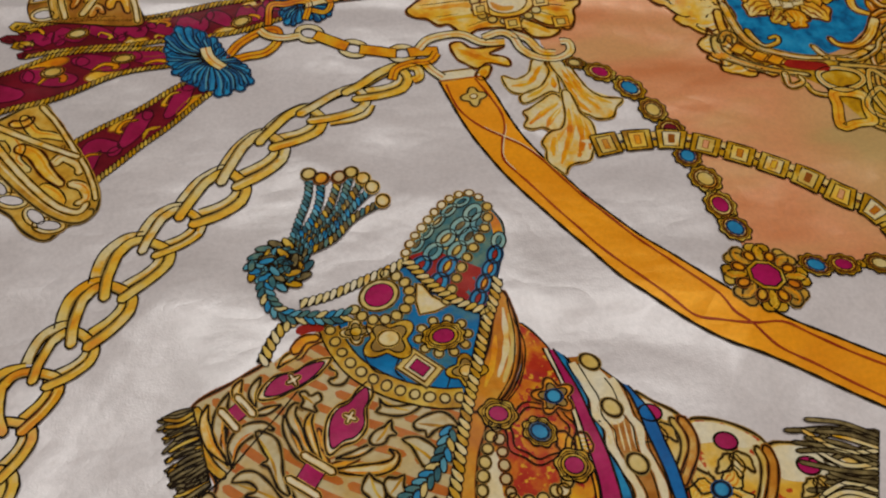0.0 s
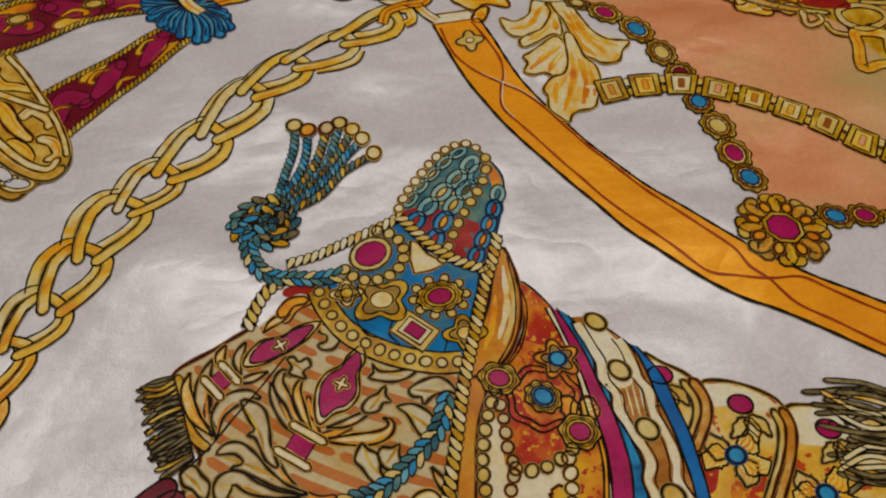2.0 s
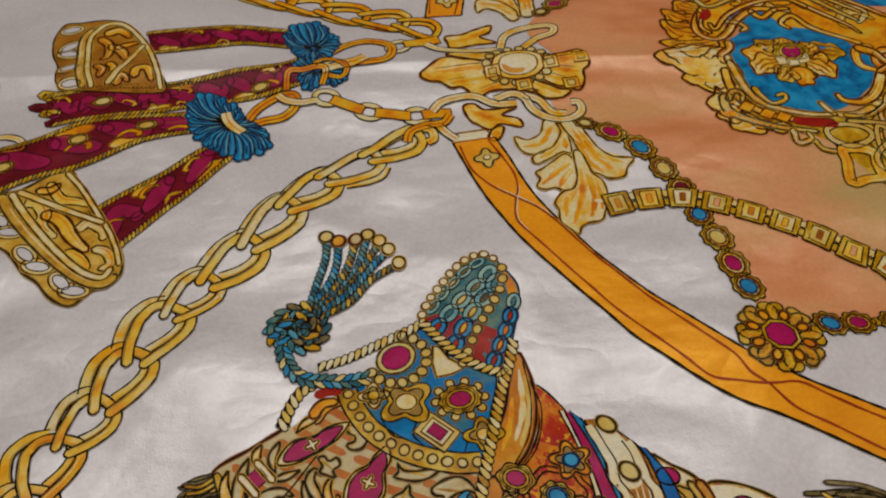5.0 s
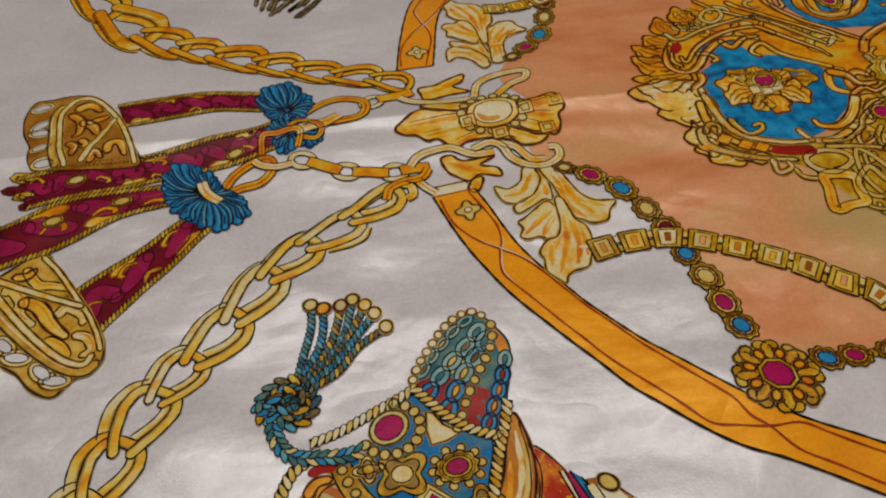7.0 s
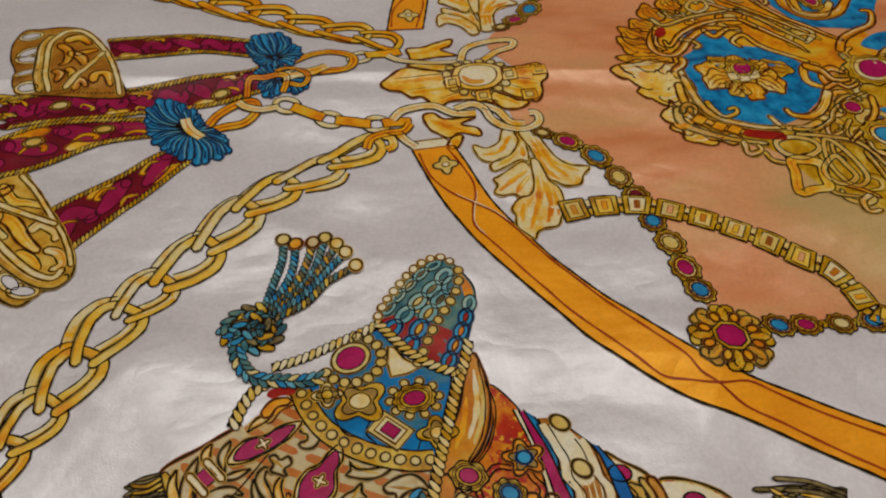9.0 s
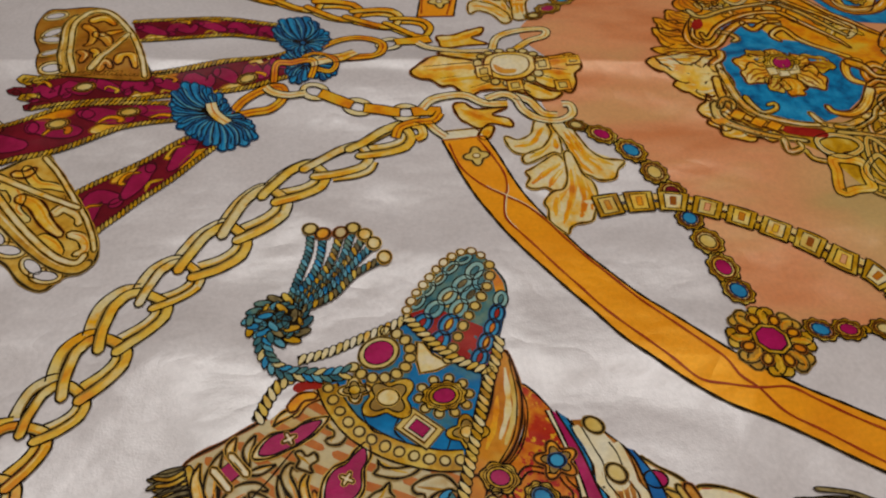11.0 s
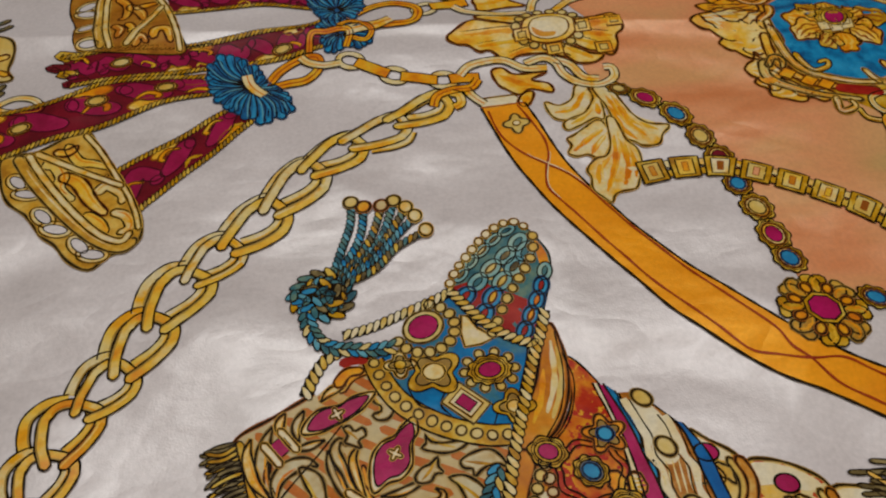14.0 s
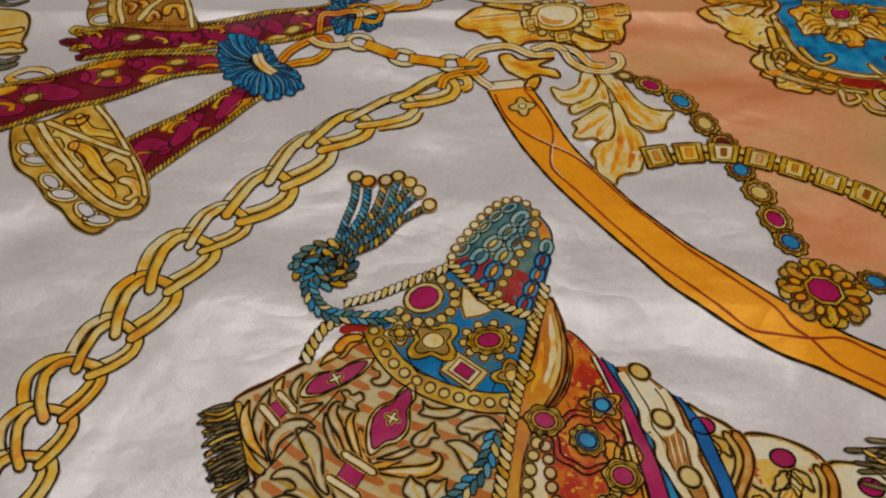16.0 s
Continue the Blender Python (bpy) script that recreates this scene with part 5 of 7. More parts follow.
# frame above the fold
scrolls(med, [
    ([(0.3777, -0.0122), (0.3658, 0.0031), (0.3522, 0.0197), (0.3448, 0.0337), (0.3322, 0.0258), (0.3364, 0.0167)], 0.0059, 0.0045),
    ([(0.3607, 0.0408), (0.3478, 0.0545), (0.3223, 0.0539), (0.2956, 0.0415), (0.2792, 0.0249), (0.2767, 0.0332)], 0.0049, 0.0040),
    ([(0.3365, 0.0419), (0.3180, 0.0450), (0.2987, 0.0331), (0.2879, 0.0208), (0.2757, 0.0119), (0.2666, 0.0167), (0.2642, 0.0299), (0.2738, 0.0474)], 0.0054, 0.0063),
    ([(0.2890, 0.0329), (0.2989, 0.0301), (0.3030, 0.0230), (0.2969, 0.0199)], 0.0049, 0.0040),
    ([(0.3141, 0.0453), (0.3201, 0.0340), (0.3341, 0.0421), (0.3469, 0.0424)], 0.0054, 0.0036),
    ([(0.2811, 0.0074), (0.2765, -0.0050), (0.2679, -0.0108), (0.2698, -0.0186)], 0.0059, 0.0045),
    ([(0.3486, 0.0562), (0.3643, 0.0382), (0.3829, 0.0175), (0.3868, 0.0036)], 0.0040, 0.0032),
    ([(0.3531, 0.0703), (0.3723, 0.0448), (0.3943, 0.0203)], 0.0045, 0.0036),
    ([(0.3446, 0.0970), (0.3554, 0.0805), (0.3757, 0.0518), (0.4015, 0.0289)], 0.0045, 0.0036),
    ([(0.3745, 0.1009), (0.3766, 0.0827), (0.3867, 0.0521), (0.4071, 0.0343), (0.4247, 0.0168)], 0.0049, 0.0040),
    ([(0.3195, 0.1057), (0.3296, 0.0902), (0.3441, 0.0759), (0.3635, 0.0566)], 0.0045, 0.0036),
    ([(0.2780, 0.0669), (0.2848, 0.0536), (0.3083, 0.0621), (0.3397, 0.0690), (0.3603, 0.0698)], 0.0049, 0.0036),
    ([(0.3801, 0.0903), (0.3794, 0.0762), (0.3866, 0.0776), (0.3885, 0.0884)], 0.0045, 0.0036),
    ([(0.2770, 0.0526), (0.2691, 0.0304), (0.2745, 0.0201)], 0.0045, 0.0040),
    ([(0.4119, 0.0009), (0.4239, 0.0179), (0.4393, 0.0275), (0.4625, 0.0393), (0.4767, 0.0610), (0.4687, 0.0651)], 0.0067, 0.0049),
    ([(0.4106, -0.0012), (0.4111, -0.0171), (0.4267, -0.0149), (0.4457, -0.0084)], 0.0054, 0.0040),
    ([(0.4315, -0.0199), (0.4507, -0.0014), (0.4698, 0.0033)], 0.0054, 0.0045),
    ([(0.3692, -0.0154), (0.3832, -0.0218), (0.3906, -0.0303), (0.4043, -0.0312)], 0.0059, 0.0040),
    ([(0.3783, -0.0391), (0.3909, -0.0339), (0.3986, -0.0390), (0.4091, -0.0350)], 0.0045, 0.0036),
], (GOLD, OCHRE, OCHRE, SALLOW), 4)
for _p, _w in (([(0.3142, 0.0780), (0.3232, 0.0880), (0.3334, 0.0869), (0.3318, 0.0765), (0.3204, 0.0697)], 0.0036), ([(0.3127, -0.0920), (0.3256, -0.0891), (0.3389, -0.0939), (0.3408, -0.1017), (0.3265, -0.1078), (0.3152, -0.1040), (0.3108, -0.0976)], 0.0040), ([(0.3368, -0.1178), (0.3496, -0.1080), (0.3543, -0.1163), (0.3563, -0.1277), (0.3439, -0.1334), (0.3364, -0.1269)], 0.0040), ([(0.3491, -0.0929), (0.3585, -0.1029), (0.3638, -0.1178), (0.3628, -0.1305), (0.3511, -0.1363), (0.3446, -0.1234), (0.3432, -0.1084)], 0.0036)):
    open_ring("scroll_ring", _p, _w, SALLOW, med, layer=5.4, label="open gold scroll ring")
# outer leaves
for _b, _t, _w, _e in (((0.2714, 0.0206), (0.2398, 0.0399), 0.030, 0.15), ((0.2700, 0.0355), (0.2455, 0.0539), 0.026, 0.15), ((0.2762, 0.0508), (0.2613, 0.0670), 0.028, 0.15), ((0.2885, 0.0623), (0.2804, 0.0889), 0.024, 0.15), ((0.3057, 0.0737), (0.2996, 0.0988), 0.024, 0.1), ((0.2733, 0.0088), (0.2301, 0.0130), 0.032, 0.12),
                       ((0.2737, -0.0080), (0.2272, 0.0001), 0.028, 0.1), ((0.2746, -0.0168), (0.2198, -0.0042), 0.036, -0.05), ((0.2762, -0.0201), (0.2351, -0.0249), 0.040, 0.12), ((0.2752, -0.0321), (0.2483, -0.0348), 0.026, 0.1), ((0.2677, -0.0509), (0.2431, -0.0528), 0.034, 0.1), ((0.2638, -0.0629), (0.2457, -0.0653), 0.022, 0.1),
                       ((0.2682, -0.0694), (0.2507, -0.0808), 0.034, 0.1), ((0.2727, -0.0757), (0.2672, -0.0846), 0.022, 0.1), ((0.2799, -0.0814), (0.2801, -0.0927), 0.020, 0.1)):
    s = Sheet()
    leaf(s, _b, _t, _w, _e, 2, GOLD if _t[1] < 0.005 else OCHRE, 3.2 + _w * 10, LEAF if _t[1] < 0.005 else BROWN, 0.0013)
    s.make("leaf", med)
# centre boss on the blue
s = Sheet()
s.shape(curve([(0.2898, -0.0086), (0.3017, 0.0000), (0.3212, -0.0003), (0.3366, -0.0128), (0.3534, -0.0199), (0.3441, -0.0274), (0.3378, -0.0344), (0.3307, -0.0330), (0.3170, -0.0392), (0.3047, -0.0342), (0.2961, -0.0257), (0.2981, -0.0157)], closed=True), OLD_GOLD, 3, 0.0013)
s.make('boss_plate', med, 'gold plate behind the stone')
for _i, (_b, _t, _w, _e) in enumerate((((0.3130, -0.0111), (0.2841, -0.0092), 0.026, 0.12), ((0.3146, -0.0071), (0.3007, 0.0055), 0.020, 0.15), ((0.3210, -0.0081), (0.3227, 0.0044), 0.018, 0.1), ((0.3266, -0.0113), (0.3423, -0.0076), 0.020, -0.15), ((0.3315, -0.0168), (0.3614, -0.0209), 0.024, 0.1), ((0.3284, -0.0238), (0.3440, -0.0420), 0.026, 0.15),
                                       ((0.3205, -0.0287), (0.3145, -0.0475), 0.024, 0.1), ((0.3120, -0.0291), (0.3002, -0.0412), 0.022, 0.1), ((0.3081, -0.0228), (0.2869, -0.0335), 0.024, -0.15))):
    s = Sheet()
    leaf(s, _b, _t, _w, _e, 3, (OCHRE, OLD_GOLD, GOLD)[_i % 3], 3.8 + 0.1 * _i, BROWN if _i % 3 else GOLD, 0.0011)
    s.make("boss_leaf", med)
jewel("boss_stone", (0.3204, -0.0146), 0.0100, 0.0080, 0, PINK, med, 5.5, OLD_GOLD, halo=10, label="magenta stone in a gold boss")
for _c in ((0.3110, -0.0218), (0.3184, -0.0236), (0.3273, -0.0215), (0.3257, -0.0178)):
    s = Sheet()
    s.shape(np.array(_c) + 0.0045 * np.array([[-1, -1], [1, -0.8], [1, 1], [-1, 0.8]]), LEAF, 6, 0.001)
    s.make("boss_plate", med)
for _p in ([(0.2966, -0.0789), (0.3206, -0.0852), (0.3181, -0.0916), (0.2937, -0.0854)], [(0.2757, 0.0472), (0.2827, 0.0501), (0.2819, 0.0413), (0.2750, 0.0362), (0.2716, 0.0395)]):
    s = Sheet()
    s.area(curve(_p, closed=True), BRICK_RED, 5.8)
    s.make("red_inlay", med, "red enamel inlay")
for _c in ((0.2682, -0.0624), (0.2790, -0.0718), (0.2881, -0.0771)):
    s = Sheet()
    s.shape(np.array(_c) + np.array([[-0.0062, 0], [0, -0.0055], [0.0062, 0], [0, 0.0055]]), OCHRE, 6, 0.0010)
    s.make("lozenge", med)
jewel("red_stone", (0.3905, -0.0599), 0.0085, 0.0080, 0, PINK, med, 6.5, GOLD, halo=0)
jewel("red_stone", (0.4259, -0.0242), 0.0170, 0.0120, -0.2, PINK, med, 6.5, LEAF, halo=12)
jewel("blue_stone", (0.3977, -0.0951), 0.0140, 0.0140, 0, SKY, med, 6.5, GOLD, halo=10)
jewel("red_stone", (0.4283, 0.0811), 0.0090, 0.0120, 0, PINK, med, 6.5, GOLD, halo=10)
scrolls(med, [([(0.4104, 0.1049), (0.4013, 0.0701), (0.4127, 0.0537), (0.4448, 0.0622), (0.4676, 0.0838)], 0.012, 0.008), ([(0.4120, 0.0846), (0.4086, 0.0602), (0.4292, 0.0589), (0.4492, 0.0796)], 0.010, 0.008)], (OCHRE, GOLD), 4)

def filigree(outline, n, seed, parent, mats, layer=4.2, size=0.013):
    """Small crowded C-scrolls and leaf curls inside an outline."""
    r = random.Random(seed)
    poly = curve(outline, closed=True, step=0.008)
    lo, hi = poly.min(0), poly.max(0)
    made = 0
    while made < n:
        c = np.array([r.uniform(lo[0], hi[0]), r.uniform(lo[1], hi[1])])
        if not inside(c, poly):
            continue
        made += 1
        a, k, turn = r.uniform(0, 6.28), size * r.uniform(0.7, 1.5), r.choice((1, -1))
        pts = [c + k * f * np.array([math.cos(a + turn * g), 0.9 * math.sin(a + turn * g)]) for f, g in ((1.0, 0), (0.85, 0.9), (0.62, 1.9), (0.4, 3.0), (0.22, 4.2))]
        s = Sheet()
        plume(s, pts, k * 0.16, k * 0.34, mats[made % len(mats)], layer + 0.6 * r.random(), 0.0009, belly=k * 0.12, vein=LEAF if made % 2 else OCHRE)
        s.make("curl", parent)


filigree([(0.3726, -0.0488), (0.4078, -0.0408), (0.4096, -0.0680), (0.3910, -0.1248), (0.3578, -0.1471), (0.3376, -0.1415), (0.3297, -0.1136), (0.3322, -0.0931), (0.3517, -0.0823)], 12, 21, med, (GOLD, OLD_GOLD, SALLOW, OCHRE), layer=3.0)
filigree([(0.2868, 0.0768), (0.3305, 0.1006), (0.3691, 0.0887), (0.3920, 0.0347), (0.3838, 0.0026), (0.3484, 0.0456), (0.3005, 0.0501)], 14, 22, med, (OCHRE, OLD_GOLD, SALLOW), layer=3.0)
filigree([(0.3719, -0.0098), (0.3958, -0.0198), (0.4327, 0.0022), (0.4772, 0.0065), (0.4296, -0.0654), (0.4204, -0.0506), (0.3827, -0.0435)], 14, 25, med, (GOLD, SALLOW, OCHRE), layer=3.4)
open_ring("drop_frame", [(0.3168, -0.1094), (0.3145, -0.1199), (0.3101, -0.1324), (0.3093, -0.1392), (0.3197, -0.1363), (0.3313, -0.1353), (0.3339, -0.1242), (0.3352, -0.1132)], 0.0075, GOLD, med, layer=5.2, label="pointed gold drop frame")


# ---- jewelled drape ----
drape = lay("jewelled_drape", scarf)
tagged(drape, "fringed drape with jewelled cap, cords and pearl strings")
s = Sheet()
s.shape(curve([(-0.0878, -0.2758), (-0.0696, -0.2659), (-0.0541, -0.2575), (-0.0367, -0.2480), (-0.0214, -0.2403), (-0.0112, -0.2623), (0.0079, -0.2789), (0.0404, -0.2888), (0.0386, -0.3104), (0.0330, -0.3299), (0.0271, -0.3527), (0.0170, -0.3689), (-0.0646, -0.3562), (-0.0813, -0.3338), (-0.0814, -0.3245), (-0.0753, -0.3134), (-0.0830, -0.2972)], closed=True, step=0.003), BUFF, 1, 0.0014)
flap = s.make("flap", drape, "buff flap with russet stripes and cream leaves")
# russet stripes across the flap
_poly = curve([(-0.0846, -0.2779), (-0.0696, -0.2682), (-0.0542, -0.2598), (-0.0368, -0.2510), (-0.0217, -0.2440), (-0.0114, -0.2638), (0.0077, -0.2811), (0.0380, -0.2907), (0.0361, -0.3100), (0.0302, -0.3295), (0.0248, -0.3524), (0.0151, -0.3664), (-0.0624, -0.3544), (-0.0790, -0.3341), (-0.0803, -0.3247), (-0.0734, -0.3137), (-0.0806, -0.2976)], closed=True, step=0.006)


_r = random.Random(11)
_a, _b = (np.array(_p) for _p in ((-0.0150, -0.3014), (0.0220, -0.3117)))
_u = (_b - _a) / np.linalg.norm(_b - _a)
_w = np.array([-_u[1], _u[0]])
for _row in range(-24, 24):
    _run, _len = [], _r.uniform(0.03, 0.07)
    for _t in np.arange(-0.15, 0.12, 0.002):
        _p = _a + _u * _t + _w * (_row * 0.0092 + 0.0012 * math.sin(_t * 40 + _row) - 0.20 * _t - 3.2 * min(_t, 0.0) ** 2 * -1)
        _ok = inside(_p, _poly)
        if _ok:
            _run.append(_p)
        if (not _ok or len(_run) * 0.002 > _len) and _run:
            if len(_run) > 3:
                s = Sheet()
                plume(s, _run[::2], 0.0040, 0.0034, RUSSET, 2.3, 0, belly=0.0006)
                s.make("stripe", flap)
            _run, _len = [], _r.uniform(0.025, 0.06)


# cream leaves and tendrils
def comma(s, pts, width, mat, layer, ink=0.0013, fat=0.55):
    """A comma-shaped leaf: slim stalk, full middle, pointed curling tip, with an inner contour."""
    q = curve(pts, step=0.0016)
    k = len(q)
    t = np.linspace(0, 1, k)
    w = width / 2 * np.clip(np.sin(math.pi * t ** (math.log(0.5) / math.log(fat))) ** 0.85, 0.10, 1)
    a, b = offset(q, w), offset(q, -w)
    s.band(a, b, mat, layer, across=3)
    s.bleed(np.concatenate([a, b[::-1]]), ink, mat, layer + 0.25)
    s.line(np.concatenate([a, b[::-1]]), ink, None, layer + 0.5, closed=True)
    s.line((q - (a - q) * 0.45)[k // 8: int(k * 0.7)], width * 0.2, OCHRE, layer + 0.3, taper=True)


for _n, (_p, _w) in enumerate((
        ([(-0.0261, -0.3136), (-0.0151, -0.3155), (-0.0040, -0.3166), (0.0027, -0.3151), (0.0047, -0.3113), (0.0015, -0.3087)], 0.0052), ([(-0.0228, -0.3089), (-0.0144, -0.3084), (-0.0066, -0.3059), (-0.0025, -0.3033)], 0.0034),
        ([(-0.0297, -0.3113), (-0.0362, -0.3020), (-0.0396, -0.2926), (-0.0418, -0.2851), (-0.0390, -0.2804), (-0.0359, -0.2833)], 0.0052), ([(-0.0289, -0.3107), (-0.0326, -0.2998), (-0.0340, -0.2903), (-0.0305, -0.2838)], 0.0040), ([(-0.0305, -0.3125), (-0.0379, -0.3054), (-0.0412, -0.2983), (-0.0441, -0.2913), (-0.0448, -0.2849)], 0.0048),
        ([(-0.0698, -0.3030), (-0.0737, -0.2939), (-0.0746, -0.2843), (-0.0724, -0.2758), (-0.0697, -0.2706)], 0.0062), ([(-0.0702, -0.3051), (-0.0784, -0.2943), (-0.0815, -0.2832), (-0.0797, -0.2750)], 0.0056), ([(-0.0688, -0.3066), (-0.0683, -0.2968), (-0.0632, -0.2911), (-0.0550, -0.2892), (-0.0496, -0.2915)], 0.0070),
        ([(-0.0579, -0.2796), (-0.0590, -0.2721), (-0.0553, -0.2639)], 0.0040), ([(-0.0642, -0.2771), (-0.0666, -0.2705), (-0.0640, -0.2644)], 0.0042), ([(-0.0461, -0.2796), (-0.0527, -0.2818), (-0.0593, -0.2827)], 0.0036), ([(-0.0349, -0.3346), (-0.0435, -0.3261), (-0.0479, -0.3159), (-0.0485, -0.3076)], 0.0060),
        ([(0.0051, -0.3517), (0.0101, -0.3452), (0.0167, -0.3433), (0.0218, -0.3485)], 0.0050), ([(0.0189, -0.3320), (0.0219, -0.3386), (0.0269, -0.3469)], 0.0040), ([(-0.0471, -0.3437), (-0.0422, -0.3391), (-0.0351, -0.3375)], 0.0048), ([(-0.0473, -0.2601), (-0.0431, -0.2560), (-0.0348, -0.2527)], 0.0040))):
    s = Sheet()
    comma(s, _p, _w, FLAP_LEAF if _n % 3 else LEAF, 3 + 0.12 * (_n % 5))
    s.make("leaf", flap)
# broad curling leaves, each with a shaded fold
for _p in ([(-0.0002, -0.2828), (0.0020, -0.2867), (0.0076, -0.2885), (0.0139, -0.2885), (0.0203, -0.2884), (0.0150, -0.2925), (0.0080, -0.2935), (0.0015, -0.2915), (-0.0025, -0.2894), (-0.0001, -0.2872)], [(0.0142, -0.2981), (0.0206, -0.2950), (0.0277, -0.2945), (0.0323, -0.2982), (0.0345, -0.3037), (0.0307, -0.3019), (0.0260, -0.3022), (0.0226, -0.3038), (0.0192, -0.3062), (0.0190, -0.3026), (0.0152, -0.3016)], [(0.0081, -0.3050), (0.0148, -0.3048), (0.0208, -0.3091), (0.0236, -0.3143), (0.0237, -0.3206), (0.0204, -0.3185), (0.0164, -0.3188), (0.0140, -0.3144), (0.0117, -0.3088)],
           [(0.0042, -0.2946), (0.0040, -0.2991), (0.0061, -0.3025), (0.0023, -0.3024), (-0.0002, -0.3055), (-0.0053, -0.3055), (-0.0070, -0.3031), (-0.0052, -0.3001), (-0.0024, -0.2983), (0.0008, -0.2974)], [(-0.0086, -0.3179), (-0.0065, -0.3207), (-0.0030, -0.3232), (-0.0020, -0.3268), (-0.0022, -0.3312), (0.0007, -0.3353), (-0.0038, -0.3358), (-0.0071, -0.3329), (-0.0098, -0.3281), (-0.0124, -0.3248), (-0.0113, -0.3213)], [(0.0070, -0.3208), (0.0034, -0.3217), (-0.0005, -0.3209), (-0.0026, -0.3238), (-0.0010, -0.3289), (0.0030, -0.3310), (0.0071, -0.3296), (0.0062, -0.3251)],
           [(-0.0375, -0.2746), (-0.0343, -0.2740), (-0.0324, -0.2769), (-0.0285, -0.2755), (-0.0272, -0.2795), (-0.0307, -0.2817), (-0.0296, -0.2856), (-0.0336, -0.2838), (-0.0371, -0.2818), (-0.0356, -0.2786)], [(-0.0224, -0.2598), (-0.0167, -0.2618), (-0.0129, -0.2675), (-0.0161, -0.2728), (-0.0214, -0.2727), (-0.0233, -0.2698), (-0.0195, -0.2689), (-0.0192, -0.2661), (-0.0222, -0.2639)], [(-0.0581, -0.2914), (-0.0522, -0.2930), (-0.0479, -0.2975), (-0.0466, -0.3053), (-0.0463, -0.3130), (-0.0438, -0.3225), (-0.0485, -0.3192), (-0.0507, -0.3138), (-0.0529, -0.3086), (-0.0562, -0.3064), (-0.0528, -0.3050), (-0.0550, -0.3004)],
           [(-0.0687, -0.3132), (-0.0650, -0.3091), (-0.0590, -0.3095), (-0.0531, -0.3148), (-0.0474, -0.3232), (-0.0406, -0.3302), (-0.0321, -0.3354), (-0.0419, -0.3333), (-0.0511, -0.3284), (-0.0580, -0.3226), (-0.0631, -0.3200), (-0.0579, -0.3185), (-0.0614, -0.3142)], [(-0.0701, -0.3268), (-0.0674, -0.3224), (-0.0615, -0.3212), (-0.0552, -0.3239), (-0.0464, -0.3299), (-0.0345, -0.3356), (-0.0466, -0.3347), (-0.0559, -0.3316), (-0.0616, -0.3271), (-0.0633, -0.3297), (-0.0654, -0.3328), (-0.0691, -0.3320)], [(-0.0830, -0.3177), (-0.0780, -0.3165), (-0.0745, -0.3212), (-0.0715, -0.3252), (-0.0729, -0.3310), (-0.0761, -0.3296), (-0.0784, -0.3264), (-0.0824, -0.3237)],
           [(-0.0608, -0.3360), (-0.0560, -0.3349), (-0.0502, -0.3364), (-0.0478, -0.3397), (-0.0504, -0.3428), (-0.0564, -0.3425), (-0.0593, -0.3398)], [(-0.0241, -0.3478), (-0.0190, -0.3432), (-0.0125, -0.3450), (-0.0070, -0.3427), (-0.0051, -0.3469), (-0.0102, -0.3505)]):
    s = Sheet()
    _q = np.array(_p)
    s.shape(curve(_q, closed=True, step=0.0016), FLAP_LEAF, 3.7, 0.0013)
    _m = _q.mean(axis=0)
    s.line(curve([_q[0] * 0.8 + _m * 0.2, _m, _q[len(_q) // 2] * 0.75 + _m * 0.25], step=0.0015), 0.0016, OLD_GOLD, 4.0, taper=True)
    s.make("leaf", flap)
# orange stems
for _p in ([(-0.0266, -0.3125), (-0.0295, -0.3055), (-0.0349, -0.2974)], [(-0.0275, -0.3114), (-0.0282, -0.3025), (-0.0296, -0.2936)], [(-0.0256, -0.3131), (-0.0185, -0.3115), (-0.0121, -0.3103)], [(-0.0345, -0.3356), (-0.0281, -0.3383), (-0.0209, -0.3381)], [(-0.0685, -0.3066), (-0.0722, -0.2968), (-0.0716, -0.2862)], [(-0.0604, -0.2776), (-0.0565, -0.2723), (-0.0544, -0.2683)], [(-0.0378, -0.2567), (-0.0320, -0.2501), (-0.0236, -0.2473)], [(0.0007, -0.2752), (0.0091, -0.2829), (0.0229, -0.2883)]):
    s = Sheet()
    plume(s, _p, 0.0040, 0.0022, OCHRE, 2.8, 0.0008)
    s.make("stem", flap)
s = Sheet()
plume(s, [(-0.0846, -0.2752), (-0.0858, -0.2850), (-0.0830, -0.2953), (-0.0769, -0.3054), (-0.0716, -0.3108)], 0.0048, 0.0040, OLD_GOLD, 4, 0.0010, vein=OCHRE)
s.make("hem_band", flap, "gold hem band")
# seam of the flap
s = Sheet()
s.line(curve([(-0.0246, -0.2595), (-0.0374, -0.2726), (-0.0494, -0.2866), (-0.0624, -0.2994), (-0.0725, -0.3106), (-0.0840, -0.3200)], step=0.002), 0.0010, INK, 4.6)
s.make("fold_line", flap)


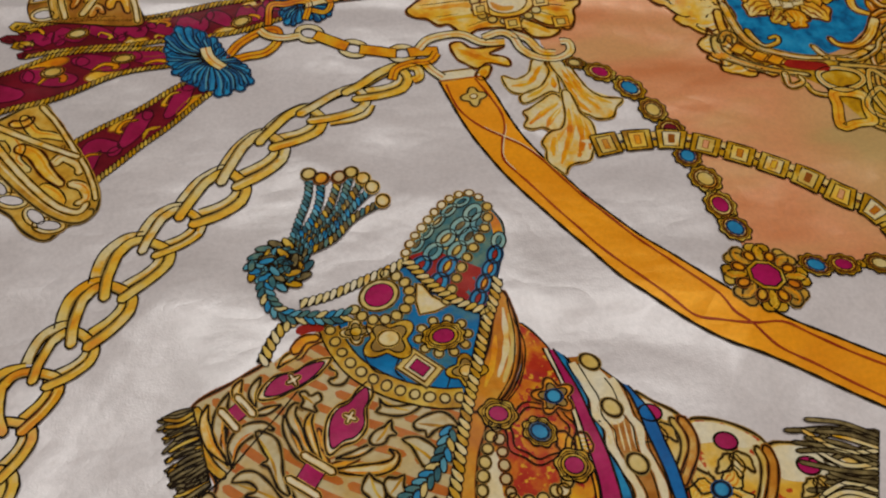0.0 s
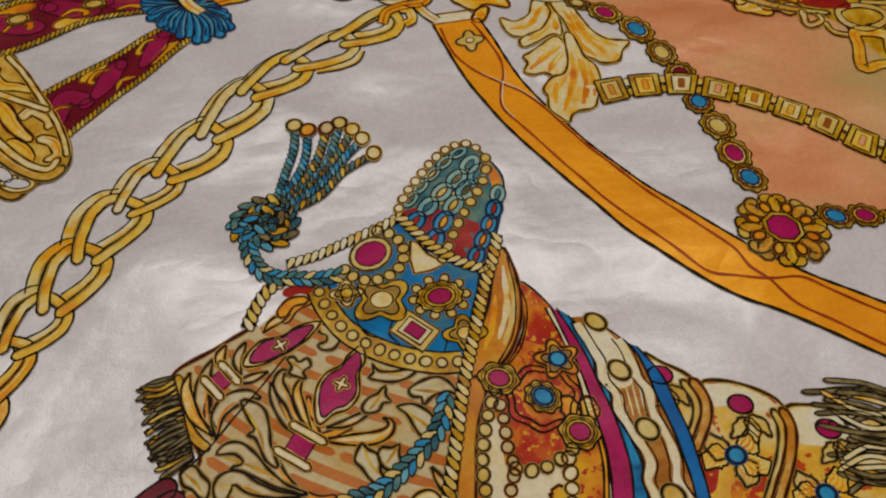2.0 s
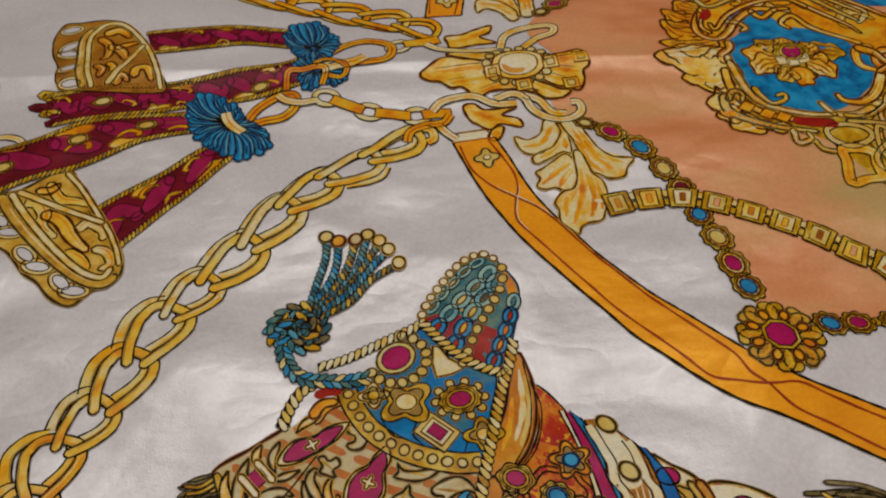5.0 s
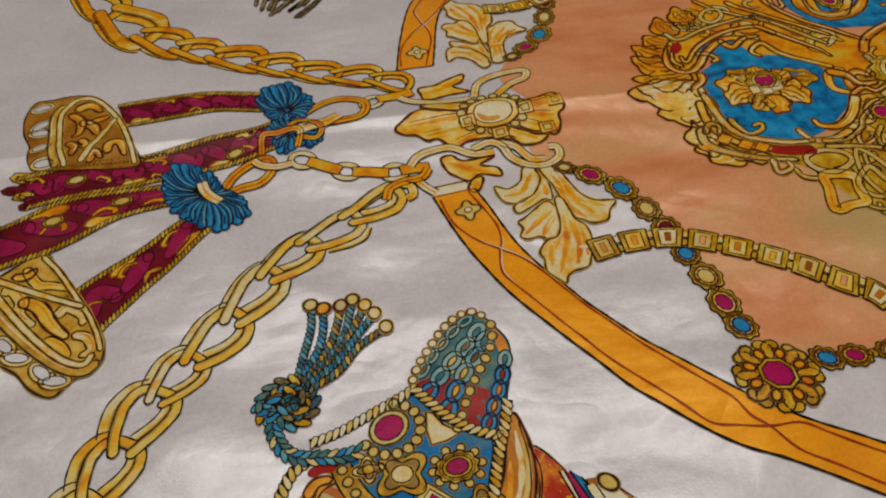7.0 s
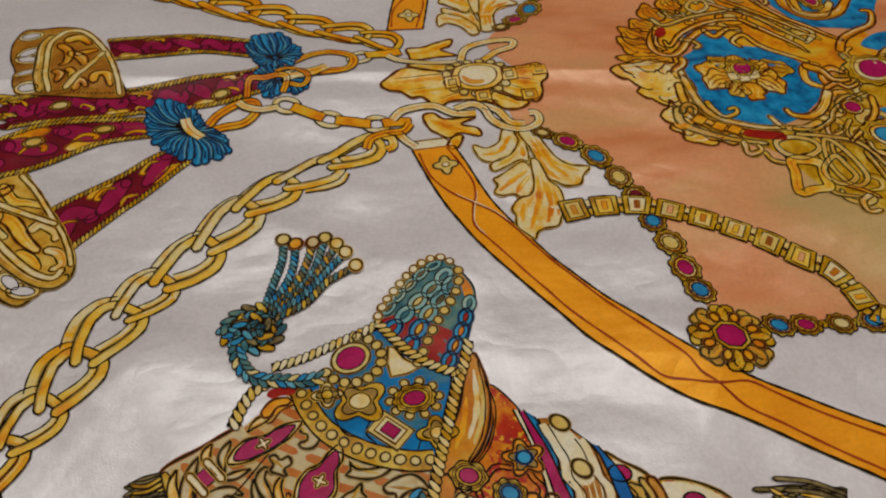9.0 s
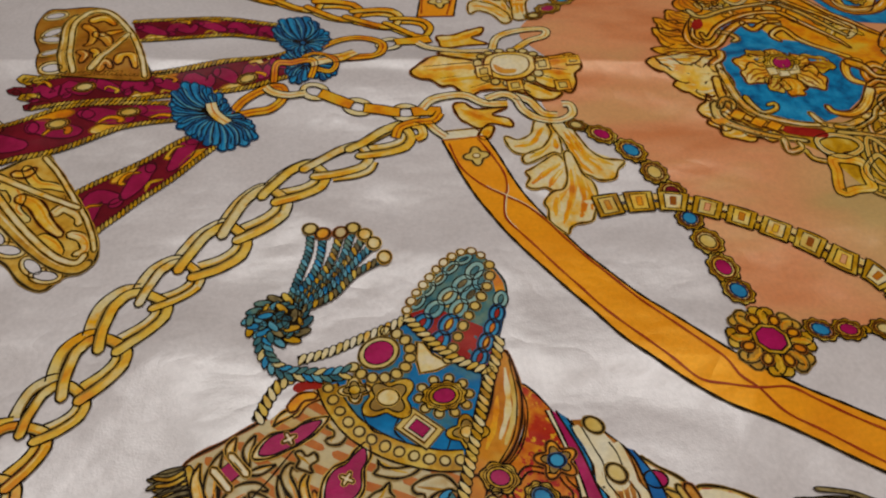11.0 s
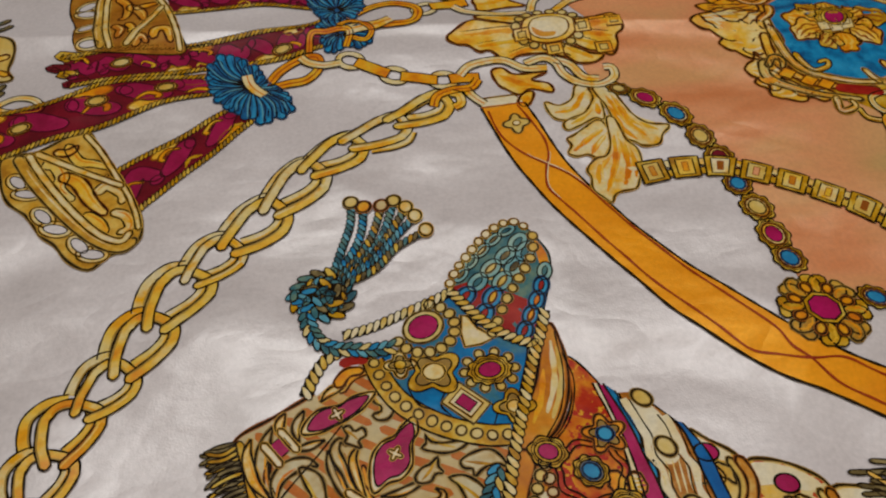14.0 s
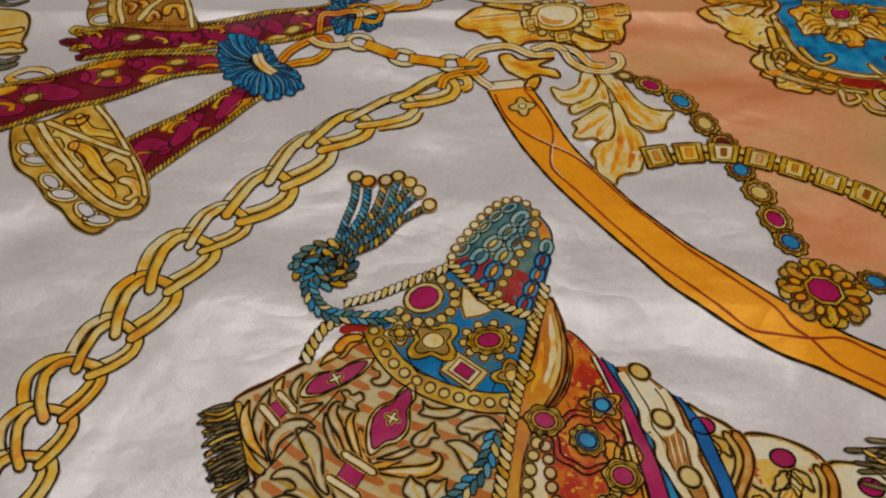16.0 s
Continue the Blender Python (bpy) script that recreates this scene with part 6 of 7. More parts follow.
def rosette(points, parent):
    """A pointed four-lobed magenta rosette with a pale rim and star."""
    p = np.array(points)
    c = p.mean(axis=0)
    q = curve(p, closed=True, step=0.0014)
    s = Sheet()
    s.shape(q, CREAM, 5, 0.0012)
    s.shape(c + (q - c) * 0.83, PINK, 5.8, 0.0010)
    u = q[np.argmax(np.linalg.norm(q - c, axis=1))] - c
    ln = np.linalg.norm(u)
    u = u / ln
    v = np.array([-u[1], u[0]])
    a = np.linspace(0, 2 * math.pi, 48, endpoint=False)
    star = ln * (0.07 + 0.11 * (0.5 + 0.5 * np.cos(4 * a)))
    s.shape(c + np.outer(star * np.cos(a), u) + np.outer(star * np.sin(a), v), CREAM, 6.6, 0.0008)
    s.make("rosette", parent, "magenta four-lobed rosette with a pale star")


rosette([(-0.0039, -0.2736), (-0.0031, -0.2809), (-0.0064, -0.2868), (-0.0074, -0.2964), (-0.0126, -0.3023), (-0.0190, -0.3036), (-0.0256, -0.3072), (-0.0271, -0.2999), (-0.0254, -0.2903), (-0.0208, -0.2842), (-0.0143, -0.2816), (-0.0101, -0.2771)], flap)
rosette([(-0.0565, -0.2755), (-0.0539, -0.2689), (-0.0474, -0.2638), (-0.0382, -0.2629), (-0.0321, -0.2596), (-0.0213, -0.2588), (-0.0267, -0.2656), (-0.0328, -0.2695), (-0.0413, -0.2734), (-0.0490, -0.2762)], flap)
for _a, _b in (((-0.0698, -0.2762), (-0.0629, -0.2854)), ((-0.0400, -0.3105), (-0.0286, -0.3193))):
    s = Sheet()
    _a, _b = np.array(_a), np.array(_b)
    _d = np.array([-(_b - _a)[1], (_b - _a)[0]])
    _m = (_a + _b) / 2
    s.shape(np.array([_m - _d * 0.36 - (_b - _a) * 0.35, _m + _d * 0.36 - (_b - _a) * 0.35, _m + _d * 0.36 + (_b - _a) * 0.35, _m - _d * 0.36 + (_b - _a) * 0.35]), PINK, 5, 0.001)
    for _k in (-0.42, 0.42):
        plume(s, [_m + _d * _k - (_b - _a) * 0.65, _m + _d * _k + (_b - _a) * 0.65], 0.0035, 0.0035, CREAM, 5.6, 0.0009)
    s.make("spindle", flap, "magenta spindle between pale bars")


# ---- fringes ----
def fringe(name, root_a, root_b, tip_a, tip_b, n, parent, seed, label, mats, w=0.0020, curl=0.3):
    r = random.Random(seed)
    fr = lay(name, parent)
    tagged(fr, label)
    ra, rb, ta, tb = (np.asarray(p) for p in (root_a, root_b, tip_a, tip_b))
    for i in range(n):
        t = (i + r.uniform(-0.3, 0.3)) / (n - 1)
        a, b = ra + (rb - ra) * t, ta + (tb - ta) * t
        b = b + (b - a) * r.uniform(-0.30, 0.16)
        side = np.array([-(b - a)[1], (b - a)[0]])
        s = Sheet()
        plume(s, [a, a + (b - a) * 0.5 + side * r.uniform(-curl, curl) * 0.5, b + side * r.uniform(-curl, curl) * 0.6], w, w * 0.95, mats[r.randrange(len(mats))], 4 + 0.5 * r.random() + (i % 3) * 0.7, 0.0008)
        s.make("strand", fr)


fringe("fringe", (-0.0863, -0.2760), (-0.0776, -0.3131), (-0.1024, -0.2790), (-0.0918, -0.3201), 46, drape, 3, "dark olive thread fringe on the flap", [OLIVE, OLD_GOLD, OLIVE, OLIVE])
fringe("fringe", (0.2329, -0.3315), (0.2132, -0.3696), (0.1943, -0.3188), (0.1893, -0.3660), 34, drape, 5, "dark olive and cream thread fringe on the sleeve", [OLIVE, OLIVE, LEAF, OLIVE, OLIVE], 0.0024)
fringe("fringe", (-0.0201, 0.2450), (0.0706, 0.2629), (-0.0381, 0.1934), (-0.0021, 0.1628), 24, scarf, 8, "dark brown thread fringe of another drape", [OLIVE, OLIVE, INK], 0.0034, 0.1)
s = Sheet()
plume(s, [(-0.1016, -0.3307), (-0.0939, -0.3261), (-0.0849, -0.3228)], 0.006, 0.010, CRIMSON, 3, 0.0012)
plume(s, [(-0.0981, -0.3346), (-0.0892, -0.3314), (-0.0814, -0.3292)], 0.008, 0.012, CRIMSON, 2.6, 0.0012)
s.make("ribbon_end", drape, "dark crimson ribbon end under the fringe")

# ---- blue jewelled panel ----
PANEL_BLUE = satin("panel_blue_dye", [(0.05, 0.16, 0.17), (0.004, 0.12, 0.30), (0.004, 0.17, 0.40)], 0.02, gloss=0.10)
s = Sheet()
s.shape(curve([(-0.0227, -0.2406), (-0.0091, -0.2375), (-0.0013, -0.2268), (0.0081, -0.2148), (0.0196, -0.2075), (0.0300, -0.2177), (0.0388, -0.2303), (0.0489, -0.2387), (0.0560, -0.2428), (0.0476, -0.2669), (0.0409, -0.2851), (0.0358, -0.2897), (0.0180, -0.2859), (0.0032, -0.2769), (-0.0089, -0.2657), (-0.0173, -0.2540)], closed=True, step=0.003), PANEL_BLUE, 4, 0.0012)
panel = s.make("panel", drape, "bright blue panel set with stones")
s = Sheet()
_q = curve([(-0.0211, -0.2415), (-0.0175, -0.2526), (-0.0105, -0.2648), (0.0013, -0.2754), (0.0144, -0.2830), (0.0282, -0.2878), (0.0392, -0.2890)], step=0.0012)
s.band(offset(_q, 0.0052), offset(_q, -0.0052), OLD_GOLD, 5, across=2)
for _o in (0.0052, -0.0052):
    s.line(offset(_q, _o), 0.0011, INK, 5.5)
s.make("beaded_border", panel, "gold border band")
pearls([(-0.0206, -0.2429), (-0.0175, -0.2526), (-0.0105, -0.2648), (0.0013, -0.2754), (0.0144, -0.2830), (0.0282, -0.2878), (0.0376, -0.2888)], 0.0040, SALLOW, panel, 6, "border_pearl", gap=2.5)


def beads(c, rx, ry, n, r, parent, a0=0.0, a1=2 * math.pi, mat=None):
    rx, ry, r = rx * 0.8, ry * 0.8, r * 0.72
    for i in range(n):
        a = a0 + (a1 - a0) * i / (n - (0 if a1 - a0 > 6.2 else 1))
        s = Sheet()
        s.oval(np.asarray(c) + [rx * math.cos(a), ry * math.sin(a)], r, r * 0.92, a, mat or SALLOW, 6.5, 0.0009)
        s.make("bead", parent)


def star_setting(c, r, parent, mat, core, turn=0.0, points=4):
    r = r * 0.92
    a = np.linspace(0, 2 * math.pi, 56, endpoint=False)
    s = Sheet()
    for k, m, l in ((1.0, mat, 6), (0.70, DARK_GOLD, 6.8)):
        rr = r * k * (0.60 + 0.40 * np.abs(np.cos(points * (a - turn) / 2)) ** 1.8)
        s.shape(np.asarray(c) + np.stack([rr * np.cos(a), rr * 0.95 * np.sin(a)], -1), m, l, 0.001)
    s.oval(c, r * 0.36, r * 0.32, 0, core, 7.6, 0.0009)
    s.make("star_setting", parent)


jewel("pink_stone", (0.0058, -0.2247), 0.0116, 0.0098, 0.5, PINK, panel, 7, SALLOW, halo=0, label="large magenta oval stone")
beads((0.0063, -0.2255), 0.0195, 0.0180, 11, 0.0042, panel, -2.7, 1.3)
jewel("pink_stone", (0.0351, -0.2539), 0.0082, 0.0062, 0.1, PINK, panel, 7.4, OLD_GOLD, halo=10)
beads((0.0351, -0.2539), 0.0155, 0.0125, 10, 0.0036, panel)
star_setting((0.0079, -0.2515), 0.0165, panel, OLD_GOLD, LEAF, 0.6)
star_setting((0.0434, -0.2748), 0.0115, panel, OLD_GOLD, LEAF, 0.0)
star_setting((-0.0080, -0.2454), 0.0088, panel, LEAF, OLD_GOLD, 0.0)
s = Sheet()
_c = np.array((0.0209, -0.2703))
_z = np.array([[-1, 0.15], [-0.15, 1], [1, -0.15], [0.15, -1]])
for _k, _m, _l in ((0.0115, SALLOW, 6), (0.0080, LEAF, 6.8), (0.0052, PINK, 7.6)):
    s.shape(_c + _k * _z, _m, _l, 0.001)
s.make("diamond_stone", panel, "magenta diamond in a square gold setting")
s = Sheet()
s.shape(np.array([(0.0258, -0.2205), (0.0294, -0.2218), (0.0332, -0.2294), (0.0408, -0.2361), (0.0332, -0.2389), (0.0251, -0.2394), (0.0241, -0.2307)]), LEAF, 6, 0.0012)
s.make("pale_corner", panel, "pale corner piece")
for _p in ([(-0.0056, -0.2587), (-0.0013, -0.2682), (0.0061, -0.2722)], [(0.0128, -0.2614), (0.0091, -0.2698), (0.0135, -0.2762)], [(0.0316, -0.2701), (0.0346, -0.2765), (0.0321, -0.2833)], [(0.0532, -0.2628), (0.0487, -0.2727), (0.0452, -0.2838)]):
    s = Sheet()
    s.line(curve(_p, step=0.0015), 0.0012, INK, 5.2, taper=True)
    s.make("ink_line", panel)
s = Sheet()
s.shape(curve([(-0.0307, -0.2264), (-0.0164, -0.2231), (0.0001, -0.2158), (0.0076, -0.2140), (0.0013, -0.2237), (-0.0060, -0.2344), (-0.0201, -0.2347)], closed=True), WHITE, 3, 0)
s.make("white_ground", drape, "white gap inside the cord")

# ---- pearl-edged cap ----
s = Sheet()
_o = curve([(0.0210, -0.2058), (0.0269, -0.1927), (0.0356, -0.1829), (0.0463, -0.1730), (0.0558, -0.1677), (0.0624, -0.1661), (0.0674, -0.1699), (0.0728, -0.1782), (0.0778, -0.1881), (0.0780, -0.1967), (0.0747, -0.2068), (0.0683, -0.2240), (0.0607, -0.2397), (0.0464, -0.2374), (0.0325, -0.2244)], closed=True, step=0.002)
s.shape(_o, TEAL, 5, 0.0012)
cap = s.make("cap", drape, "teal cap covered with looped chains and pearls")
for _p, _m in (([(0.0228, -0.2053), (0.0315, -0.2009), (0.0390, -0.2003), (0.0455, -0.2068), (0.0550, -0.2125), (0.0629, -0.2181), (0.0668, -0.2221), (0.0603, -0.2383), (0.0469, -0.2362), (0.0332, -0.2236)], BRICK_RED), ([(0.0717, -0.1804), (0.0769, -0.1895), (0.0760, -0.2003), (0.0725, -0.1993)], OCHRE), ([(0.0436, -0.1901), (0.0519, -0.1952), (0.0484, -0.2018), (0.0410, -0.1995)], SALLOW), ([(0.0620, -0.1825), (0.0672, -0.1881), (0.0626, -0.1966), (0.0586, -0.1914)], OLIVE)):
    s = Sheet()
    s.area(curve(_p, closed=True, step=0.002), _m, 5.3)
    s.make("cap_patch", cap)
CHAIN_TEAL = satin("pale_teal_dye", [(0.30, 0.42, 0.34), (0.20, 0.37, 0.35), (0.09, 0.26, 0.31)], 0.016)
for _p, _n, _wide in (([(0.0266, -0.1994), (0.0352, -0.1897), (0.0450, -0.1811), (0.0541, -0.1745), (0.0622, -0.1710)], 5, 0.5), ([(0.0258, -0.2135), (0.0369, -0.2025), (0.0467, -0.1939), (0.0564, -0.1868), (0.0667, -0.1770)], 5, 0.62), ([(0.0345, -0.2267), (0.0421, -0.2150), (0.0499, -0.2039), (0.0600, -0.1938), (0.0694, -0.1828)], 5, 0.62), ([(0.0539, -0.2386), (0.0607, -0.2269), (0.0678, -0.2141), (0.0757, -0.1959)], 5, 0.6)):
    _q = even(curve(_p, step=0.001), _n * 8 + 1)
    for _i in range(_n):
        _c, _d = _q[_i * 8 + 4], _q[_i * 8 + 8] - _q[_i * 8]
        _r, _t = np.linalg.norm(_d) * 0.60, math.atan2(_d[1], _d[0])
        low = _c[1] < -0.205
        s = Sheet()
        s.oval(_c, _r, _r * _wide * 1.15, _t, (SKY if low else CHAIN_TEAL), 6.2 + 0.2 * (_i % 2), 0.0010)
        s.oval(_c, _r * 0.56, _r * _wide * 0.42, _t, (BRICK_RED, OCHRE, FLAME)[_i % 3] if low else (OLIVE, TEAL, SALLOW)[_i % 3], 6.9, 0.0008)
        s.make("loop", cap)
pearls([(0.0229, -0.2002), (0.0276, -0.1920), (0.0348, -0.1843), (0.0434, -0.1755), (0.0532, -0.1689), (0.0623, -0.1669), (0.0679, -0.1708)], 0.0038, CREAM, cap, 7.5, gap=2.2)
pearls([(0.0715, -0.1781), (0.0696, -0.1883), (0.0629, -0.1985), (0.0558, -0.2076), (0.0499, -0.2162), (0.0446, -0.2253), (0.0404, -0.2333)], 0.0042, SALLOW, cap, 7.5, gap=2.4)

# ---- cords ----
_gold_cord = [LEAF, SALLOW, OLD_GOLD]
_blue_cord = [SKY, TEAL, PALE_BLUE, SALLOW, TEAL]
rope("cord", [(-0.0348, -0.2249), (-0.0190, -0.2211), (-0.0011, -0.2145), (0.0156, -0.2085), (0.0241, -0.2048)], 0.0062, [LEAF, CREAM, SALLOW], drape, 6.4, "cream twisted cord")
rope("cord", [(0.0222, -0.2052), (0.0293, -0.2160), (0.0378, -0.2275), (0.0484, -0.2371), (0.0607, -0.2429)], 0.0060, _gold_cord, drape, 8.2, "gold twisted cord under the cap")
rope("cord", [(0.0688, -0.2240), (0.0633, -0.2379), (0.0568, -0.2513), (0.0502, -0.2683), (0.0437, -0.2849), (0.0382, -0.2992), (0.0341, -0.3122), (0.0297, -0.3265), (0.0251, -0.3403), (0.0205, -0.3564)], 0.0062, _gold_cord, drape, 8.2, "gold twisted cord hanging down")
braid("cord", [(-0.0528, -0.2015), (-0.0519, -0.2164), (-0.0472, -0.2273), (-0.0392, -0.2325), (-0.0310, -0.2337), (-0.0201, -0.2352), (-0.0089, -0.2343)], 0.0088, _blue_cord, drape, 7.2, "blue and gold braided cord")
braid("cord", [(0.0303, -0.3041), (0.0242, -0.3169), (0.0154, -0.3254), (0.0052, -0.3328), (-0.0046, -0.3387), (-0.0164, -0.3411), (-0.0286, -0.3454)], 0.0085, _blue_cord, drape, 7.2, "blue and gold braided cord over the flap")
rope("cord", [(-0.0360, -0.2341), (-0.0444, -0.2391), (-0.0502, -0.2475), (-0.0547, -0.2570)], 0.0066, [LEAF, SALLOW, OLD_GOLD], drape, 6.2, "cream twisted cord")
s = Sheet()
s.shape(curve([(-0.0449, -0.2437), (-0.0387, -0.2352), (-0.0254, -0.2388), (-0.0298, -0.2444), (-0.0421, -0.2518), (-0.0502, -0.2566)], closed=True), WHITE, 3, 0)
plume(s, [(-0.0376, -0.2417), (-0.0308, -0.2402), (-0.0234, -0.2413)], 0.006, 0.004, BRICK_RED, 3.6, 0)
plume(s, [(-0.0396, -0.2536), (-0.0339, -0.2469), (-0.0259, -0.2465)], 0.006, 0.004, OCHRE, 3.8, 0.0009)
s.make("flap_corner", drape, "white gap and red fold beside the cord")
# knot
knot = lay("knot", drape)
tagged(knot, "teal and gold knotted cord")
s = Sheet()
s.area(curve([(-0.0602, -0.2012), (-0.0573, -0.1913), (-0.0496, -0.1860), (-0.0402, -0.1858), (-0.0322, -0.1920), (-0.0305, -0.2016), (-0.0350, -0.2097), (-0.0435, -0.2118), (-0.0535, -0.2106)], closed=True), OLIVE, 5.5)
s.make("knot_shade", knot)
_knot_cord = [TEAL, OLIVE, PALE_BLUE, TEAL, OLD_GOLD]
tagged(braid("knot_turn", [(-0.0501, -0.2070), (-0.0435, -0.2104), (-0.0360, -0.2081), (-0.0322, -0.2007), (-0.0340, -0.1924), (-0.0408, -0.1872), (-0.0491, -0.1876), (-0.0544, -0.1923), (-0.0574, -0.1998), (-0.0546, -0.2075)], 0.0110, _knot_cord, knot, 6.0, "plaited teal and gold turn of the knot"), kind="stuff")
tagged(braid("knot_turn", [(-0.0467, -0.2043), (-0.0404, -0.2041), (-0.0379, -0.1986), (-0.0423, -0.1936), (-0.0481, -0.1944), (-0.0506, -0.1995)], 0.0105, [OLIVE, TEAL, OLD_GOLD, TEAL], knot, 6.8, "plaited olive turn of the knot"), kind="stuff")
tagged(braid("knot_turn", [(-0.0590, -0.2020), (-0.0551, -0.1977), (-0.0505, -0.1987), (-0.0496, -0.2055), (-0.0519, -0.2114)], 0.0100, [SKY, TEAL, PALE_BLUE], knot, 7.6, "plaited blue turn of the knot"), kind="stuff")
# hanging cords with ball ends
for _n, (_e, _p) in enumerate(((((-0.0256, -0.1401)), [(-0.0376, -0.1850), (-0.0325, -0.1700), (-0.0271, -0.1552), (-0.0254, -0.1425)]), (((-0.0188, -0.1439)), [(-0.0368, -0.1862), (-0.0267, -0.1727), (-0.0211, -0.1600), (-0.0189, -0.1463)]), (((-0.0086, -0.1441)), [(-0.0357, -0.1874), (-0.0240, -0.1769), (-0.0145, -0.1609), (-0.0091, -0.1465)]), (((-0.0015, -0.1413)), [(-0.0349, -0.1883), (-0.0211, -0.1773), (-0.0096, -0.1636), (-0.0021, -0.1441)]),
                                (((0.0049, -0.1464)), [(-0.0341, -0.1898), (-0.0182, -0.1777), (-0.0066, -0.1640), (0.0044, -0.1483)]), (((0.0095, -0.1531)), [(-0.0336, -0.1913), (-0.0168, -0.1798), (-0.0038, -0.1664), (0.0087, -0.1546)]), (((0.0145, -0.1634)), [(-0.0323, -0.1930), (-0.0158, -0.1855), (-0.0028, -0.1723), (0.0125, -0.1647)]))):
    rope("tassel_cord", _p, 0.0050, ([TEAL, PALE_BLUE, TEAL], [TEAL, PALE_BLUE, BLUE], [OLIVE, TEAL, OLD_GOLD])[(0, 1, 2, 0, 2, 1, 2)[_n]], knot, 6 + 0.3 * _n)
    s = Sheet()
    s.oval(_e, 0.0041, 0.0037, 0.3 * _n, (SALLOW, OCHRE, BROWN, SALLOW, LEAF, LEAF, LEAF)[_n] if _n != 2 else BUFF, 9, 0.0012)
    s.make("ball_end", knot, "pale gold ball end")

# ---- sleeve: collar, flame cloth, bands and puffs ----
s = Sheet()
s.shape(curve([(0.0685, -0.2311), (0.0736, -0.2478), (0.0713, -0.2685), (0.0625, -0.2864), (0.0523, -0.2948), (0.0417, -0.2960), (0.0481, -0.2785), (0.0567, -0.2617)], closed=True, step=0.003), AMBER, 4, 0.0013)
collar = s.make("collar", drape, "amber collar with pale streaks")
for _p, _m in (([(0.0682, -0.2411), (0.0655, -0.2630), (0.0580, -0.2799)], LEAF), ([(0.0702, -0.2447), (0.0690, -0.2635), (0.0600, -0.2831)], SALLOW), ([(0.0614, -0.2562), (0.0571, -0.2709), (0.0504, -0.2846)], OCHRE)):
    s = Sheet()
    s.line(curve(_p, step=0.002), 0.0036, _m, 4.6, taper=True)
    s.make("streak", collar)
s = Sheet()
s.line(curve([(0.0711, -0.2366), (0.0709, -0.2576), (0.0651, -0.2780), (0.0539, -0.2936)], step=0.002), 0.0009, INK, 5)
s.line(curve([(0.0723, -0.2482), (0.0749, -0.2644), (0.0678, -0.2843), (0.0559, -0.2967)], step=0.002), 0.0009, INK, 5)
s.make("collar_edge", collar)
s = Sheet()
s.shape(curve([(0.0736, -0.2500), (0.0868, -0.2668), (0.0910, -0.2906), (0.0947, -0.3188), (0.0958, -0.3395), (0.0868, -0.3754), (0.0255, -0.3659), (0.0353, -0.3202), (0.0410, -0.3027), (0.0445, -0.2950), (0.0595, -0.2917), (0.0716, -0.2731)], closed=True, step=0.003), FLAME, 2, 0.0013)
flame = s.make("flame_cloth", drape, "red and gold mottled cloth")
s = Sheet()
s.area(curve([(0.0744, -0.2517), (0.0866, -0.2677), (0.0880, -0.2844), (0.0733, -0.2837), (0.0731, -0.2702)], closed=True), BLAZE, 2.6)
s.make("red_patch", flame, "red dyed patch")
s = Sheet()
s.area(curve([(0.0525, -0.3044), (0.0612, -0.3084), (0.0632, -0.3167), (0.0755, -0.3289), (0.0761, -0.3365), (0.0670, -0.3381), (0.0561, -0.3371), (0.0509, -0.3327), (0.0516, -0.3175)], closed=True), BLAZE, 2.5)
s.make("red_patch", flame, "red dyed patch")
s = Sheet()
s.shape(curve([(0.0412, -0.2959), (0.0480, -0.3010), (0.0401, -0.3210), (0.0330, -0.3537), (0.0232, -0.3655), (0.0311, -0.3296)], closed=True), AMBER, 2.8, 0.001)
s.make("amber_strip", flame, "amber strip beside the cord")
s = Sheet()
s.shape(curve([(0.0462, -0.3154), (0.0506, -0.3225), (0.0499, -0.3374), (0.0624, -0.3417), (0.0740, -0.3399), (0.0749, -0.3555), (0.0715, -0.3730), (0.0355, -0.3674), (0.0403, -0.3455)], closed=True), CREAM, 2.9, 0)
s.make("white_panel", flame, "cream panel between the pearl strings")
pearls([(0.0510, -0.3042), (0.0447, -0.3178), (0.0407, -0.3311), (0.0393, -0.3430), (0.0399, -0.3570)], 0.0042, SALLOW, flame, 6, gap=2.15)
pearls([(0.0515, -0.3056), (0.0523, -0.3177), (0.0517, -0.3303), (0.0530, -0.3379), (0.0496, -0.3469), (0.0468, -0.3581)], 0.0040, BUFF, flame, 6, gap=2.15)
pearls([(0.0534, -0.3384), (0.0615, -0.3404), (0.0706, -0.3386), (0.0786, -0.3344)], 0.0042, SALLOW, flame, 6, gap=2.1)
pearls([(0.0763, -0.3377), (0.0750, -0.3485), (0.0725, -0.3620)], 0.0046, CREAM, flame, 6, gap=2.1)
jewel("pink_stone", (0.0539, -0.2993), 0.0068, 0.0056, -0.3, PINK, flame, 6.5, OLD_GOLD, halo=6)
jewel("pink_stone", (0.0835, -0.3277), 0.0066, 0.0058, -0.3, PINK, flame, 6.5, OLD_GOLD, halo=6)
jewel("blue_stone", (0.0714, -0.3103), 0.0062, 0.0052, -0.6, SKY, flame, 6.5, OLIVE, halo=8)
s = Sheet()
for _k in (0.0135, 0.0165):
    _a = np.linspace(0, 2 * math.pi, 40, endpoint=False)
    s.line(np.array((0.0714, -0.3103)) + _k * np.stack([np.cos(_a), 0.9 * np.sin(_a)], -1) * (1 + 0.06 * np.cos(7 * _a))[:, None], 0.0011, INK, 6, closed=True)
s.make("ink_ring", flame)
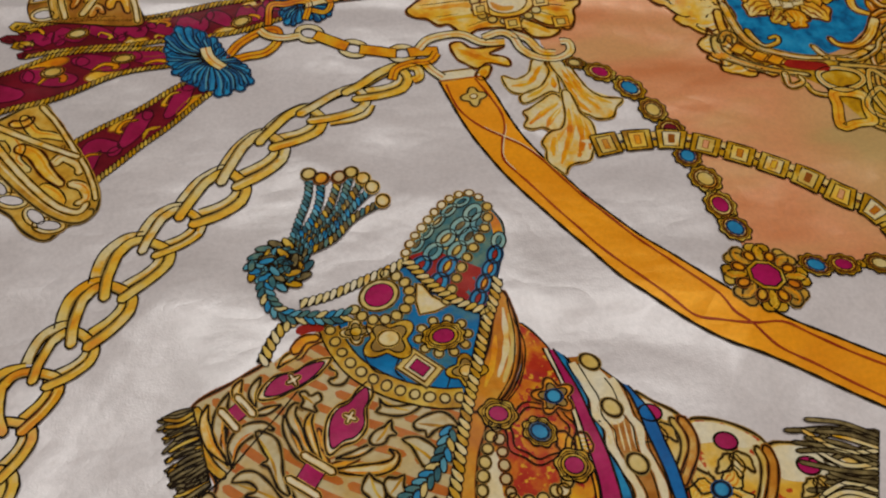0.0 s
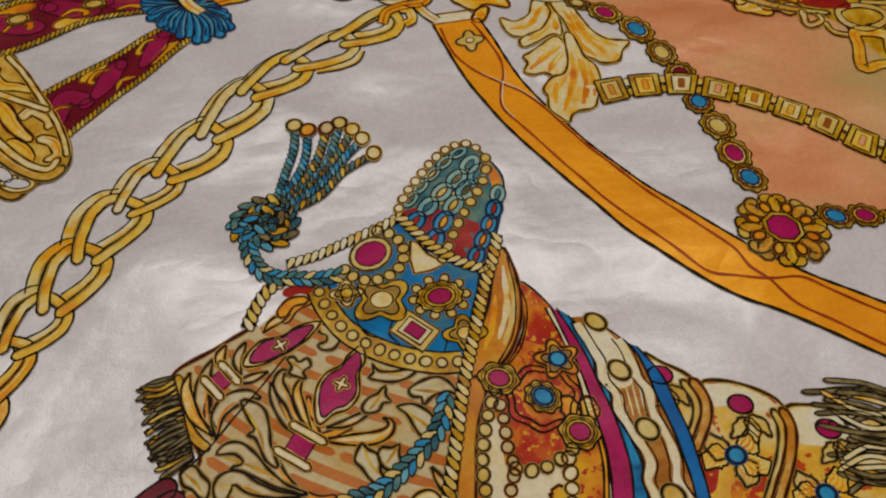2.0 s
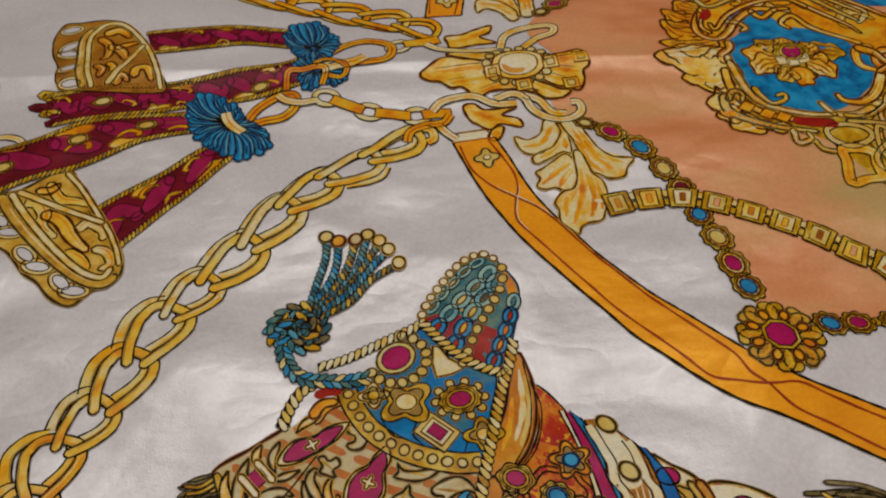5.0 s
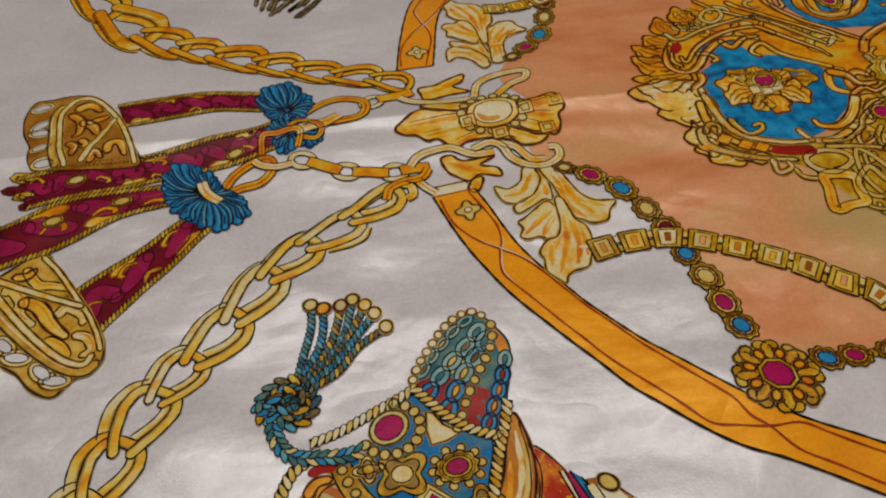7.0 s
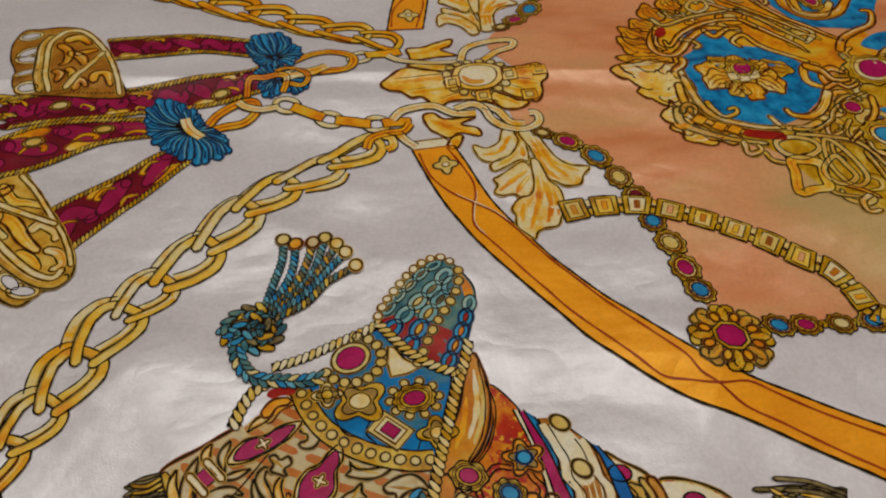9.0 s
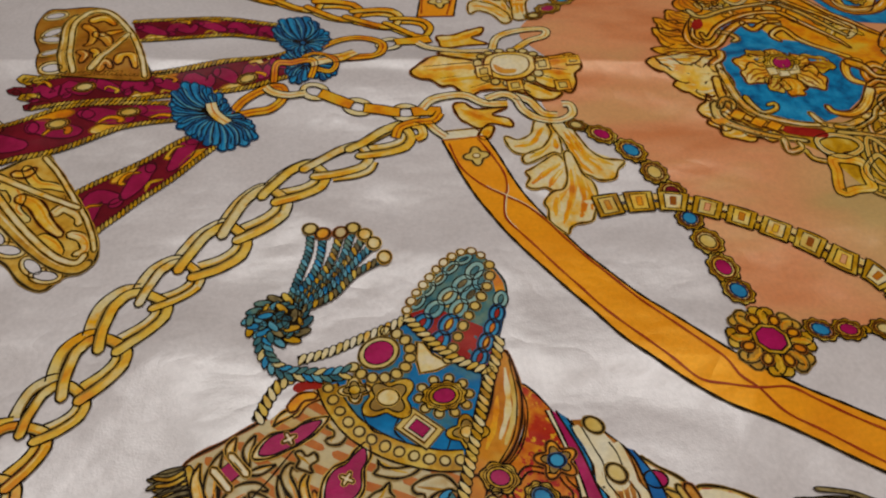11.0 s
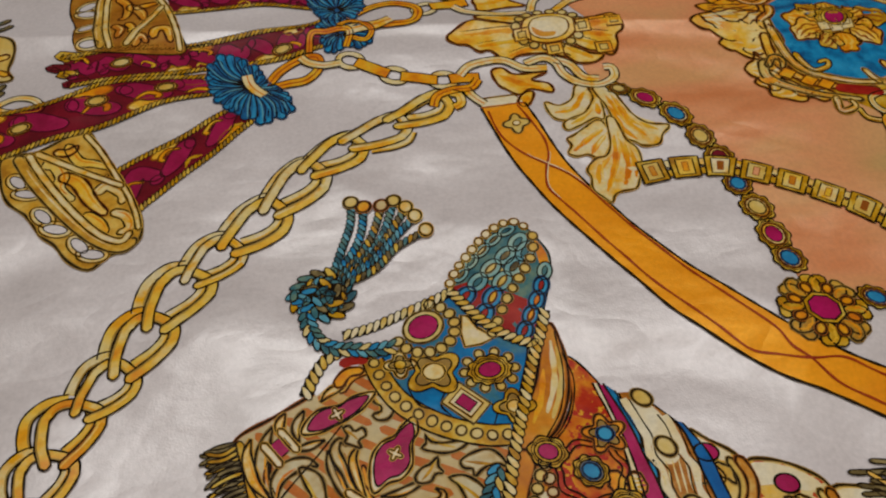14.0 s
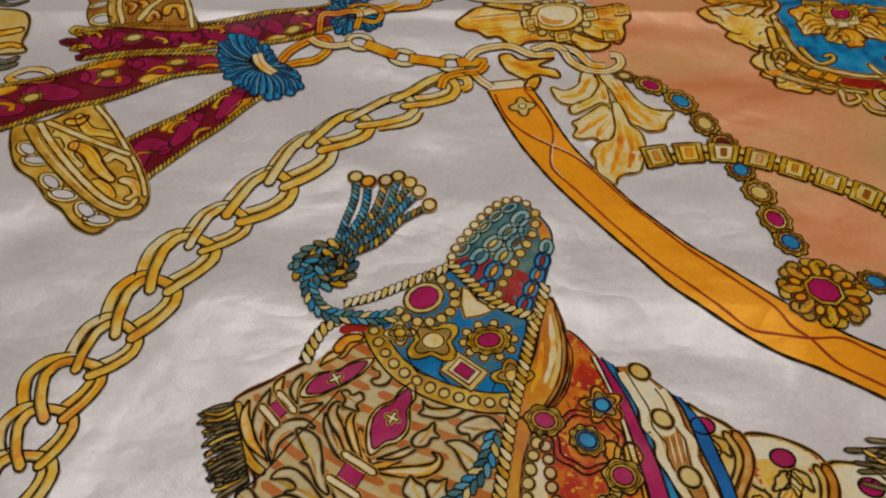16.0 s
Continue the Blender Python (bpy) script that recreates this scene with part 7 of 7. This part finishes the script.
star_setting((0.0822, -0.2936), 0.0118, flame, OCHRE, SKY, 0.4, 5)
for _p in ([(0.0799, -0.3112), (0.0839, -0.3159), (0.0792, -0.3243)], [(0.0899, -0.3128), (0.0829, -0.3197), (0.0856, -0.3240)], [(0.0696, -0.3476), (0.0708, -0.3525), (0.0650, -0.3563)]):
    s = Sheet()
    leaf(s, _p[0], _p[-1], 0.010, 0.2, 2, OCHRE, 4)
    s.make("leaf", flame)


def long_band(name, left, right, mat, parent, layer, label, ink=0.0012):
    a, b = curve(left, step=0.002), curve(right, step=0.002)
    k = max(len(a), len(b))
    a, b = even(a, k), even(b, k)
    s = Sheet()
    s.band(a, b, mat, layer, across=4)
    s.line(a, ink, INK, layer + 0.5)
    s.line(b, ink, INK, layer + 0.5)
    return s.make(name, parent, label)


long_band("piping", [(0.0835, -0.2662), (0.0871, -0.2851), (0.0888, -0.3027), (0.0891, -0.3193), (0.0904, -0.3351), (0.0893, -0.3496), (0.0853, -0.3668)], [(0.0862, -0.2668), (0.0893, -0.2872), (0.0913, -0.3044), (0.0921, -0.3208), (0.0928, -0.3355), (0.0918, -0.3488), (0.0876, -0.3672)], CREAM, drape, 4, "thin cream piping")
long_band("piping", [(0.0903, -0.3313), (0.0895, -0.3449), (0.0839, -0.3666)], [(0.0923, -0.3316), (0.0914, -0.3451), (0.0862, -0.3670)], OCHRE, drape, 4.6, "thin gold piping")
long_band("magenta_band", [(0.0862, -0.2668), (0.0893, -0.2872), (0.0913, -0.3044), (0.0921, -0.3208), (0.0928, -0.3355), (0.0918, -0.3488), (0.0876, -0.3672)], [(0.0890, -0.2684), (0.0949, -0.2901), (0.0974, -0.3067), (0.0999, -0.3209), (0.1009, -0.3342), (0.1009, -0.3477), (0.0966, -0.3685)], PINK, drape, 4, "magenta band")
long_band("blue_edge", [(0.0888, -0.2670), (0.0949, -0.2901), (0.0974, -0.3067), (0.0999, -0.3209), (0.1009, -0.3342), (0.1009, -0.3477), (0.0966, -0.3685)], [(0.0933, -0.2715), (0.0981, -0.2905), (0.1005, -0.3071), (0.1029, -0.3213), (0.1042, -0.3334), (0.1061, -0.3472), (0.1032, -0.3695)], BLUE, drape, 3.6, "blue edge band")
jb = long_band("jewelled_band", [(0.0947, -0.2729), (0.0971, -0.2841), (0.0994, -0.2937), (0.0980, -0.3027), (0.1014, -0.3115), (0.1007, -0.3199), (0.1047, -0.3334), (0.1070, -0.3438), (0.1044, -0.3518), (0.1054, -0.3591), (0.1034, -0.3695)], [(0.1026, -0.2732), (0.1129, -0.2859), (0.1171, -0.2922), (0.1199, -0.3025), (0.1213, -0.3185), (0.1228, -0.3308), (0.1242, -0.3436), (0.1247, -0.3578), (0.1224, -0.3727)], COPPER, drape, 4.4, "brown band with wavy cream edges and oval stones")
for _p in ([(0.0960, -0.2764), (0.0987, -0.2884), (0.1008, -0.2966), (0.0999, -0.3056), (0.1035, -0.3137), (0.1028, -0.3218), (0.1070, -0.3343), (0.1099, -0.3446), (0.1069, -0.3517), (0.1082, -0.3596), (0.1064, -0.3700)], [(0.1123, -0.2878), (0.1146, -0.2949), (0.1155, -0.3077), (0.1182, -0.3147), (0.1170, -0.3251), (0.1200, -0.3375), (0.1204, -0.3469), (0.1188, -0.3544), (0.1224, -0.3647), (0.1211, -0.3725)]):
    s = Sheet()
    s.line(curve(_p, step=0.002), 0.0040, CREAM, 5)
    s.line(curve(_p, step=0.002) + [0.0028, -0.0008], 0.0009, INK, 5.4)
    s.line(curve(_p, step=0.002) - [0.0028, -0.0008], 0.0009, INK, 5.4)
    s.make("wavy_edge", jb, "wavy cream edge")
s = Sheet()
s.area(curve([(0.0971, -0.2792), (0.1048, -0.2775), (0.1115, -0.2877), (0.1138, -0.2957), (0.1137, -0.3075), (0.1084, -0.3116), (0.1022, -0.3088), (0.1017, -0.2991), (0.0996, -0.2892)], closed=True), CREAM, 4.9)
s.make("pale_field", jb, "cream field on the brown band")
for _i in range(6):
    s = Sheet()
    s.line(curve([np.array((0.1030, -0.3098)) + [0.0030 * _i, 0], np.array((0.1026, -0.3245)) + [0.0028 * _i, -0.0008 * (_i % 2)]], step=0.002), 0.0011, LEAF, 5, taper=True)
    s.make("pale_streak", jb)
for _c in ((0.1050, -0.2769), (0.1083, -0.3030), (0.1123, -0.3312), (0.1153, -0.3594)):
    s = Sheet()
    s.oval(_c, 0.0052, 0.0042, -0.9, SALLOW, 6.4, 0.0013)
    s.make("oval_stone", jb)
# puffed sleeve
for _o in ([(0.1203, -0.2962), (0.1291, -0.3022), (0.1377, -0.3093), (0.1417, -0.3172), (0.1409, -0.3268), (0.1344, -0.3379), (0.1277, -0.3446), (0.1243, -0.3414), (0.1229, -0.3297), (0.1215, -0.3171)], [(0.1422, -0.3144), (0.1535, -0.3150), (0.1653, -0.3203), (0.1749, -0.3282), (0.1749, -0.3391), (0.1678, -0.3540), (0.1519, -0.3763), (0.1269, -0.3747), (0.1299, -0.3484), (0.1368, -0.3370), (0.1424, -0.3243)], [(0.1767, -0.3306), (0.1893, -0.3311), (0.1996, -0.3332), (0.2152, -0.3414), (0.2159, -0.3624), (0.1953, -0.3847), (0.1521, -0.3787), (0.1673, -0.3565), (0.1738, -0.3417)]):
    s = Sheet()
    s.shape(curve(_o, closed=True, step=0.003), SPECKLED, 2.2, 0.0013)
    s.make("puff", drape, "cream and gold puffed sleeve")
for _o in ([(0.1298, -0.3410), (0.1374, -0.3383), (0.1397, -0.3451), (0.1340, -0.3589), (0.1302, -0.3607), (0.1294, -0.3508)], [(0.1397, -0.3599), (0.1518, -0.3545), (0.1617, -0.3507), (0.1544, -0.3647), (0.1458, -0.3730), (0.1385, -0.3695)]):
    s = Sheet()
    s.area(curve(_o, closed=True, step=0.003), BLAZE, 2.6)
    s.make("red_patch", drape, "red speckled dye on the sleeve")
long_band("blue_band", [(0.1169, -0.2909), (0.1199, -0.3010), (0.1212, -0.3179), (0.1228, -0.3302), (0.1241, -0.3431), (0.1246, -0.3573), (0.1220, -0.3726)], [(0.1198, -0.2925), (0.1264, -0.3078), (0.1281, -0.3222), (0.1295, -0.3338), (0.1300, -0.3455), (0.1300, -0.3582), (0.1278, -0.3736)], ROYAL, drape, 5.2, "deep blue band")
for _p in ([(0.1387, -0.3118), (0.1413, -0.3213), (0.1395, -0.3293), (0.1334, -0.3378), (0.1285, -0.3438)], [(0.1741, -0.3308), (0.1747, -0.3396), (0.1689, -0.3516), (0.1601, -0.3631), (0.1493, -0.3771)]):
    for _d, _w, _m in ((0, 0.0046, RIB), (0.0042, 0.0036, SALLOW)):
        s = Sheet()
        plume(s, [np.array(_c) - [_d, 0] for _c in _p], _w, _w, _m, 4.2 if _d else 4.6, 0.0011)
        s.make("rib", drape, "ribbed seam on the sleeve")
# pale crowns of the puffs
for _o in ([(0.1426, -0.3162), (0.1528, -0.3167), (0.1647, -0.3219), (0.1726, -0.3290), (0.1639, -0.3309), (0.1518, -0.3266), (0.1425, -0.3254)], [(0.1779, -0.3324), (0.1912, -0.3330), (0.2055, -0.3387), (0.2102, -0.3461), (0.1918, -0.3496), (0.1787, -0.3481), (0.1742, -0.3433)], [(0.1226, -0.2993), (0.1298, -0.3044), (0.1371, -0.3110), (0.1322, -0.3133), (0.1273, -0.3085), (0.1237, -0.3062)]):
    s = Sheet()
    s.area(curve(_o, closed=True, step=0.003), CREAM, 2.7)
    s.make("pale_crown", drape, "cream crown of the puff")
for _c in ((0.1258, -0.3080), (0.1564, -0.3267), (0.1915, -0.3426)):
    s = Sheet()
    s.oval(_c, 0.0056, 0.0044, -0.2, PINK, 5, 0.0012)
    s.make("bud", drape, "magenta bud on the sleeve")
    _b = np.array(_c)
    for _o, _e, _m in (((0.001, -0.006), (0.008, -0.016), SALLOW), ((-0.001, -0.006), (-0.010, -0.014), SALLOW), ((0, -0.006), (0, -0.018), LEAF)):
        s = Sheet()
        leaf(s, _b + _o, _b + _e, 0.007, 0.1, 2, _m, 4.2)
        s.make("bud_leaf", drape)
for _c, _z in (((0.1459, -0.3481), 0.9), ((0.1773, -0.3691), 0.9)):
    for _i in range(5):
        _a = 2 * math.pi * _i / 5 + 0.9
        s = Sheet()
        _o, _v = np.array(_c), _z * np.array([math.cos(_a), 0.9 * math.sin(_a)])
        leaf(s, _o + 0.003 * _v, _o + 0.0165 * _v, 0.0125 * _z, 0.25 if _i % 2 else -0.25, 3, (CHAIN_PALE, SALLOW)[_i % 2], 4 + 0.2 * _i, OCHRE, ink=0.0011)
        s.make("petal", drape)
    s = Sheet()
    s.oval(_c, 0.0040, 0.0036, 0, SKY if _c[1] < -0.33 else LEAF, 6.0, 0.0012)
    s.make("flower_core", drape)
